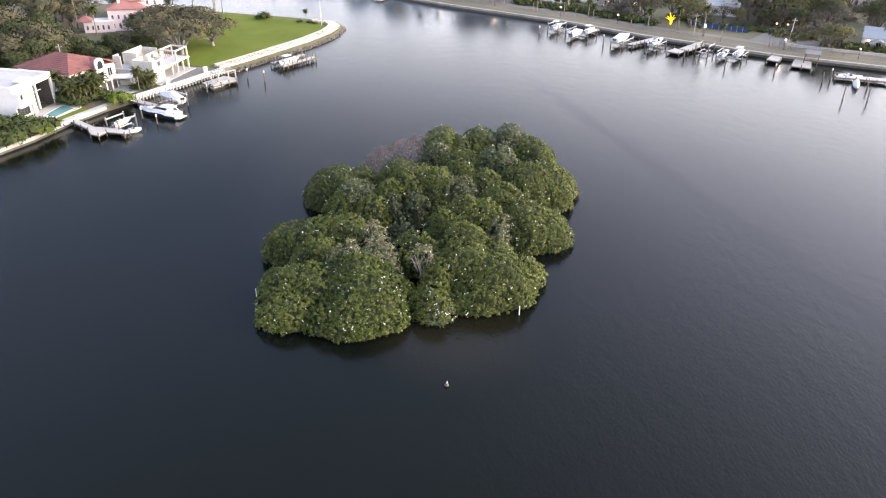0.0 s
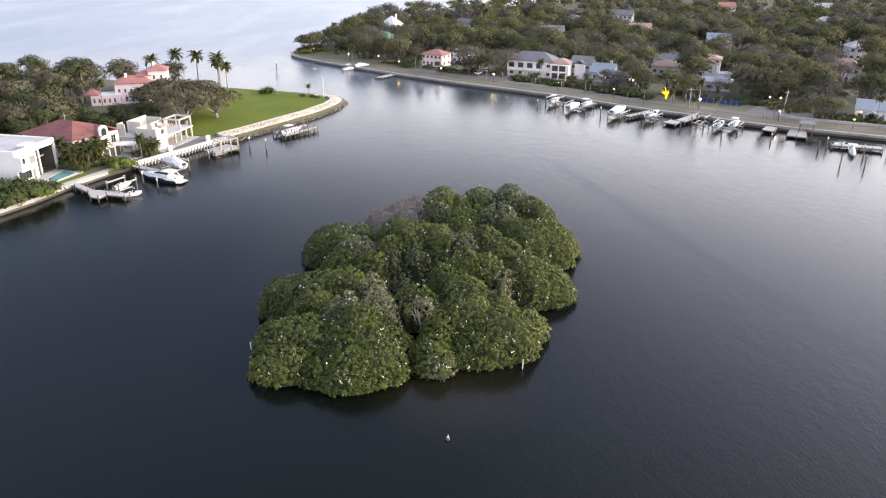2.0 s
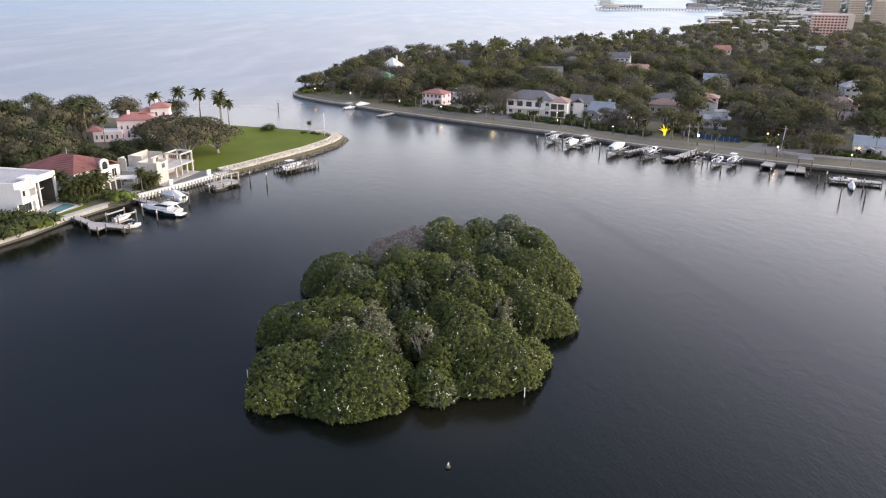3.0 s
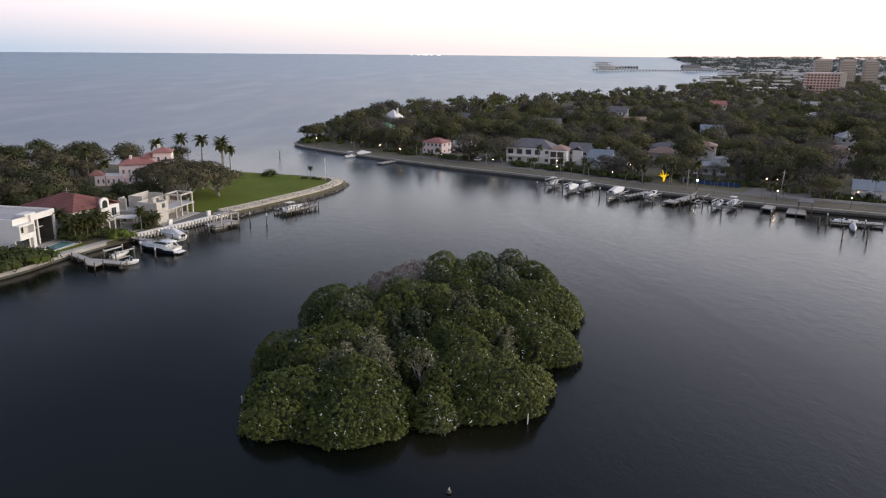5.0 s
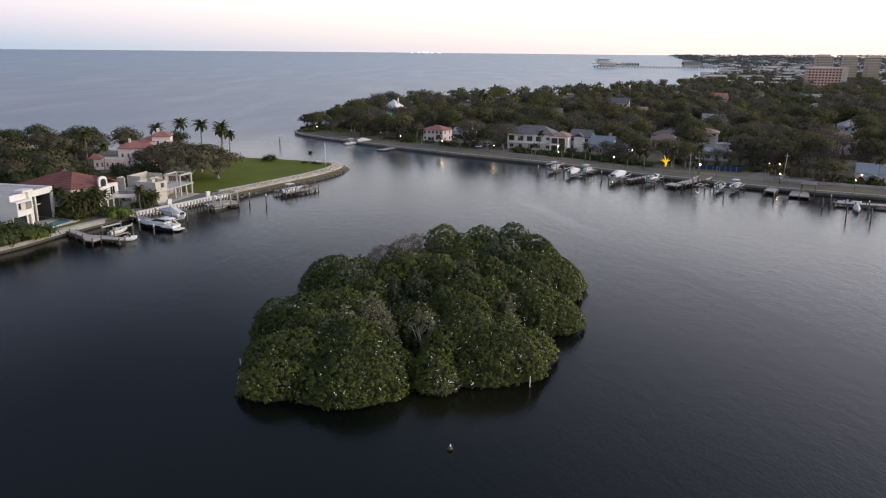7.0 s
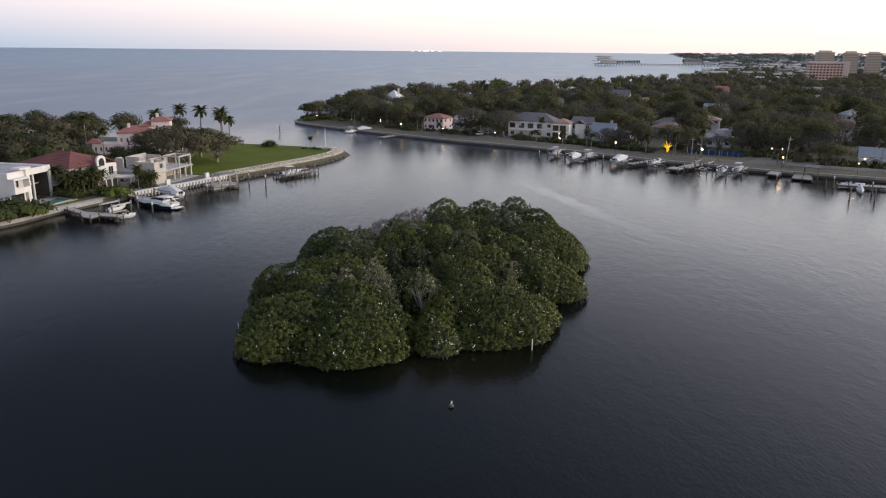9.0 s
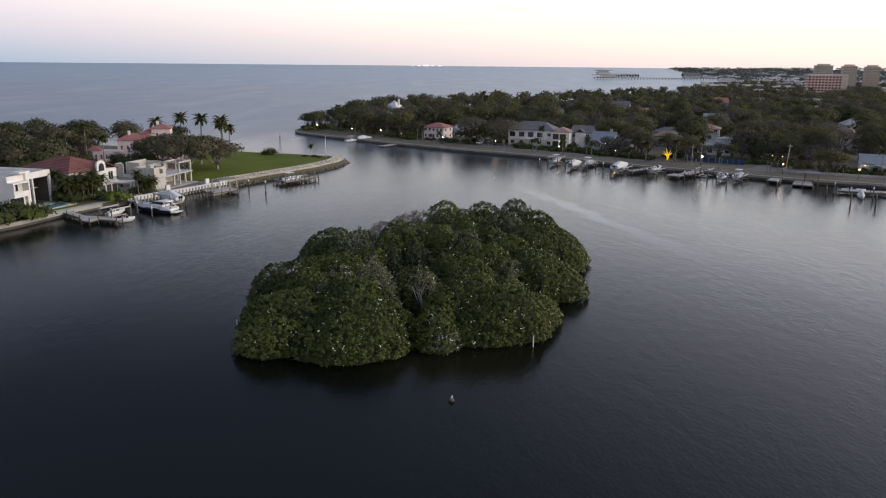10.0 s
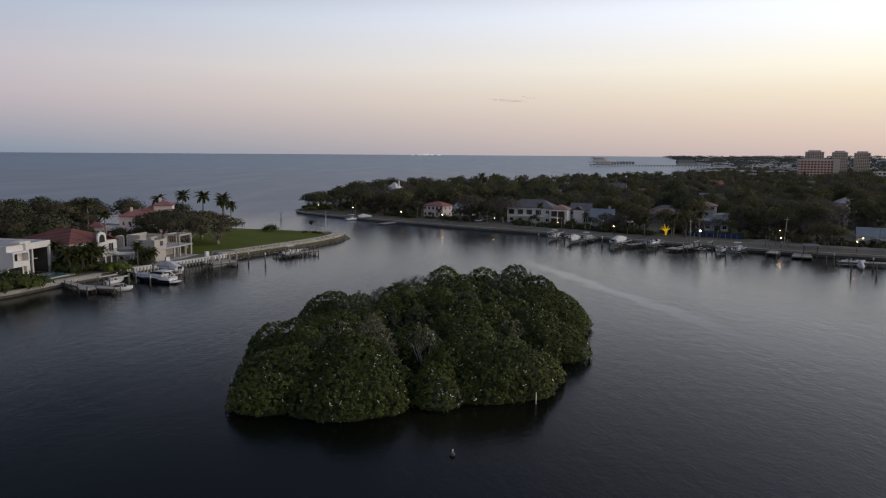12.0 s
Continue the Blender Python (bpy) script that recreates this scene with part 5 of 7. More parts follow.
part("wing_roof", gable_roof(4.2, 7.6, H_ - 0.2, 1.8, 0.3, 0, 0), M["redroof"], rv).matrix_basis = pose(10.6, 0.6, 0, 0, 0, 90)
ar = Shape()
ar.box(8.6, -1.9, H_ - 1.4, 2.9, 0.5, 2.6)
ar.add([(8.6 + 1.45 * math.cos(a), y, H_ + 1.2 + 1.1 * math.sin(a)) for y in (-2.15, -1.65) for a in [math.pi * k / 10 for k in range(11)]], [tuple(range(10, -1, -1)), tuple(range(11, 22))] + [(k, k + 1, 12 + k, 11 + k) for k in range(10)])
part("arched_dormer", ar, M["white"], rv)
part("arch_pane", Shape().add([(8.6 + 0.9 * math.cos(a), y, H_ + 0.5 + 1.1 * math.sin(a)) for y in (-2.22, -2.1) for a in [math.pi * k / 10 for k in range(11)]] , [tuple(range(10, -1, -1)), tuple(range(11, 22))] + [(k, k + 1, 12 + k, 11 + k) for k in range(10)]).box(8.6, -2.16, H_ - 0.5, 1.8, 0.12, 1.0), M["glass"], rv)
window(rv, 8.6, -1.6, 3.9, 1.5, 1.6)
window(rv, 12.0, -1.6, 3.9, 1.7, 2.3)
bal = part("balcony", Shape().box(12.0, -2.2, 3.5, 3.0, 1.2, 0.25), M["white"], rv)
for k in range(11):
    part("baluster", Shape().box(10.6 + 0.28 * k, -2.75, 3.75, 0.05, 0.05, 0.9), M["black"], bal)
part("hand_rail", Shape().box(12.0, -2.75, 4.65, 3.0, 0.08, 0.07), M["black"], bal)
# dark sheets on the wall in place of shaded loggia recesses
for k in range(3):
    part("loggia", Shape().box(9.0 + 2.0 * k, -1.58, 0.0, 1.5, 0.12, 2.6), M["dark"], rv, "dark sheet standing in for a shaded loggia opening")
for u in (1.6, 4.4, 6.6):
    window(rv, u, 0, 4.2, 1.5, 1.7)
    window(rv, u, 0, 0.8, 1.6, 2.0)
for v in (3, 8, 13):
    window(rv, 0, v, 4.2, 1.2, 1.6, "left")
    window(rv, W_, v, 4.2, 1.2, 1.6, "right")
KEEP.append((-104, 199, 13))
structure("villa_patio", Shape().prism([(-95.6, 191), (-90, 190.5), (-84.5, 198.5), (-89.5, 207), (-93, 203)], 0.8, 1.44), M["concrete"], "pale paved patio beside the villa", "terrace")

pav = thing("patio_pavilion", "white flat-roofed patio pavilion on four posts", "pavilion", pose(-90.6, 201.6, 1.44, 0, 0, 10), "houses of the point")
part("roof", Shape().box(0, 0, 2.65, 5.4, 4.2, 0.3), M["white"], pav)
for sx in (-1, 1):
    for sy in (-1, 1):
        part("post", Shape().box(sx * 2.3, sy * 1.65, -0.1, 0.32, 0.32, 2.76), M["white"], pav)
part("counter", Shape().box(0.3, 1.2, -0.05, 3.2, 0.7, 0.95), M["cream"], pav)

# unfinished concrete house
un = thing("unfinished_house", "unfinished cream block house with open roofless upper storey", "house", pose(-82.6, 203.6, 1.4, 0, 0, 75.5), "houses of the point")
KEEP.append((-88, 214, 12))
part("ground_slab", Shape().box(8.6, 6.5, -0.2, 18.5, 17, 0.4), M["concrete"], un)
lower = Shape()
lower.box(2.6, 0.15, 0.2, 5.0, 0.3, 3.0).box(0.15, 6.5, 0.2, 0.3, 12.4, 3.0).box(9, 12.8, 0.2, 18, 0.3, 3.0).box(5.0, 3.0, 0.2, 0.3, 5.4, 3.0).box(11.5, 5.6, 0.2, 12.6, 0.3, 3.0).box(17.8, 9, 0.2, 0.3, 7.2, 3.0)
part("lower_wall", lower, M["cream"], un)
part("floor_slab", Shape().box(8.9, 6.4, 3.2, 18.2, 13.4, 0.35), M["bare"], un)
up = Shape()
for cx, cy, sx, sy, h in ((1.2, 0.15, 2.4, 0.3, 2.8), (4.6, 0.15, 1.4, 0.3, 2.8), (0.15, 3.4, 0.3, 6.4, 2.8), (2.6, 6.5, 5.0, 0.3, 2.8), (5.15, 1.4, 0.3, 2.6, 2.8), (5.15, 5.6, 0.3, 1.8, 2.8),
                           (8.0, 6.6, 1.6, 0.3, 2.6), (11.2, 6.6, 2.4, 0.3, 2.6), (14.6, 6.6, 1.4, 0.3, 2.6), (9.0, 12.6, 9.0, 0.3, 3.4), (4.8, 10.4, 0.3, 4.4, 3.4), (13.4, 10.0, 0.3, 5.2, 3.0), (1.4, 12.6, 2.6, 0.3, 3.6), (0.3, 11.4, 0.3, 2.4, 3.6)):
    up.box(cx, cy, 3.55, sx, sy, h)
for cx, cy, sx, sy in ((3.2, 0.15, 1.4, 0.3), (9.8, 6.6, 6.0, 0.3), (13.2, 6.6, 2.4, 0.3)):
    up.box(cx, cy, 3.55, sx, sy, 0.9).box(cx, cy, 5.75, sx, sy, 0.5)
part("upper_wall", up, M["cream"], un)
for k, (u, v) in enumerate(((9.2, 0.3), (12.0, 0.3), (14.8, 0.3), (17.7, 0.3), (17.7, 5.0))):
    part("column", Shape().box(u, v, 0.2, 0.45, 0.45, 3.0), M["cream"], un)
for u, v in ((12.0, 0.3), (17.7, 0.3), (12.0, 5.4), (17.7, 5.4)):
    part("upper_column", Shape().box(u, v, 3.55, 0.4, 0.4, 2.7), M["cream"], un)
for cx, cy, sx, sy in ((14.85, 0.3, 6.1, 0.4), (14.85, 5.4, 6.1, 0.4), (12.0, 2.85, 0.4, 4.7), (17.7, 2.85, 0.4, 4.7)):
    part("ring_beam", Shape().box(cx, cy, 6.25, sx, sy, 0.4), M["cream"], un)
for k in range(5):
    part("formwork_prop", Shape().box(13.0 + k * 0.95, 5.0, 3.55, 0.12, 0.12, 2.7), M["tanroof"], un, "brown timber prop")
structure("building_yard", Shape().prism([(-82.5, 202.5), (-78.5, 201.5), (-71.5, 216), (-73.5, 221.5), (-78, 222)], 0.8, 1.43), M["asphalt"], "bare grey yard before the unfinished house", "yard")

# pink villa
pv = thing("pink_villa", "pink stucco mansion with salmon tile roofs and tower", "house", pose(-115.8, 273, 1.4, 0, 0, 14) @ Matrix.Diagonal((0.76, 0.9, 1.0, 1.0)), "houses of the point")
KEEP.append((-114, 274, 16))
part("wall", walls(17, 10, 7.4, 0, 0), M["pink"], pv)
part("roof", hip_roof(17, 10, 7.4, 2.2, 0.5), M["pinkroof"], pv)
tw = part("tower", walls(8.5, 8.5, 11.2, 11, 3), M["pink"], pv)
part("tower_roof", hip_roof(8.5, 8.5, 11.2, 1.6, 0.7, None, 11, 3), M["pinkroof"], pv)
part("middle_wall", walls(6.5, 9, 9.4, 4.6, 3.5), M["pink"], pv)
part("middle_roof", hip_roof(6.5, 9, 9.4, 1.5, 0.5, None, 4.6, 3.5), M["pinkroof"], pv)
part("terrace", walls(6, 6, 6.6, 17.5, 0), M["pink"], pv)
part("terrace_parapet", Shape().box(17.5, 0, 6.4, 6.1, 6.1, 0.5), M["white"], pv)
part("low_wing", walls(13, 7, 3.6, -13, -3), M["pink"], pv)
part("wing_parapet", Shape().box(-13, -3, 3.4, 13.1, 7.1, 0.35), M["white"], pv)
part("gatehouse_roof", hip_roof(6, 5, 3.9, 1.6, 0.5, None, -19, -4), M["pinkroof"], pv)
part("bay", walls(5, 3, 5.2, 4.5, -6.4), M["pink"], pv)
part("bay_roof", hip_roof(5, 3.2, 5.2, 1.3, 0.5, None, 4.5, -6.2), M["pinkroof"], pv)
for u in (-6.6, -3.9, -1.2):
    window(pv, u, -5, 4.0, 1.0, 1.5)
    window(pv, u, -5, 0.9, 1.0, 1.7)
window(pv, 4.5, -7.9, 3.0, 1.8, 1.7)
window(pv, 4.5, -7.9, 0.5, 1.8, 1.9)
for u in (9.3, 12.7):
    window(pv, u, -1.25, 8.0, 1.1, 1.6)
for v in (1.5, 4.5):
    window(pv, 15.25, v, 8.0, 1.1, 1.6, "right")
part("chimney", Shape().box(-3.5, -1.2, 7.2, 1.1, 1.0, 3.2), M["pink"], pv)
part("chimney", Shape().box(9, 4.5, 10.4, 1.2, 1.1, 3.2), M["white"], pv)
for k in range(5):
    window(pv, -18 + 2.3 * k, -6.5, 0.8, 1.0, 1.7)

# houses of the far shore
gh = house("large white two-storey house with grey hip roof", 38.5, 337, -22, 21, 11, 7.2, 3.4, "white", "greyroof", "hip", 2, 5)
part("garage_wing", walls(8, 9, 6.8, 13.5, -1.5), M["white"], gh)
part("wing_roof", hip_roof(8, 9, 6.8, 1.9, 0.6, None, 13.5, -1.5), M["tanroof"], gh, "tan tile roof")
for z in (0.3, 3.5):
    part("balcony_slab", Shape().box(13.5, -6.9, z + 2.6, 7.6, 1.9, 0.3), M["white"], gh)
    # dark sheet on the wall, painted as the recess's shade
    part("balcony_opening", Shape().box(13.5, -6.02, z, 6.4, 0.1, 2.4), M["dark"], gh, "dark sheet standing in for a shaded balcony opening")
for u in (10.2, 13.5, 16.8):
    part("balcony_column", Shape().box(u, -7.6, -0.2, 0.4, 0.4, 6.3), M["white"], gh)
for u in (-8.4, -4.2, 0.0, 4.2):
    part("shutter_bay", Shape().box(u, -5.62, 4.0, 2.5, 0.16, 2.1), M["glass"], gh, "wide dark window")
part("veranda_roof", Shape().box(-1.0, -6.9, 3.2, 17.0, 2.6, 0.25), M["white"], gh)
for k in range(6):
    part("veranda_post", Shape().box(-9.0 + 3.2 * k, -8.0, -0.2, 0.28, 0.28, 3.42), M["white"], gh)
gg = house("two-storey grey-green house with pale gabled dormer", 60.5, 334, -24, 9, 10, 6.6, 2.6, "grey", "greyroof", "gable", 2, 3)
part("front_bay", walls(4.4, 1.6, 6.4, 0, -5.7), M["white"], gg, "pale front bay")
part("bay_roof", gable_roof(2.4, 4.6, 6.4, 1.7, 0.3), M["greyroof"], gg).matrix_basis = pose(0, -5.4, 0, 0, 0, 90)
cot = house("blue-grey gabled cottage with white trim", 68.5, 327, -26, 10, 9, 3.8, 3.4, "grey", "blueroof", "gable", 1, 3, True, True)
part("side_wing", walls(8, 6.5, 3.0, 8.4, -0.8), M["white"], cot)
part("wing_roof", gable_roof(8, 6.5, 3.0, 1.6, 0.4, 8.4, -0.8), M["greyroof"], cot)
for k in range(4):
    window(cot, 5.6 + 1.9 * k, -4.05, 0.9, 1.1, 1.3)
th = house("tall white house with brown tile roof among trees", 118, 338, -22, 9.5, 9, 8.3, 1.7, "white", "tanroof", "hip", 3, 3, False)
part("front_bay", walls(6.0, 3.0, 6.6, 1.0, -5.6), M["white"], th)
part("bay_roof", gable_roof(3.4, 6.2, 6.6, 1.5, 0.4), M["tanroof"], th, "brown gabled roof").matrix_basis = pose(1.0, -5.5, 0, 0, 0, 90)
window(th, 1.0, -7.1, 4.2, 1.4, 1.5)
lo = house("low white house with pale grey flat roof behind the trees", 110.5, 307, -22, 13, 9, 3.8, 1.4, "white", "flatroof", "hip", 1, 4)
part("roof_block", Shape().box(3.5, 0.5, 4.5, 5.0, 5.0, 2.2), M["white"], lo)
part("block_roof", hip_roof(5.0, 5.0, 6.7, 0.8, 0.4, None, 3.5, 0.5), M["flatroof"], lo)
house("grey hip-roofed house with white eaves behind trees", 107, 362, -24, 14, 10, 4.4, 2.2, "white", "greyroof", "hip", 1, 4)
house("tan-roofed house half hidden by bare trees", 101, 344, -24, 13, 9, 4.0, 2.4, "cream", "tanroof", "hip", 1, 4)
house("blue-roofed cottage with white porch and chimney", 149, 254, -26, 13, 9, 3.8, 2.8, "white", "blueroof", "gable", 1, 4, True, True)
house("pink two-storey house with salmon tile roof", -5.5, 362, -30, 11, 9, 5.8, 1.9, "pink", "pinkroof", "hip", 2, 5)
house("white house with green metal roof", -36, 420, -26, 11, 9, 6.6, 2.8, "white", "greenroof", "hip", 2, 4)
house("white house with steep pale pyramid roof", -35, 470, -30, 10, 10, 7.6, 5.2, "white", "canvas", "hip", 2, 3, True)
house("long white house with dark roof", 14, 492, -26, 16, 9, 6.2, 3.0, "white", "greyroof", "gable", 2, 5, True)
house("white house with grey roof near the lane", 8, 372, -36, 9, 8, 4.0, 2.4, "white", "flatroof", "gable", 1, 3)
for x, y, c, r in ((62, 452, "white", "greyroof"), (118, 470, "cream", "tanroof"), (150, 420, "white", "blueroof"), (215, 395, "white", "flatroof"), (255, 520, "cream", "flatroof"), (128, 560, "white", "greyroof"),
                   (310, 640, "white", "flatroof"), (175, 330, "pink", "tanroof"), (205, 330, "cream", "greyroof"), (350, 480, "white", "blueroof"), (230, 640, "pink", "pinkroof"), (85, 520, "white", "greyroof")):
    house("pale house glimpsed between dense trees", x, y, -30 + (x % 7) * 4, 13, 10, 6.4, 3.4, c, r, "hip" if x % 2 else "gable", 2, 4)

blue = thing("construction_screen", "dark blue mesh screen round a building plot", "fence", pose(0, 0, 0))
line = [(92, 287), (95, 283), (103, 277.5), (110, 273.5)]
for i in range(len(line) - 1):
    a, b = Vector(line[i]), Vector(line[i + 1])
    n = 4
    for k in range(n):
        p, q = a + (b - a) * k / n, a + (b - a) * (k + 0.94) / n
        mid, ang = (p + q) / 2, math.degrees(math.atan2((q - p).y, (q - p).x))
        part("mesh_panel", Shape().box(mid.x, mid.y, 1.4, (q - p).length, 0.06, 1.7, ang), M["blue"], blue)
        part("post", Shape().box(p.x, p.y, 1.2, 0.09, 0.09, 2.0, ang), M["metal"], blue)

KEEP += [(84.6, 284.5, 4), (-5, 353, 6)]
star = thing("lit_sculpture", "bright yellow lit starburst sculpture on a lawn", "sculpture", pose(84.9, 286.0, 1.4) @ Matrix.Diagonal((1.15, 0.9, 0.64, 1)))
part("stem", Shape().tube([(0, 0, 0), (0.1, 0, 1.6), (0, 0, 3.4)], [0.22, 0.42, 0.5], 10), M["gold"], star, "", True)
for a, l in ((-62, 2.3), (-34, 2.8), (-8, 4.2), (20, 2.7), (48, 3.0)):
    dx, dz = math.sin(radians(a)), math.cos(radians(a))
    part("ray", Shape().tube([(0.3 * dx, 0, 2.7), (dx * l * 0.6, 0.1, 2.9 + dz * l * 0.6), (dx * l, 0.2, 2.9 + dz * l)], [0.26, 0.17, 0.05], 7), M["gold"], star, "", True)

# towers beyond the woods
def tower_block(label, x, y, rz, w, d, h, mat, floors, bays, group="towers beyond the woods", top=True):
    ob = thing("apartment_tower", label, "apartment building", pose(x, y, 1.3, 0, 0, rz), group)
    part("wall", Shape().box(0, 0, 0, w, d, h), M[mat], ob)
    fh = h / floors
    for j in range(floors):
        band_s = part("floor_band", Shape().box(0, -d / 2 - 0.25, j * fh + fh * 0.86, w + 0.3, 0.7, fh * 0.14), M[mat], ob)
        for k in range(bays):
            u = -w / 2 + w * (k + 0.5) / bays
            part("window", Shape().box(u, -d / 2 - 0.04, j * fh + fh * 0.22, w / bays * 0.6, 0.3, fh * 0.5), M["glass"], ob)
        for k in range(3):
            v = -d / 2 + d * (k + 0.5) / 3
            part("window", Shape().box(-w / 2 - 0.04, v, j * fh + fh * 0.22, 0.3, d / 3 * 0.5, fh * 0.5), M["glass"], ob)
    if top:
        part("roof_cap", Shape().box(0, 0, h, w + 1.0, d + 1.0, 0.9), M[mat], ob)
        part("plant_room", Shape().box(0, 0, h + 0.9, w * 0.7, d * 0.6, 2.6), M[mat], ob)
    KEEP.append((x, y, w * 0.7))
    return ob


pk = tower_block("long pink brick apartment block", 459, 930, -14, 38, 18, 26, "brick", 8, 10, top=False)
part("roof_cap", Shape().box(0, 0, 26, 39, 19, 1.3), M["pink"], pk)
part("stair_tower", Shape().box(21.5, -2, 0, 7, 16, 27.5), M["tower"], pk)
for k, (x, y) in enumerate(((634, 1290), (683, 1300), (728, 1310))):
    tower_block("tall tan residential tower", x, y, -10, (26, 21, 21)[k], 16, 38 - k * 0.6, "tower", 14, 7)
for x, y, w, h in ((385, 925, 34, 9), (436, 985, 26, 11), (545, 900, 50, 13), (370, 1010, 22, 7), (620, 1300, 30, 8)):
    tower_block("low white flat-roofed building beyond the trees", x, y, -12, w, 16, h, "white", max(2, int(h / 3.5)), max(5, int(w / 5)), "low buildings beyond the trees", False)

# the far pier
pier = thing("pier", "distant pier on piles with a stepped pavilion", "pier", pose(0, 0, 0))
part("deck", Shape().prism([(392, 2070), (720, 2030), (720, 2040), (392, 2082)], 4.0, 5.5), M["concrete"], pier)
for k in range(40):
    part("pile", Shape().box(396 + k * 8.2, 2072 - k * 1.0, -1, 1.4, 1.4, 5.2), M["pile"], pier)
for z, w, x in ((5.5, 56, 432), (11.0, 88, 434), (17.5, 40, 418)):
    part("pavilion_floor", Shape().box(x, 2072, z, w, 22, 1.3), M["concrete"], pier)
    part("pavilion_wall", Shape().box(x, 2072, z + 1.3, w * 0.72, 14, 4.2), M["white"], pier)
part("pavilion_roof", Shape().box(418, 2072, 23.0, 46, 22, 1.5), M["grey"], pier)
for k in range(16):
    part("promenade_palm", Shape().tube([(452 + k * 4.2, 2068, 5), (452 + k * 4.2, 2068, 11), (452 + k * 4.2, 2068, 15)], [0.5, 1.9, 0.4], 6), M["inner"], pier)
part("hall_wall", Shape().box(650, 2040, 5.5, 44, 20, 6.5), M["cream"], pier)
hall = gable_roof(46, 22, 12, 8, 1.0, 650, 2040)
part("hall_roof", hall, M["greyroof"], pier)
part("shed", Shape().box(690, 2036, 5.5, 26, 14, 7), M["grey"], pier)

rm_ = random.Random(21)
for k in range(54):
    y = rm_.uniform(1250, 2900)
    x = y * rm_.uniform(0.335, 0.50)
    mb = thing("harbour_shed", "small pale flat-roofed harbour building far off", "building", pose(x, y, 1.3, 0, 0, rm_.uniform(-15, 15)), "pale harbour buildings")
    w_, h_ = rm_.uniform(14, 40), rm_.uniform(4, 7.5)
    part("wall", Shape().box(0, 0, 0, w_, 12, h_), M["white"], mb)
    part("roof", Shape().box(0, 0, h_, w_ + 1, 13, 0.6), M["flatroof"], mb)
    part("window_strip", Shape().box(0, -6.05, h_ * 0.35, w_ * 0.86, 0.3, h_ * 0.25), M["glass"], mb)
    KEEP.append((x, y, w_ * 0.6))

city = thing("distant_skyline", "buildings of a distant town on the horizon with an added glow", "skyline", pose(0, 0, 0))
for k, (u, h) in enumerate(((-0.050, 4), (-0.041, 6), (-0.034, 9), (-0.030, 11), (-0.024, 7), (-0.014, 5))):
    x, y = u * 4780, 4780
    part("building", Shape().box(x, y, far_lift(x, y) - 4, 14 + 5 * (k % 3), 10, h + 4), M["city"], city)


# ---- docks, boats and shore lamps ----
def hull_shape(L, B, H, draft=0.35, n=12, scale=1.0, z_off=0.0):
    """A planing hull, stern at x = 0 and bow at x = L."""
    rows = []
    for i in range(n + 1):
        t = i / n
        b = B / 2 * (0.92 + 0.08 * min(1, t / 0.3)) * (1 - max(0.0, (t - 0.42) / 0.58) ** 2.1) + 0.02
        keel = -draft + (draft + 0.45 * H) * max(0.0, (t - 0.55) / 0.45) ** 2.2
        sheer = H * (0.86 + 0.34 * t * t)
        chine = keel + (sheer - keel) * 0.38
        x = L * t + (0.05 * L * max(0.0, (t - 0.6) / 0.4) ** 2)
        rows.append([(x, 0, keel), (x, 0.80 * b, chine), (x, 1.0 * b, sheer), (x, 0.90 * b, sheer + 0.03), (x, 0.86 * b, sheer - 0.08)])
    v, f = [], []
    for r in rows:
        v += [(x * scale, y * scale, z * scale + z_off) for x, y, z in r] + [(x * scale, -y * scale, z * scale + z_off) for x, y, z in r[1:]]
    for i in range(n):
        a, b = i * 9, (i + 1) * 9
        for s in ((0, 1), (1, 2), (2, 3), (3, 4)):
            f.append((a + s[0], b + s[0], b + s[1], a + s[1]))
        for s in ((0, 5), (5, 6), (6, 7), (7, 8)):
            f.append((a + s[1], b + s[1], b + s[0], a + s[0]))
        f.append((a + 4, b + 4, b + 8, a + 8))
    f += [(0, 1, 2, 3, 4, 8, 7, 6, 5), tuple(n * 9 + k for k in (5, 6, 7, 8, 4, 3, 2, 1, 0))]
    return Shape().add(v, f)


def loft(sections):
    """A closed body through rectangular sections: (x, half width, z0, z1, top half width)."""
    s = Shape()
    v, f = [], []
    for x, w, z0, z1, tw in sections:
        v += [(x, -w, z0), (x, w, z0), (x, tw, z1), (x, -tw, z1)]
    for i in range(len(sections) - 1):
        a, b = 4 * i, 4 * i + 4
        f += [(a + k, a + (k + 1) % 4, b + (k + 1) % 4, b + k) for k in range(4)]
    f += [(3, 2, 1, 0), tuple(len(v) - 4 + k for k in range(4))]
    return s.add(v, f)


def outboard(parent, x, y, z):
    o = part("outboard", loft([(x - 0.45, 0.16, z + 0.35, z + 0.85, 0.12), (x - 0.1, 0.22, z + 0.3, z + 0.95, 0.17), (x + 0.12, 0.18, z + 0.3, z + 0.8, 0.12)]), M["black"], parent)
    o.location.y = y
    part("leg", Shape().box(x - 0.1, 0, z - 0.5, 0.25, 0.12, 0.85), M["metal"], o)


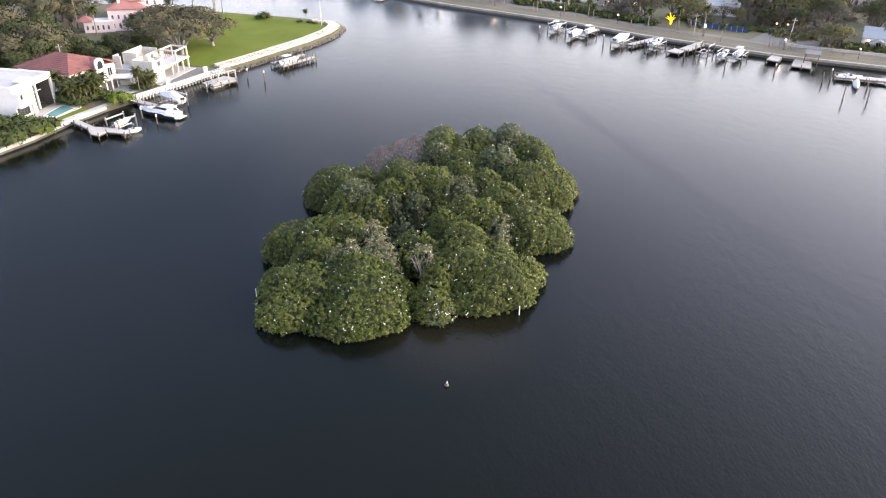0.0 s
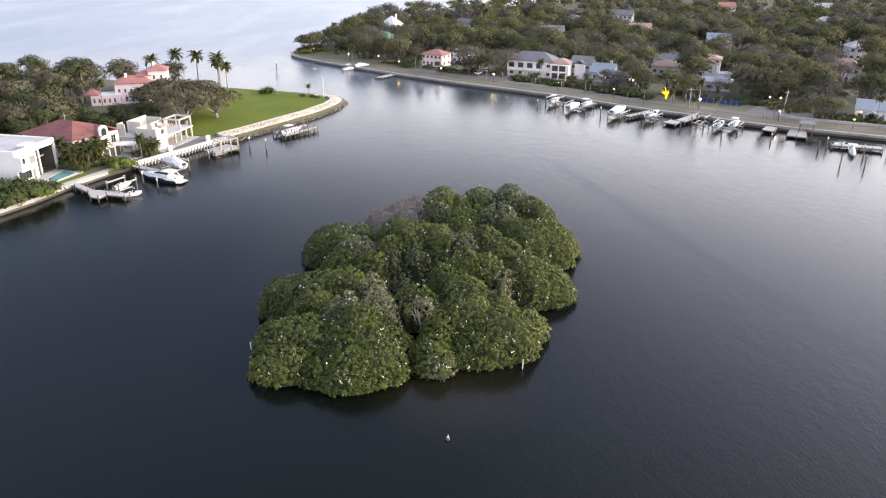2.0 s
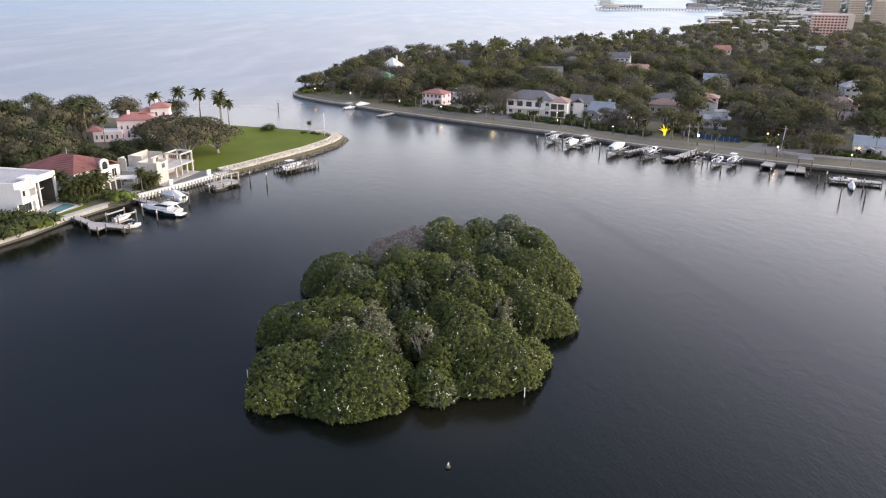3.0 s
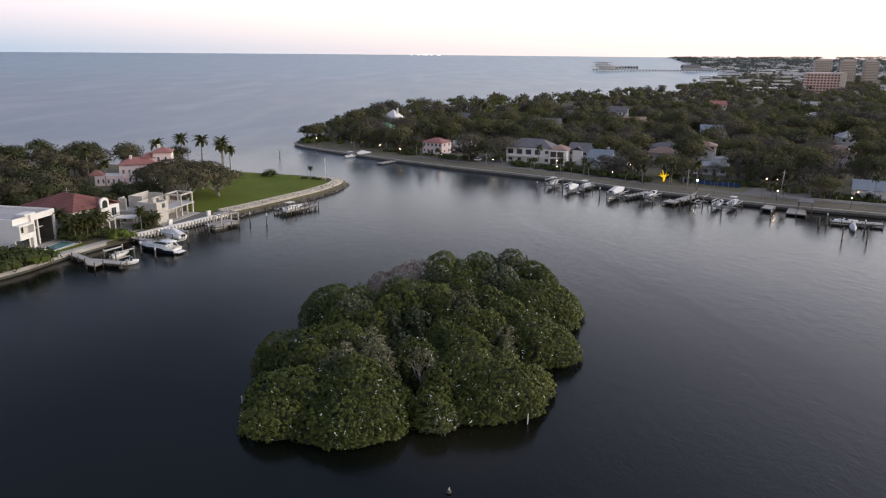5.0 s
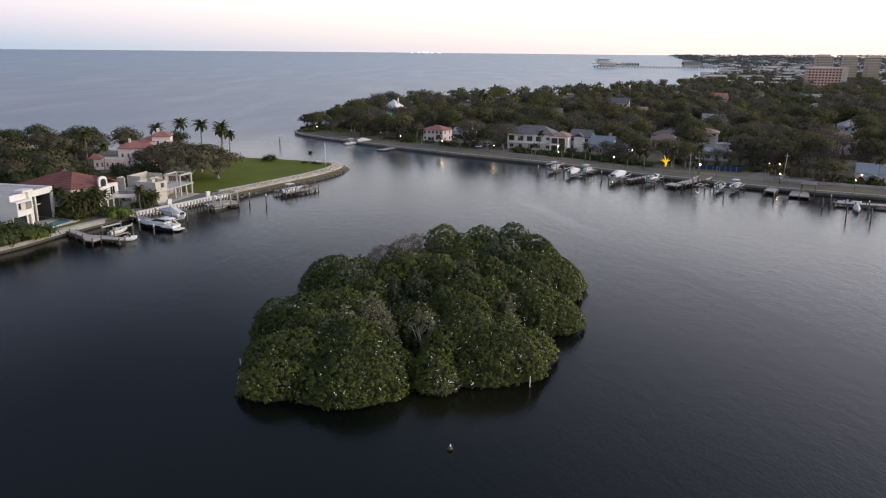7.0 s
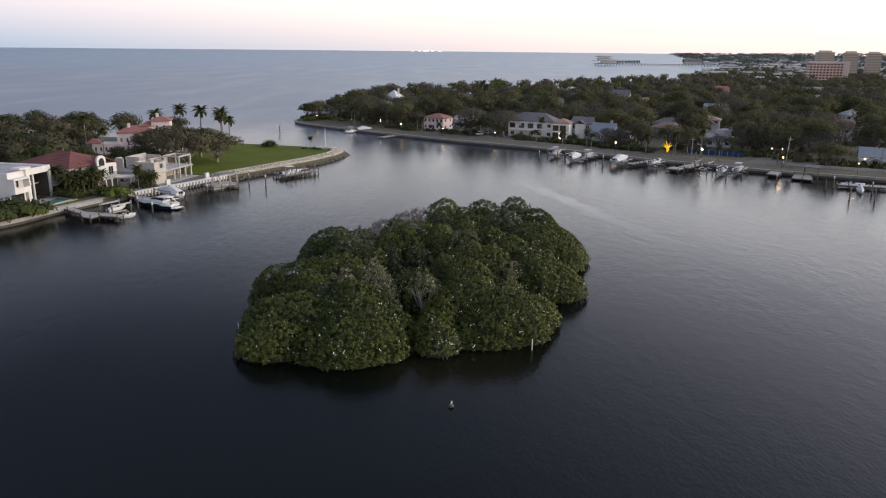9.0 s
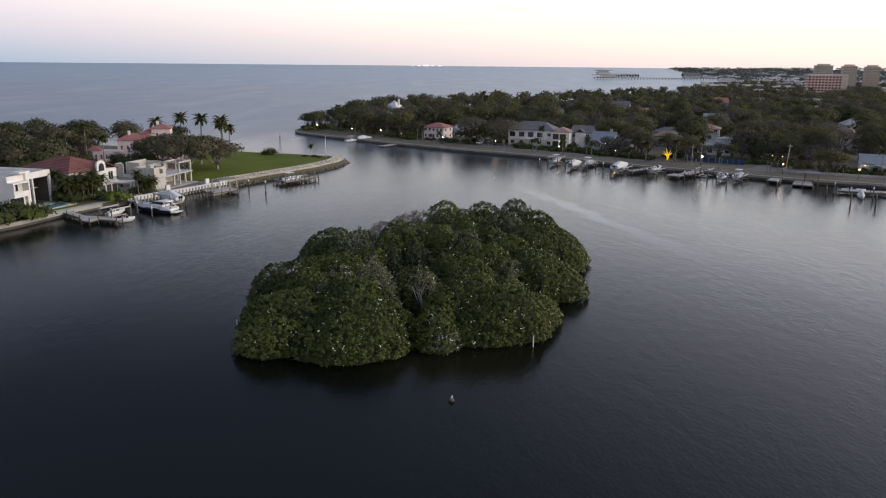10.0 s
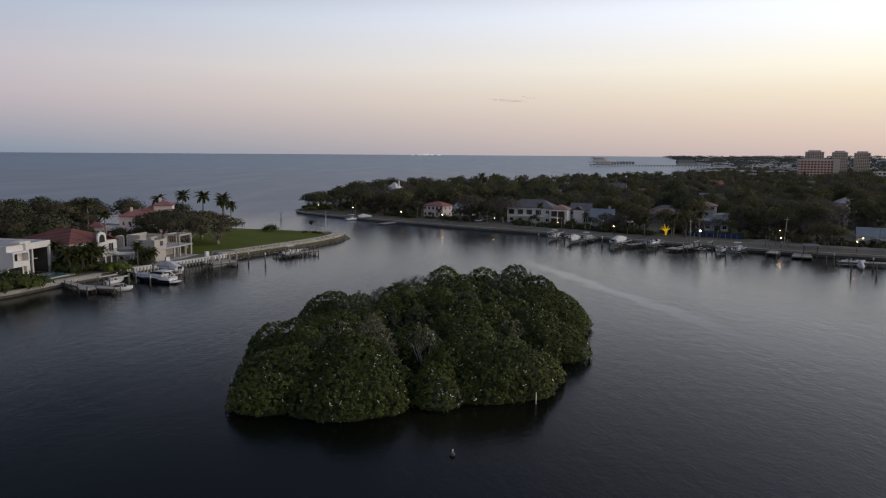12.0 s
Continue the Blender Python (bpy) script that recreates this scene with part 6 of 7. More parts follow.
def cruiser(x, y, z, rz):
    """A sleek sport yacht, stern at the origin and bow along x."""
    b = thing("motor_yacht", "white sport yacht with dark window bands and hardtop at its mooring", "boat", pose(x, y, z, 0, 0, rz) @ Matrix.Scale(0.9, 4), "boats of the point")
    part("hull", hull_shape(12.6, 4.0, 1.75, 0.6, 16), M["gel"], b, "white upper hull", True)
    part("boot_stripe", hull_shape(12.58, 4.06, 0.98, 0.6, 16), M["navy"], b, "dark navy lower hull")
    for s in (-1, 1):
        part("hull_window", loft([(3.4, 0.04, 1.0, 1.12, 0.04), (4.6, 0.05, 0.92, 1.36, 0.05), (7.6, 0.05, 1.06, 1.42, 0.05), (8.8, 0.04, 1.3, 1.36, 0.03)]), M["tint"], b, "long dark hull window").location.y = s * 1.96
    part("foredeck", loft([(5.2, 1.72, 1.72, 2.25, 1.35), (7.6, 1.62, 1.8, 2.3, 1.2), (9.8, 1.15, 1.95, 2.25, 0.75), (12.0, 0.3, 2.1, 2.2, 0.15)]), M["gel"], b, "", True)
    part("cabin", loft([(2.9, 1.55, 1.75, 2.35, 1.5), (5.4, 1.6, 1.75, 2.5, 1.5), (6.6, 1.5, 1.8, 2.4, 1.35)]), M["gel"], b)
    part("window_band", loft([(3.0, 1.5, 2.35, 3.05, 1.36), (5.2, 1.5, 2.48, 3.12, 1.3), (7.9, 1.2, 2.34, 2.42, 1.05)]), M["tint"], b, "dark wraparound windscreen")
    part("hardtop", loft([(0.9, 1.2, 3.14, 3.24, 1.1), (2.2, 1.55, 3.1, 3.3, 1.4), (4.4, 1.6, 3.12, 3.36, 1.4), (5.9, 1.25, 3.0, 3.14, 1.05)]), M["gel"], b, "", True)
    for s in (-1, 1):
        part("hardtop_arch", Shape().tube([(1.0, s * 1.6, 1.7), (1.9, s * 1.5, 2.5), (2.7, s * 1.35, 3.16)], [0.16, 0.15, 0.12], 6), M["gel"], b)
        part("bow_rail", Shape().tube([(6.5, s * 1.75, 2.5), (9.5, s * 1.4, 2.75), (12.4, s * 0.3, 2.95)], [0.03, 0.03, 0.03], 5), M["metal"], b)
        for k in range(4):
            part("rail_post", Shape().tube([(7.0 + 1.6 * k, s * (1.72 - 0.26 * k - 0.03 * k * k), 1.95), (7.0 + 1.6 * k, s * (1.7 - 0.26 * k - 0.03 * k * k), 2.55 + 0.1 * k)], [0.025, 0.025], 5), M["metal"], b)
    part("cockpit_sole", Shape().box(1.4, 0, 1.28, 2.8, 3.0, 0.1), M["beige"], b)
    part("stern_seat", Shape().box(0.4, 0, 1.35, 0.7, 2.6, 0.5), M["beige"], b)
    part("helm_seat", Shape().box(3.6, 0.5, 1.8, 0.6, 1.3, 0.8), M["beige"], b)
    part("swim_platform", loft([(-1.6, 1.5, 0.42, 0.56, 1.45), (0.1, 1.8, 0.42, 0.58, 1.75)]), M["gel"], b)
    part("radar_mast", Shape().tube([(2.6, 0, 3.3), (2.4, 0, 3.9)], [0.16, 0.08], 6), M["gel"], b)


def runabout(name, label, x, y, z, rz, L=7.5, top="ttop", hull="gel", motors=2, group="boats of the far shore"):
    """A small open motor boat, with a T-top, a cover or a windscreen."""
    b = thing(name, label, "boat", pose(x, y, z, 0, 0, rz), group)
    B, H = L * 0.33, 0.62 + L * 0.055
    part("hull", hull_shape(L, B, H, 0.4, 12), M[hull], b, "", True)
    if top == "cover":
        part("cover", loft([(0.1, B * 0.44, H * 0.8, H + 0.35, B * 0.25), (L * 0.4, B * 0.5, H * 0.85, H + 1.35, B * 0.16), (L * 0.62, B * 0.46, H * 0.9, H + 1.0, B * 0.14), (L * 1.0, 0.12, H * 1.15, H * 1.2, 0.04)]), M["canvas"], b, "white fitted cover")
    else:
        part("cockpit_sole", Shape().box(L * 0.34, 0, H * 0.62, L * 0.6, B * 0.78, 0.1), M["beige"], b)
        part("console", loft([(L * 0.42, B * 0.2, H * 0.66, H + 0.55, B * 0.18), (L * 0.52, B * 0.2, H * 0.66, H + 0.35, B * 0.16)]), M["gel"], b)
        part("bench", Shape().box(L * 0.28, 0, H * 0.66, 0.6, B * 0.5, 0.55), M["beige"], b)
        part("foredeck", hull_shape(L * 0.36, B * 0.82, 0.12, 0.0, 8, 1.0, H * 0.98), M["gel"], b).location.x = L * 0.64
        if top == "ttop":
            part("t_top", Shape().box(L * 0.42, 0, H + 1.55, L * 0.34, B * 0.78, 0.1), M["canvas"], b)
            for sx in (0.3, 0.54):
                for sy in (-1, 1):
                    part("top_leg", Shape().tube([(L * sx, sy * B * 0.2, H * 0.65), (L * sx, sy * B * 0.32, H + 1.56)], [0.04, 0.035], 5), M["metal"], b)
        else:
            part("windscreen", loft([(L * 0.48, B * 0.4, H, H + 0.62, B * 0.34), (L * 0.64, B * 0.34, H, H + 0.06, B * 0.3)]), M["glass"], b)
    for k in range(motors):
        outboard(b, -0.05, (k - (motors - 1) / 2) * 0.62, H * 0.45)
    return b


def lift(x, y, rz, w=4.2, l=6.0, h=3.2, group="boat lifts"):
    """A boat lift: four piles, two beams and a cradle."""
    ob = thing("boat_lift", "grey metal boat lift on four timber piles", "boat lift", pose(x, y, 0, 0, 0, rz), group)
    for sx in (-1, 1):
        for sy in (-1, 1):
            p = part("post", Shape().tube([(sx * l / 2, sy * w / 2, -2), (sx * l / 2, sy * w / 2, h)], [0.2, 0.17], 8), M["pile"], ob, "", True)
            part("cap", Shape().tube([(sx * l / 2, sy * w / 2, h), (sx * l / 2, sy * w / 2, h + 0.14)], [0.22, 0.04], 8), M["canvas"], p, "white pile cap", True)
    for sy in (-1, 1):
        part("beam", Shape().box(0, sy * w / 2, h - 0.5, l + 0.4, 0.22, 0.3), M["metal"], ob)
        part("bunk", Shape().box(0, sy * w * 0.22, 0.95, l * 0.85, 0.2, 0.22), M["timber"], ob)
    for sx in (-1, 1):
        part("cradle", Shape().box(sx * l * 0.36, 0, 0.7, 0.22, w * 0.96, 0.25), M["metal"], ob)
    return ob


def dock(label, poly, z=1.05, group="docks", rail=False, pile_step=2.6, tall=0.5):
    """A timber deck on piles, its outline given in the plan."""
    ob = thing("dock", label, "dock", pose(0, 0, 0), group)
    part("deck", Shape().prism(poly, z - 0.16, z), M["timber"], ob)
    n = len(poly)
    for i in range(n):
        a, b = Vector(poly[i]), Vector(poly[(i + 1) % n])
        mid = (a + b) / 2
        part("edge_beam", Shape().box(mid.x, mid.y, z - 0.42, (b - a).length + 0.1, 0.14, 0.26, math.degrees(math.atan2((b - a).y, (b - a).x))), M["pile"], ob)
        steps = max(1, int((b - a).length / pile_step))
        for k in range(steps):
            p = a + (b - a) * (k / steps)
            part("post", Shape().tube([(p.x, p.y, -2), (p.x, p.y, z + tall * (0.6 + 0.8 * ((i * 5 + k * 3) % 4) / 3))], [0.16, 0.14], 7), M["pile"], ob, "", True)
    return ob


def piling(x, y, h=2.6, white=True, group="mooring piles"):
    ob = thing("mooring_pile", "lone timber mooring pile with white cap" if white else "lone dark timber mooring pile", "pile", pose(x, y, 0, 1.5 * math.sin(x), 1.5 * math.cos(y), 0), group)
    part("post", Shape().tube([(0, 0, -2), (0, 0, h)], [0.2, 0.17], 9), M["pile"], ob, "", True)
    if white:
        part("cap", Shape().tube([(0, 0, h - 0.5), (0, 0, h), (0, 0, h + 0.3)], [0.2, 0.2, 0.03], 9), M["gel"], ob, "white cone cap", True)


# the point's docks
dock("grey timber dock with a bend beside the pool garden", [(-94.4, 174.2), (-93.4, 175.6), (-85.8, 169.6), (-80.4, 168.8), (-76.0, 166.8), (-76.6, 165.0), (-81.4, 166.2), (-82.2, 163.6), (-84.6, 164.6), (-86.6, 168.0)], 1.15, "docks of the point")
lift(-79.6, 171.2, 64, 4.0, 5.4, 3.3, "boat lifts of the point")
runabout("skiff", "small grey-white skiff on a boat lift", -80.6, 169.0, 1.3, 64, 5.0, "screen", "gel", 1, "boats of the point")
runabout("jet_boat", "small white jet boat beside the dock", -77.4, 167.8, 0.2, 28, 3.4, "screen", "gel", 0, "boats of the point")
cruiser(-68.3, 179.2, 0.05, 160)
runabout("sport_boat", "white sport boat with raised cover on a lift", -69.6, 187.0, 1.6, 146, 9.0, "cover", "gel", 2, "boats of the point")
lift(-73.4, 189.6, 146, 4.6, 7.0, 3.4, "boat lifts of the point")
dock("brown timber dock below the shrubs", [(-84.6, 189.8), (-77.2, 185.6), (-76.4, 187.2), (-83.8, 191.4)], 1.1, "docks of the point")
dock("grey timber dock with an open roof frame", [(-70.4, 206.6), (-66.3, 203.4), (-61.0, 209.4), (-61.6, 211.6), (-66.0, 213.6)], 1.1, "docks of the point")
frame_t = thing("dock_shelter", "bare timber shelter frame standing on a dock", "shelter", pose(-64.6, 208.8, 1.1, 0, 0, 48), "docks of the point")
for sx in (-1, 1):
    for sy in (-1, 1):
        part("post", Shape().box(sx * 2.8, sy * 1.9, -0.1, 0.28, 0.28, 2.7), M["concrete"], frame_t)
    part("beam", Shape().box(sx * 2.8, 0, 2.6, 0.2, 4.2, 0.26), M["concrete"], frame_t)
for sy in (-1, 1):
    part("beam", Shape().box(0, sy * 1.9, 2.82, 6.0, 0.26, 0.26), M["concrete"], frame_t)
for k in range(7):
    part("rafter", Shape().box(-2.4 + 0.8 * k, 0, 3.04, 0.16, 4.3, 0.16), M["concrete"], frame_t)
runabout("launch", "white launch moored under the shelter frame", -67.2, 204.6, 0.1, 48, 5.2, "screen", "gel", 1, "boats of the point")
dock("dark timber slip with many piles", [(-51.6, 224.8), (-50.4, 224.0), (-42.2, 235.4), (-43.4, 236.4)], 1.2, "docks of the point", False, 1.9, 0.9)
dock("dark timber slip with many piles", [(-55.2, 228.2), (-54.0, 227.2), (-46.0, 238.4), (-47.2, 239.4)], 1.2, "docks of the point", False, 1.9, 0.9)
runabout("fishing_boat", "white fishing boat inside a timber slip", -52.4, 226.8, 0.5, 53, 8.0, "ttop", "gel", 2, "boats of the point")
for x, y, h in ((-59.2, 214.3, 3.0), (-53.5, 211.6, 3.2), (-67.4, 201.2, 2.2), (-77.4, 178.6, 3.0), (-72.4, 175.0, 2.4)):
    piling(x, y, h)
for k, (x, y) in enumerate(((-79.4, 204.3), (-72.2, 216.4))):
    bx = thing("meter_box", "white service box on the bulkhead", "box", pose(x, y, 1.4, 0, 0, 60), "service boxes")
    part("cabinet", Shape().box(0, 0, 0, 1.3, 0.6, 1.5), M["white"], bx)
    part("lid", Shape().box(0, 0, 1.5, 1.4, 0.7, 0.08), M["white"], bx)
flag = thing("flagpole", "tall white flagpole at the lawn's end", "flagpole", pose(-47, 278.8, 1.4))
part("pole", Shape().tube([(0, 0, -0.3), (0, 0, 8.6)], [0.12, 0.07], 8), M["gel"], flag, "", True)
part("finial", Shape().ball((0, 0, 8.7), 0.16, 1, 8, 6), M["metal"], flag, "", True)
mark = thing("channel_marker", "channel marker pile with white sign boards", "marker", pose(-81.2, 352.6, 0))
part("pile", Shape().tube([(0, 0, -2), (0, 0, 3.6)], [0.22, 0.2], 8), M["pile"], mark, "", True)
part("sign_board", Shape().box(0, -0.25, 2.9, 1.4, 0.08, 1.3), M["gel"], mark)

# docks and boats of the far shore
runabout("centre_console", "centre-console boat with brown canopy on a lift", 38.6, 276.6, 1.2, 54, 7.5, "ttop", "gel", 2)
lift(41.0, 280.0, 54, 4.2, 6.2, 3.2)
runabout("covered_boat", "white covered boat on a low lift", 44.0, 266.5, 0.9, 52, 8.5, "cover")
runabout("bowrider", "white bowrider with grey canopy beside a dock", 49.6, 270.6, 1.0, 54, 8.0, "ttop")
lift(49.0, 272.2, 53, 8.6, 7.5, 2.6)
dock("grey timber dock between two boats", [(50.0, 276.0), (52.5, 273.2), (56.6, 277.4), (54.4, 280.2)], 1.2)
runabout("covered_boat", "long boat under a white fitted cover on a lift", 57.8, 256.4, 1.5, 51, 10.5, "cover")
lift(61.4, 260.6, 51, 4.4, 8.0, 2.3)
dock("long dark timber dock beside the covered boat", [(62.4, 256.2), (63.8, 254.8), (75.6, 264.6), (74.2, 266.4)], 1.3, "docks", False, 2.0)
runabout("cabin_boat", "white cabin boat with dark windscreen on a lift", 69.4, 252.8, 1.5, 50, 8.6, "screen")
lift(72.2, 256.2, 50, 4.4, 6.6, 2.4)
dock("brown timber dock platform", [(73.8, 247.6), (77.0, 244.8), (80.2, 248.6), (77.4, 251.6)], 1.1)
dock("pale grey timber dock", [(78.6, 250.2), (81.0, 247.6), (89.0, 256.0), (86.6, 258.6)], 1.3)
lift(86.8, 248.8, 52, 4.4, 5.6, 3.6)
runabout("open_boat", "open white boat with low top on a lift", 89.2, 240.4, 0.9, 54, 7.6, "screen")
runabout("deck_boat", "white deck boat with arched top beside it", 94.2, 240.2, 1.2, 54, 7.8, "ttop")
lift(94.4, 243.6, 54, 8.2, 6.4, 2.5)
dock("small grey timber dock with steps", [(103.6, 238.0), (106.6, 235.4), (109.6, 240.6), (107.2, 243.2)], 1.2)
dock("grey timber dock with a low platform", [(109.0, 231.6), (114.2, 228.8), (117.6, 236.6), (113.4, 239.6)], 0.9)
cb = thing("dock_canopy", "grey flat canopy on posts over a boat slip", "canopy", pose(117.6, 237.0, 0.9, 0, 0, 62))
part("roof", Shape().box(0, 0, 2.8, 6.4, 4.6, 0.22), M["greyroof"], cb)
for sx in (-1, 1):
    for sy in (-1, 1):
        part("post", Shape().tube([(sx * 2.9, sy * 2.0, -2.6), (sx * 2.9, sy * 2.0, 2.82)], [0.15, 0.13], 7), M["pile"], cb)
dock("long grey timber dock along the seawall", [(117.2, 219.0), (130.6, 214.6), (131.8, 217.6), (118.4, 222.2)], 1.1)
runabout("pontoon_boat", "grey pontoon boat with blue seats beside the dock", 118.6, 220.6, 0.5, -18, 6.4, "screen")
runabout("dinghy", "small white dinghy between two leaning piles", 121.3, 214.6, 0.1, -112, 5.6, "cover", "gel", 0)
piling(111.2, 200.8, 3.6, False)
piling(117.4, 199.4, 3.6, False)
piling(116.0, 219.4, 3.4, True)
piling(131.0, 212.6, 3.4, True)
runabout("moored_boat", "white motor boat moored at the far seawall", -50.0, 352.6, 0.1, 40, 8.0, "ttop")
runabout("moored_boat", "white covered boat at the far seawall", -44.6, 356.2, 0.6, 40, 8.0, "cover")
dock("pale floating dock at the far seawall", [(-32.4, 331.4), (-29.6, 330.4), (-23.6, 339.2), (-26.2, 340.4)], 0.8)
for k in range(9):
    a = Vector((37, 282)) + Vector((13.2 * k * 0.86, -13.2 * k * 0.62))
    piling(a.x - 3 - (k % 3), a.y - 6 - (k % 2) * 2, 2.6 + 0.4 * (k % 3), k % 2 == 0)


def street_lamp(x, y, h, mat="lamp", r=0.115):
    ob = thing("street_lamp", "lit globe street lamp on a dark pole" if mat == "lamp" else "lit cold-white flood lamp on a pole", "street lamp", pose(x, y, 1.4), "street lamps")
    part("pole", Shape().tube([(0, 0, -0.2), (0, 0, 0.6), (0, 0, h)], [0.16, 0.09, 0.06], 8), M["black"], ob, "", True)
    part("globe", Shape().ball((0, 0, h + r * 0.9), r, 1.1, 10, 8), M[mat], ob, "glowing globe", True)
    part("cap", Shape().tube([(0, 0, h + 2 * r), (0, 0, h + 2 * r + 0.12)], [0.2, 0.03], 8), M["black"], ob)


for x, y in ((-70.1, 391.7), (-49.3, 373.4), (-22.9, 349.7), (-3.0, 333.4), (19.7, 318.2), (44.8, 299.4), (64.7, 286.5), (120.1, 274.1), (123.4, 272.6), (113.5, 249.5), (133.0, 238.0), (-34, 366), (47.5, 318), (66, 312), (77, 308), (141, 249)):
    street_lamp(x, y, 3.3)
street_lamp(92.0, 267.5, 3.4, "coldlamp", 0.3)
for x, y, h in ((114.8, 250.2, 10.5), (88.5, 268, 8.0), (-112.4, 212.5, 9.0)):
    pole = thing("utility_pole", "plain weathered timber utility pole", "pole", pose(x, y, 1.3, 0, 3.5 if x > 100 else 0, 0), "utility poles")
    part("post", Shape().tube([(0, 0, -0.4), (0, 0, h)], [0.17, 0.12], 8), M["timber"], pole, "", True)
    part("crossarm", Shape().box(0, 0, h - 0.9, 1.8, 0.12, 0.14), M["timber"], pole)


def parked_car(x, y, rz, paint):
    c = thing("parked_car", "parked pale car beside the shore road", "car", pose(x, y, 1.46, 0, 0, rz), "parked cars")
    part("body", loft([(-2.2, 0.84, 0.35, 0.85, 0.78), (-1.9, 0.9, 0.28, 0.95, 0.84), (1.5, 0.9, 0.28, 0.9, 0.82), (2.2, 0.8, 0.35, 0.72, 0.7)]), M[paint], c)
    part("cabin", loft([(-1.9, 0.8, 0.93, 0.97, 0.76), (-1.2, 0.8, 0.93, 1.45, 0.66), (0.3, 0.8, 0.93, 1.45, 0.66), (1.1, 0.78, 0.9, 0.94, 0.74)]), M["glass"], c)
    part("roof", Shape().box(-0.45, 0, 1.44, 1.6, 1.3, 0.06), M[paint], c)
    for sx in (-1.35, 1.35):
        for sy in (-0.8, 0.8):
            w = part("wheel", Shape().tube([(sx, sy - 0.1, 0.32), (sx, sy + 0.1, 0.32)], [0.32, 0.32], 12), M["black"], c)


for x, y, rz, p in ((71.3, 293.2, -37, "gel"), (76, 296, 40, "grey"), (14, 338, 60, "gel"), (18, 345, 60, "grey")):
    parked_car(x, y, rz, p)


# ---- planting ----
rp = random.Random(11)
rq = random.Random(417)


def free(x, y, pad=0.0):
    return all((x - a) ** 2 + (y - b) ** 2 > (r + pad) ** 2 for a, b, r in KEEP)


# the point
for x, y, k, s in ((-134, 232, 1, 1.0), (-146, 246, 3, 1.0), (-131, 240, 2, 0.8), (-140, 262, 0, 1.0), (-152, 274, 6, 1.1), (-160, 252, 0, 1.1), (-136, 282, 6, 1.0), (-128, 292, 3, 1.0), (-150, 296, 5, 1.0),
                   (-170, 284, 1, 1.0), (-108, 238, 1, 0.55), (-103, 240, 5, 0.5), (-128, 214, 3, 0.9), (-138, 214, 0, 1.0), (-126, 226, 6, 0.9),
                   (-168, 300, 2, 0.9), (-184, 290, 0, 1.0), (-146, 226, 1, 1.0), (-160, 232, 5, 1.0), (-176, 262, 3, 1.1), (-112, 228, 1, 0.5), (-104, 232, 1, 0.5), (-96, 236, 4, 0.6), (-190, 270, 2, 1.0), (-100, 240, 1, 0.6)):
    plant(FINE[k][0], x, y, rp.uniform(0, 360), s, 1.3, "", "trees of the point")
for x, y, s, rz in ((-85.1, 235.0, 1.0, 20), (-78.5, 247.0, 0.82, 140), (-98.2, 248.0, 0.9, 250), (-88.3, 259.5, 0.85, 80), (-97.6, 260.1, 0.9, 190)):
    plant(OAK, x, y, rz, s, 1.3, "", "oaks of the lawn")
for x, y, k, s in ((-109, 300, 0, 1.0), (-100.5, 298, 0, 0.98), (-91.5, 297, 0, 0.95), (-87.5, 293, 1, 0.85), (-117.5, 296, 1, 1.0), (-90.0, 291, 1, 0.98), (-134, 270, 0, 0.9), (-166, 262, 1, 1.05)):
    plant(ROYALS[k], x, y, rp.uniform(0, 360), s, 1.3, "", "palms of the point")
for x, y, s in ((-84.6, 196.8, 0.75), (-124, 262, 1.1), (-53.6, 283.7, 0.55), (-110, 262, 0.8), (-100, 266, 0.75)):
    plant(PALMS[0], x, y, rp.uniform(0, 360), s, 1.3, "", "palms of the point")
for x, y, k, s in ((-98.2, 161.6, 1, 2.0), (-96.6, 164.4, 1, 1.8), (-96.3, 167.4, 1, 1.6), (-101, 157.5, 1, 1.9), (-96.3, 164.2, 0, 1.35), (-99, 166.5, 0, 1.15), (-86, 187.5, 0, 1.3), (-88.5, 190, 0, 1.1), (-102.5, 167, 1, 1.9), (-106, 165, 1, 2.0), (-110, 166, 1, 2.0), (-101, 163, 1, 1.6), (-100, 188, 1, 1.5), (-97.5, 187.5, 1, 1.5), (-98, 191, 1, 1.4),
                   (-95, 189.5, 1, 1.4), (-101.5, 190.5, 1, 1.6), (-86, 199, 1, 1.1), (-84, 200.5, 1, 1.2), (-70.7, 289, 1, 1.5), (-56, 284, 1, 0.6), (-52, 283, 1, 0.6), (-50, 281.5, 1, 0.5), (-92, 208, 1, 1.2), (-114, 168, 1, 1.5), (-104.5, 163.5, 1, 1.8), (-109, 161, 1, 2.0), (-106, 158, 1, 1.9), (-102.5, 160, 1, 1.7), (-103.5, 155.5, 1, 1.8), (-99.5, 158.5, 1, 1.4), (-99, 187.5, 1, 1.9), (-96.5, 184.5, 1, 1.3), (-93.5, 190.5, 1, 1.5)):
    plant(BUSHES[k], x, y, rp.uniform(0, 360), s, 1.2, "", "garden shrubs of the point")

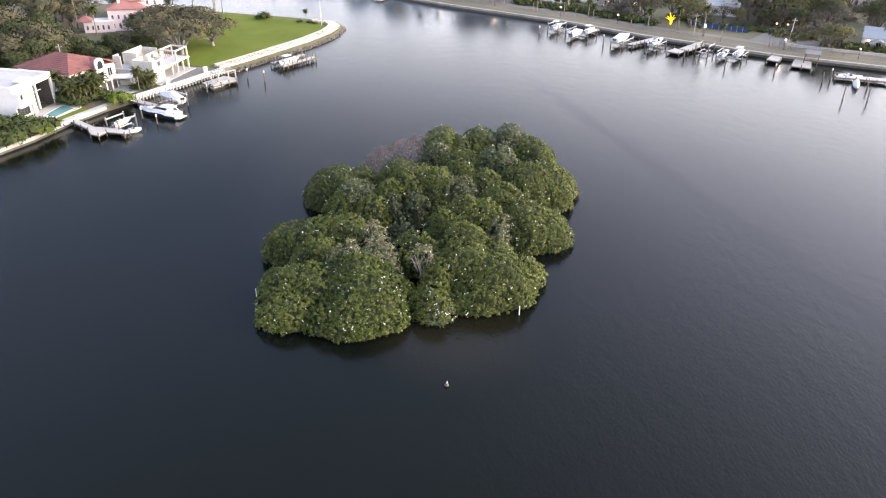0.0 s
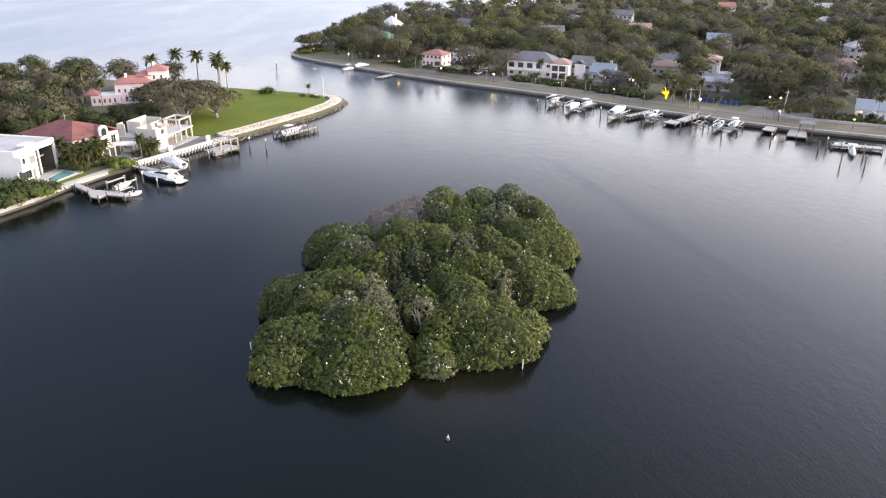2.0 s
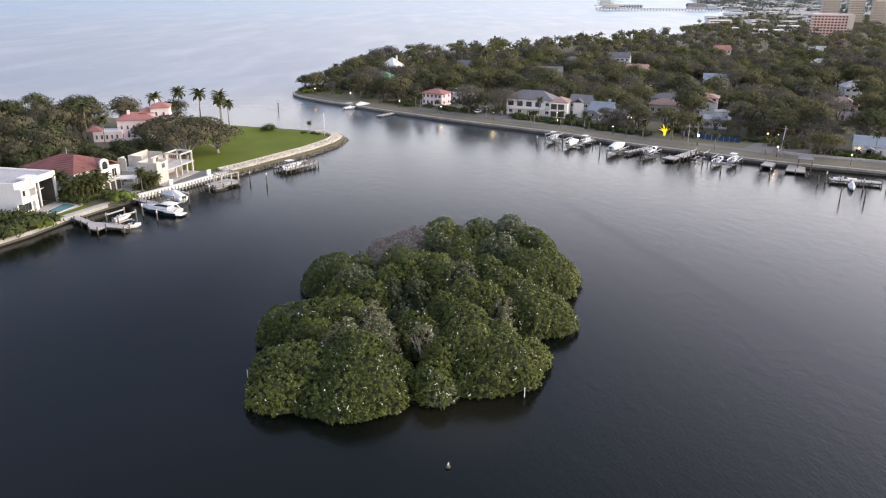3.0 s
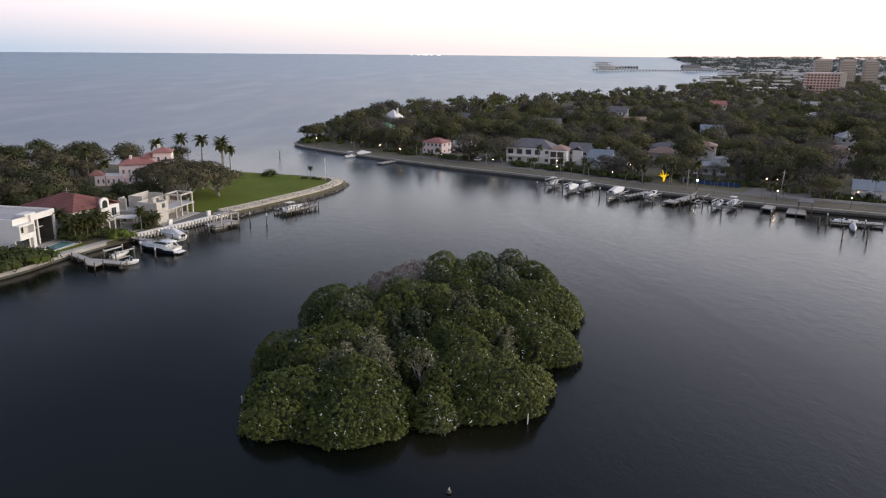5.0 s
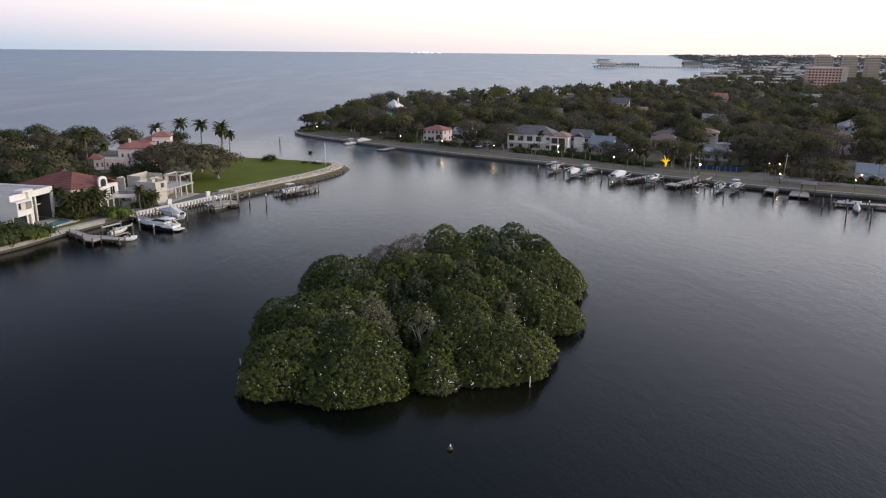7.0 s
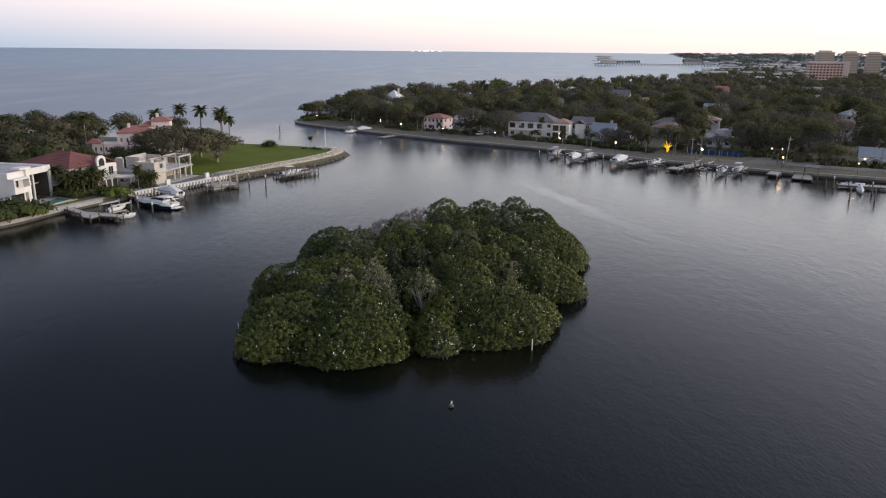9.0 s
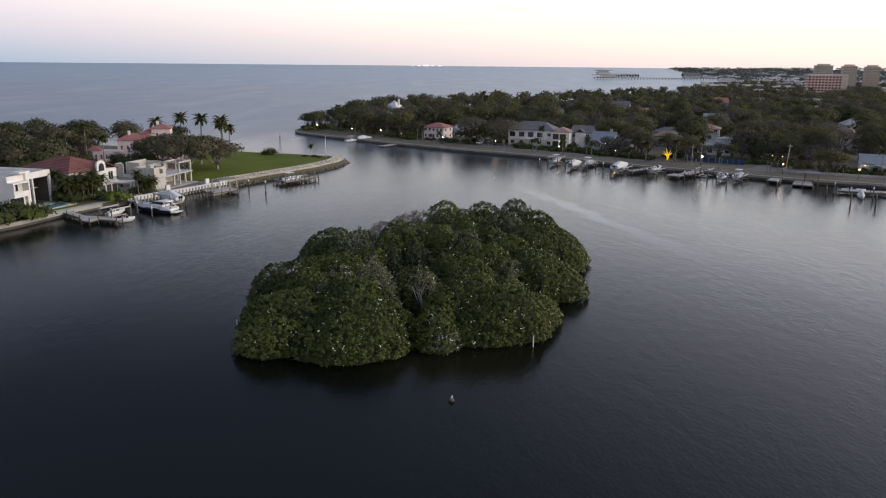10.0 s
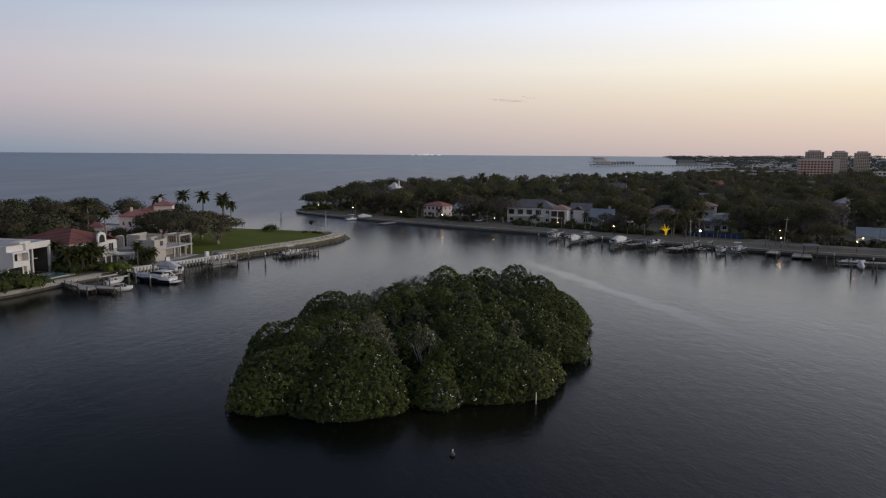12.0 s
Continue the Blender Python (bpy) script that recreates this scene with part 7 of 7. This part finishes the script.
for x, y, s, z in ((-99.6, 189.0, 1.25, 1.3), (-97.6, 186.4, 1.0, 1.3), (-96.6, 190.6, 1.15, 1.3), (-101.2, 191.6, 1.3, 1.3), (-94.6, 192.8, 0.95, 1.3), (-84.2, 200.4, 0.8, 1.3)):
    plant(CLUMP, x, y, rp.uniform(0, 360), s, z, "", "clumping palms of the point")
n = 0
while n < 46:
    x, y = rp.uniform(-215, -84), rp.uniform(208, 316)
    if y > 306 + (-x - 90) * 0.08 or x > -104 and y > 268 or x > -100 and y < 238 or x > -112 and 236 > y or not free(x, y, 2.5) or x > -98 and y > 250:
        continue
    # keep the view of the pink mansion mostly open
    if y < 268 and -0.515 < x / y < -0.372 and y > 222:
        continue
    plant(FINE[rp.choice((0, 1, 1, 1, 2, 2, 5, 6))][0], x, y, rp.uniform(0, 360), rp.uniform(0.65, 1.0), 1.3, "", "trees of the point")
    n += 1
# thick garden growth behind the villas
for x, y, k, s in ((-112, 212, 1, 0.62), (-118, 220, 2, 0.6), (-124, 210, 1, 0.7), (-116, 232, 1, 0.6), (-106, 224, 1, 0.5), (-124, 236, 2, 0.62), (-99, 228, 1, 0.5), (-94, 232, 1, 0.48), (-120, 204, 1, 0.6), (-130, 222, 0, 0.7), (-110, 240, 4, 0.5), (-138, 226, 1, 0.85), (-134, 206, 1, 0.8)):
    plant(FINE[k][0], x, y, rp.uniform(0, 360), s, 0.9, "", "trees of the point")
for i in range(44):
    x, y = rp.uniform(-140, -92), rp.uniform(208, 244)
    if free(x, y, -1.5) and x < -92 - (244 - y) * 0.25:
        plant(BUSHES[1], x, y, rp.uniform(0, 360), rp.uniform(1.1, 2.0), 1.1, "", "garden shrubs of the point")

# along the far shore
east_poly = inset(EAST, 19)[3:] + [(330, 900), (146, 770), (75, 700), (3, 615), (-30, 560), (-52, 480), (-66, 425)]
placed = 0
while placed < 205:
    x, y = rp.uniform(-80, 260), rp.uniform(150, 480)
    if x > 40 and y < 215 or not in_poly(x, y, east_poly) or x > 0.635 * y:
        continue
    if not free(x, y, 2.5) or any(math.hypot(x - hx, (y - hy)) < hr + 5 and y < hy for hx, hy, hr in KEEP[:1]):
        continue
    # leave the fronts of the houses open to the water
    if any(abs((x - hx) - (y - hy) * hx / hy) < hr * (0.85 if 60 < hx < 125 and hy < 345 else 0.55) and (-48 if 60 < hx < 125 and hy < 345 else -20) < y - hy < 0 for hx, hy, hr in KEEP):
        continue
    k = rp.choice((0, 0, 1, 2, 3, 3, 5, 5, 6, 6, 4))
    plant(PROTO[k][0], x, y, rp.uniform(0, 360), rp.uniform(0.75, 1.1), 1.3, "", "trees of the far shore")
    placed += 1
for i in range(28):
    k = rp.uniform(3, 16.9)
    j = int(k)
    line = inset(EAST, rp.uniform(8, 19))
    x, y = (line[j][0] + (line[j + 1][0] - line[j][0]) * (k - j), line[j][1] + (line[j + 1][1] - line[j][1]) * (k - j))
    if free(x, y, 0):
        plant(PALMS[rp.choice((0, 0, 0, 1))], x, y, rp.uniform(0, 360), rp.uniform(0.6, 0.9), 1.3, "", "palms of the far shore")
for x, y, s in ((21, 495, 1.5), (24, 488, 1.3), (-66, 440, 0.95), (-61, 438, 0.88), (-72, 420, 0.72), (-69.5, 421, 0.8), (-64, 425, 0.6)):
    plant(PALMS[1], x, y, rp.uniform(0, 360), s, 1.3, "", "palms of the far shore")
for x, y, k, s in ((-78, 405, 1, 0.75), (-73, 400, 0, 0.75), (-72, 411, 5, 0.8), (-66, 418, 1, 0.8), (-60, 408, 5, 0.7), (-55, 425, 2, 0.75), (-58, 445, 2, 0.9), (-48, 452, 1, 1.0), (-50, 400, 0, 0.6), (-22, 392, 0, 0.9), (-12, 385, 2, 0.95), (2, 388, 0, 1.0), (14, 378, 1, 0.8), (-62, 395, 6, 0.6)):
    plant(PROTO[k][0], x, y, rp.uniform(0, 360), s, 1.3, "", "trees of the far shore")
for x, y, s in ((128.5, 249.5, 0.72), (133.5, 252.5, 0.62)):
    plant(PROTO[5][0], x, y, rp.uniform(0, 360), s, 1.3, "", "trees of the far shore")

# the wooded tip of the far shore, thick down to the ground
for x, y, k, s in ((-79, 404, 1, 1.3), (-76, 399, 0, 1.2), (-77, 411, 1, 1.5), (-73, 415, 0, 1.4), (-71, 404, 1, 1.4), (-66, 408, 0, 1.3), (-60, 414, 1, 1.5), (-53, 408, 1, 1.3), (-47, 402, 0, 1.2), (-44, 412, 1, 1.6), (-58, 398, 0, 0.9), (-30, 404, 1, 1.5), (-20, 398, 1, 1.4), (-24, 410, 0, 1.4), (-14, 380, 1, 1.2), (-50, 420, 1, 1.7)):
    plant(BUSHES[k], x, y, rp.uniform(0, 360), s, 1.2, "", "garden shrubs of the far shore")
for x, y, k, s in ((-75, 407, 5, 0.62), (-69, 410, 1, 0.68), (-46, 430, 5, 0.95), (-52, 428, 1, 0.85), (-43, 446, 2, 0.95), (-24, 432, 5, 1.0), (-16, 424, 1, 1.0), (-8, 440, 5, 1.0), (4, 432, 2, 1.0), (10, 412, 5, 1.05), (20, 400, 1, 1.0), (-22, 385, 3, 0.8), (-16, 374, 6, 0.7)):
    plant(PROTO[k][0], x, y, rp.uniform(0, 360), s, 1.1, "", "trees of the far shore")

# half-bare trees and thickets round the sculpture and the screened plot
for x, y, k, s in ((80, 296, 6, 0.7), (88, 297, 0, 0.72), (93, 296, 5, 0.62), (98, 297, 6, 0.72), (78, 304, 3, 0.8), (101, 291, 6, 0.52), (106, 290, 3, 0.55), (110.5, 288, 5, 0.5), (115, 289, 6, 0.6), (119, 284, 1, 0.6), (124, 280, 6, 0.7),
                   (129, 277, 2, 0.62), (134, 274, 3, 0.66), (126, 290, 1, 0.8), (133, 288, 0, 0.75), (139, 268, 6, 0.6), (72, 311, 6, 0.55), (68, 318, 3, 0.5), (123, 268, 6, 0.42), (141, 280, 2, 0.8)):
    plant(PROTO[k][0], x, y, rq.uniform(0, 360), s, 1.2, "", "trees of the far shore")
for i in range(34):
    x = rq.uniform(88, 128)
    y = rq.uniform(1.5, 7.0) + (292 - (x - 90) * 0.75 if x < 110 else 277 - (x - 110) * 0.5)
    plant(BUSHES[1], x, y, rq.uniform(0, 360), rq.uniform(0.6, 1.3), 1.2, "", "garden shrubs of the far shore")

# gardens and hedges behind the shore road
for i in range(150):
    k = rp.uniform(4, 16.9)
    j = int(k)
    line = inset(EAST, rp.uniform(15.8, 21))
    x, y = (line[j][0] + (line[j + 1][0] - line[j][0]) * (k - j), line[j][1] + (line[j + 1][1] - line[j][1]) * (k - j))
    if free(x, y, -4) and not 78 < x < 111 and not 8 < x < 30 and not (106 < x < 136 and y > 250):
        plant(BUSHES[1], x, y, rp.uniform(0, 360), rp.uniform(0.6, 1.5), 1.2, "", "garden shrubs of the far shore")
for i in range(16):
    k = rp.uniform(5, 16.9)
    j = int(k)
    line = inset(EAST, rp.uniform(7, 10))
    x, y = (line[j][0] + (line[j + 1][0] - line[j][0]) * (k - j), line[j][1] + (line[j + 1][1] - line[j][1]) * (k - j))
    plant(PALMS[0], x, y, rp.uniform(0, 360), rp.uniform(0.45, 0.7), 1.3, "", "palms of the far shore")
for x, y, s in ((-95.8, 186, 1.25), (-94.4, 188.6, 1.1), (-82.5, 199.0, 0.9)):
    plant(CLUMP, x, y, rp.uniform(0, 360), s, 1.3, "", "clumping palms of the point")


def far_woods():
    """Woods that stretch away behind the first rows of trees."""
    out_q = {k: [] for k in ("t_dark", "t_olive", "t_brown", "t_fresh")}
    r = random.Random(5)
    n = 0
    while n < 1650:
        y = 150 + 1600 * r.random() ** 1.25
        x = r.uniform(-90, 0.635 * y + 20)
        if y < 470 and x < 265 and (x < 0.68 * y) and y > 215 and x > -85:
            if r.random() < 0.72:
                continue
        poly = east_poly if y < 500 else EAST[::-1] + COAST[1:] + [(2600, 1740), (2600, 135)]
        if not in_poly(x, y, poly) or not free(x, y, 4):
            continue
        if any(abs((x - hx) - (y - hy) * hx / hy) < hr * (0.85 if 60 < hx < 125 and hy < 345 else 0.55) and (-48 if 60 < hx < 125 and hy < 345 else -20) < y - hy < 0 for hx, hy, hr in KEEP):
            continue
        n += 1
        if y > 1000 and r.random() < 0.4:
            continue
        R, h = r.uniform(5.0, 9.5), r.uniform(7.5, 13.5) * (1 if y < 1000 else 0.62)
        kind = r.choice(("t_dark", "t_dark", "t_olive", "t_olive", "t_olive", "t_brown", "t_brown", "t_brown", "t_brown", "t_fresh"))
        near = y < 620
        lobes = []
        for i in range(5 if near else 3):
            a, d = i * 2.4, R * math.sqrt(i / 5) * 0.72
            lr = R * r.uniform(0.46, 0.62)
            lobes.append(((x + d * math.cos(a), y + d * math.sin(a), 1.3 + h - lr * 0.8 - 0.2 * d), (lr, lr, lr * 0.78)))
        if near:
            lobes.append(((x + R * 0.5, y - R * 0.4, 2.6), (R * 0.55, R * 0.5, 2.4)))
        out_q[kind].append(crown_quads(lobes, 0.95 if near else 1.8, 0.76 if near else 0.28, 0.75, 2, 0.42))
    # undergrowth below the first rows of trees
    for i in range(420):
        x, y = r.uniform(-78, 250), r.uniform(190, 470)
        if in_poly(x, y, east_poly) and free(x, y, 1.0) and not any(abs((x - hx) - (y - hy) * hx / hy) < hr * 0.8 and -45 < y - hy < 0 for hx, hy, hr in KEEP[5:17]):
            R = r.uniform(2.2, 4.2)
            out_q[r.choice(("t_dark", "t_olive", "t_brown", "t_brown"))].append(crown_quads([((x, y, 2.2), (R, R, R * 0.7)), ((x + R, y + 1, 2.0), (R * 0.7, R * 0.8, R * 0.6))], 0.6, 1.2, 0.7, 2, 0.6))
    for kind, qs in out_q.items():
        structure("woodland", quads_mesh("woodland", np.concatenate([q for q, nn in qs]), M[kind], np.concatenate([nn for q, nn in qs]), 0.92), None, {"t_dark": "dark evergreen woods behind the houses", "t_olive": "olive-green woods behind the houses", "t_brown": "brownish winter woods behind the houses", "t_fresh": "fresher green trees scattered in the woods"}[kind], "woods", "stuff")


far_woods()

# two thin streaks of cloud low in the sky
cm = bpy.data.materials.new("thin_cloud")
cm.use_nodes = True
cn, cl = cm.node_tree.nodes, cm.node_tree.links
mix_ = cn.new("ShaderNodeMixShader")
mix_.inputs[0].default_value = 0.05
cl.new(cn.new("ShaderNodeBsdfTransparent").outputs[0], mix_.inputs[1])
cl.new(cn["Principled BSDF"].outputs[0], mix_.inputs[2])
cn["Principled BSDF"].inputs["Base Color"].default_value = (0.8, 0.78, 0.8, 1)
cn["Principled BSDF"].inputs["Roughness"].default_value = 1.0
cl.new(mix_.outputs[0], cn["Material Output"].inputs[0])
for cx, cz, w in ((375, 370, 130), (500, 388, 60), (2660, 330, 160)):
    cs = Shape()
    cy = math.sqrt(4700 ** 2 - cx * cx)
    for k in range(5):
        cs.ball((cx + (k - 2) * w * 0.34, cy + k * 30, cz + 4 * math.sin(k * 1.9)), w * (0.55 - 0.09 * abs(k - 2)), 0.05 + 0.012 * (k % 3), 32, 14)
    structure("backdrop_cloud", cs, cm, "thin grey streak of cloud low in the sky", "cloud", "structure", True)


def far_treeline():
    """Low wooded skyline of the distant coast."""
    r = random.Random(9)
    lobes = []
    for i in range(620):
        y = 1750 + 2900 * r.random() ** 0.6
        x0 = np.interp(y, [1740, 2100, 2500, 3200, 3900, 4600], [700, 770, 870, 1020, 1200, 1340])
        x = x0 + r.random() ** 1.2 * (0.66 * y - x0) if 0.66 * y > x0 else x0
        lr = r.uniform(10, 22)
        lobes.append(((x, y, 1.3 + far_lift(x, y) + 1), (lr * 1.8, lr, r.uniform(1.5, 4) * (1.3 if y > 3200 else 0.8))))
    qs = []
    for c, rad in lobes:
        P, N = lobe_points(c, rad, 24, 0.0)
        qs.append(sprigs(P, N, 6.0, 2, 0.6, 0.4, 0.4))
    return np.concatenate(qs)


structure("distant_woods", quads_mesh("distant_woods", far_treeline(), M["t_haze"]), None, "low wooded skyline of the distant coast, paled for haze", "woods", "stuff")
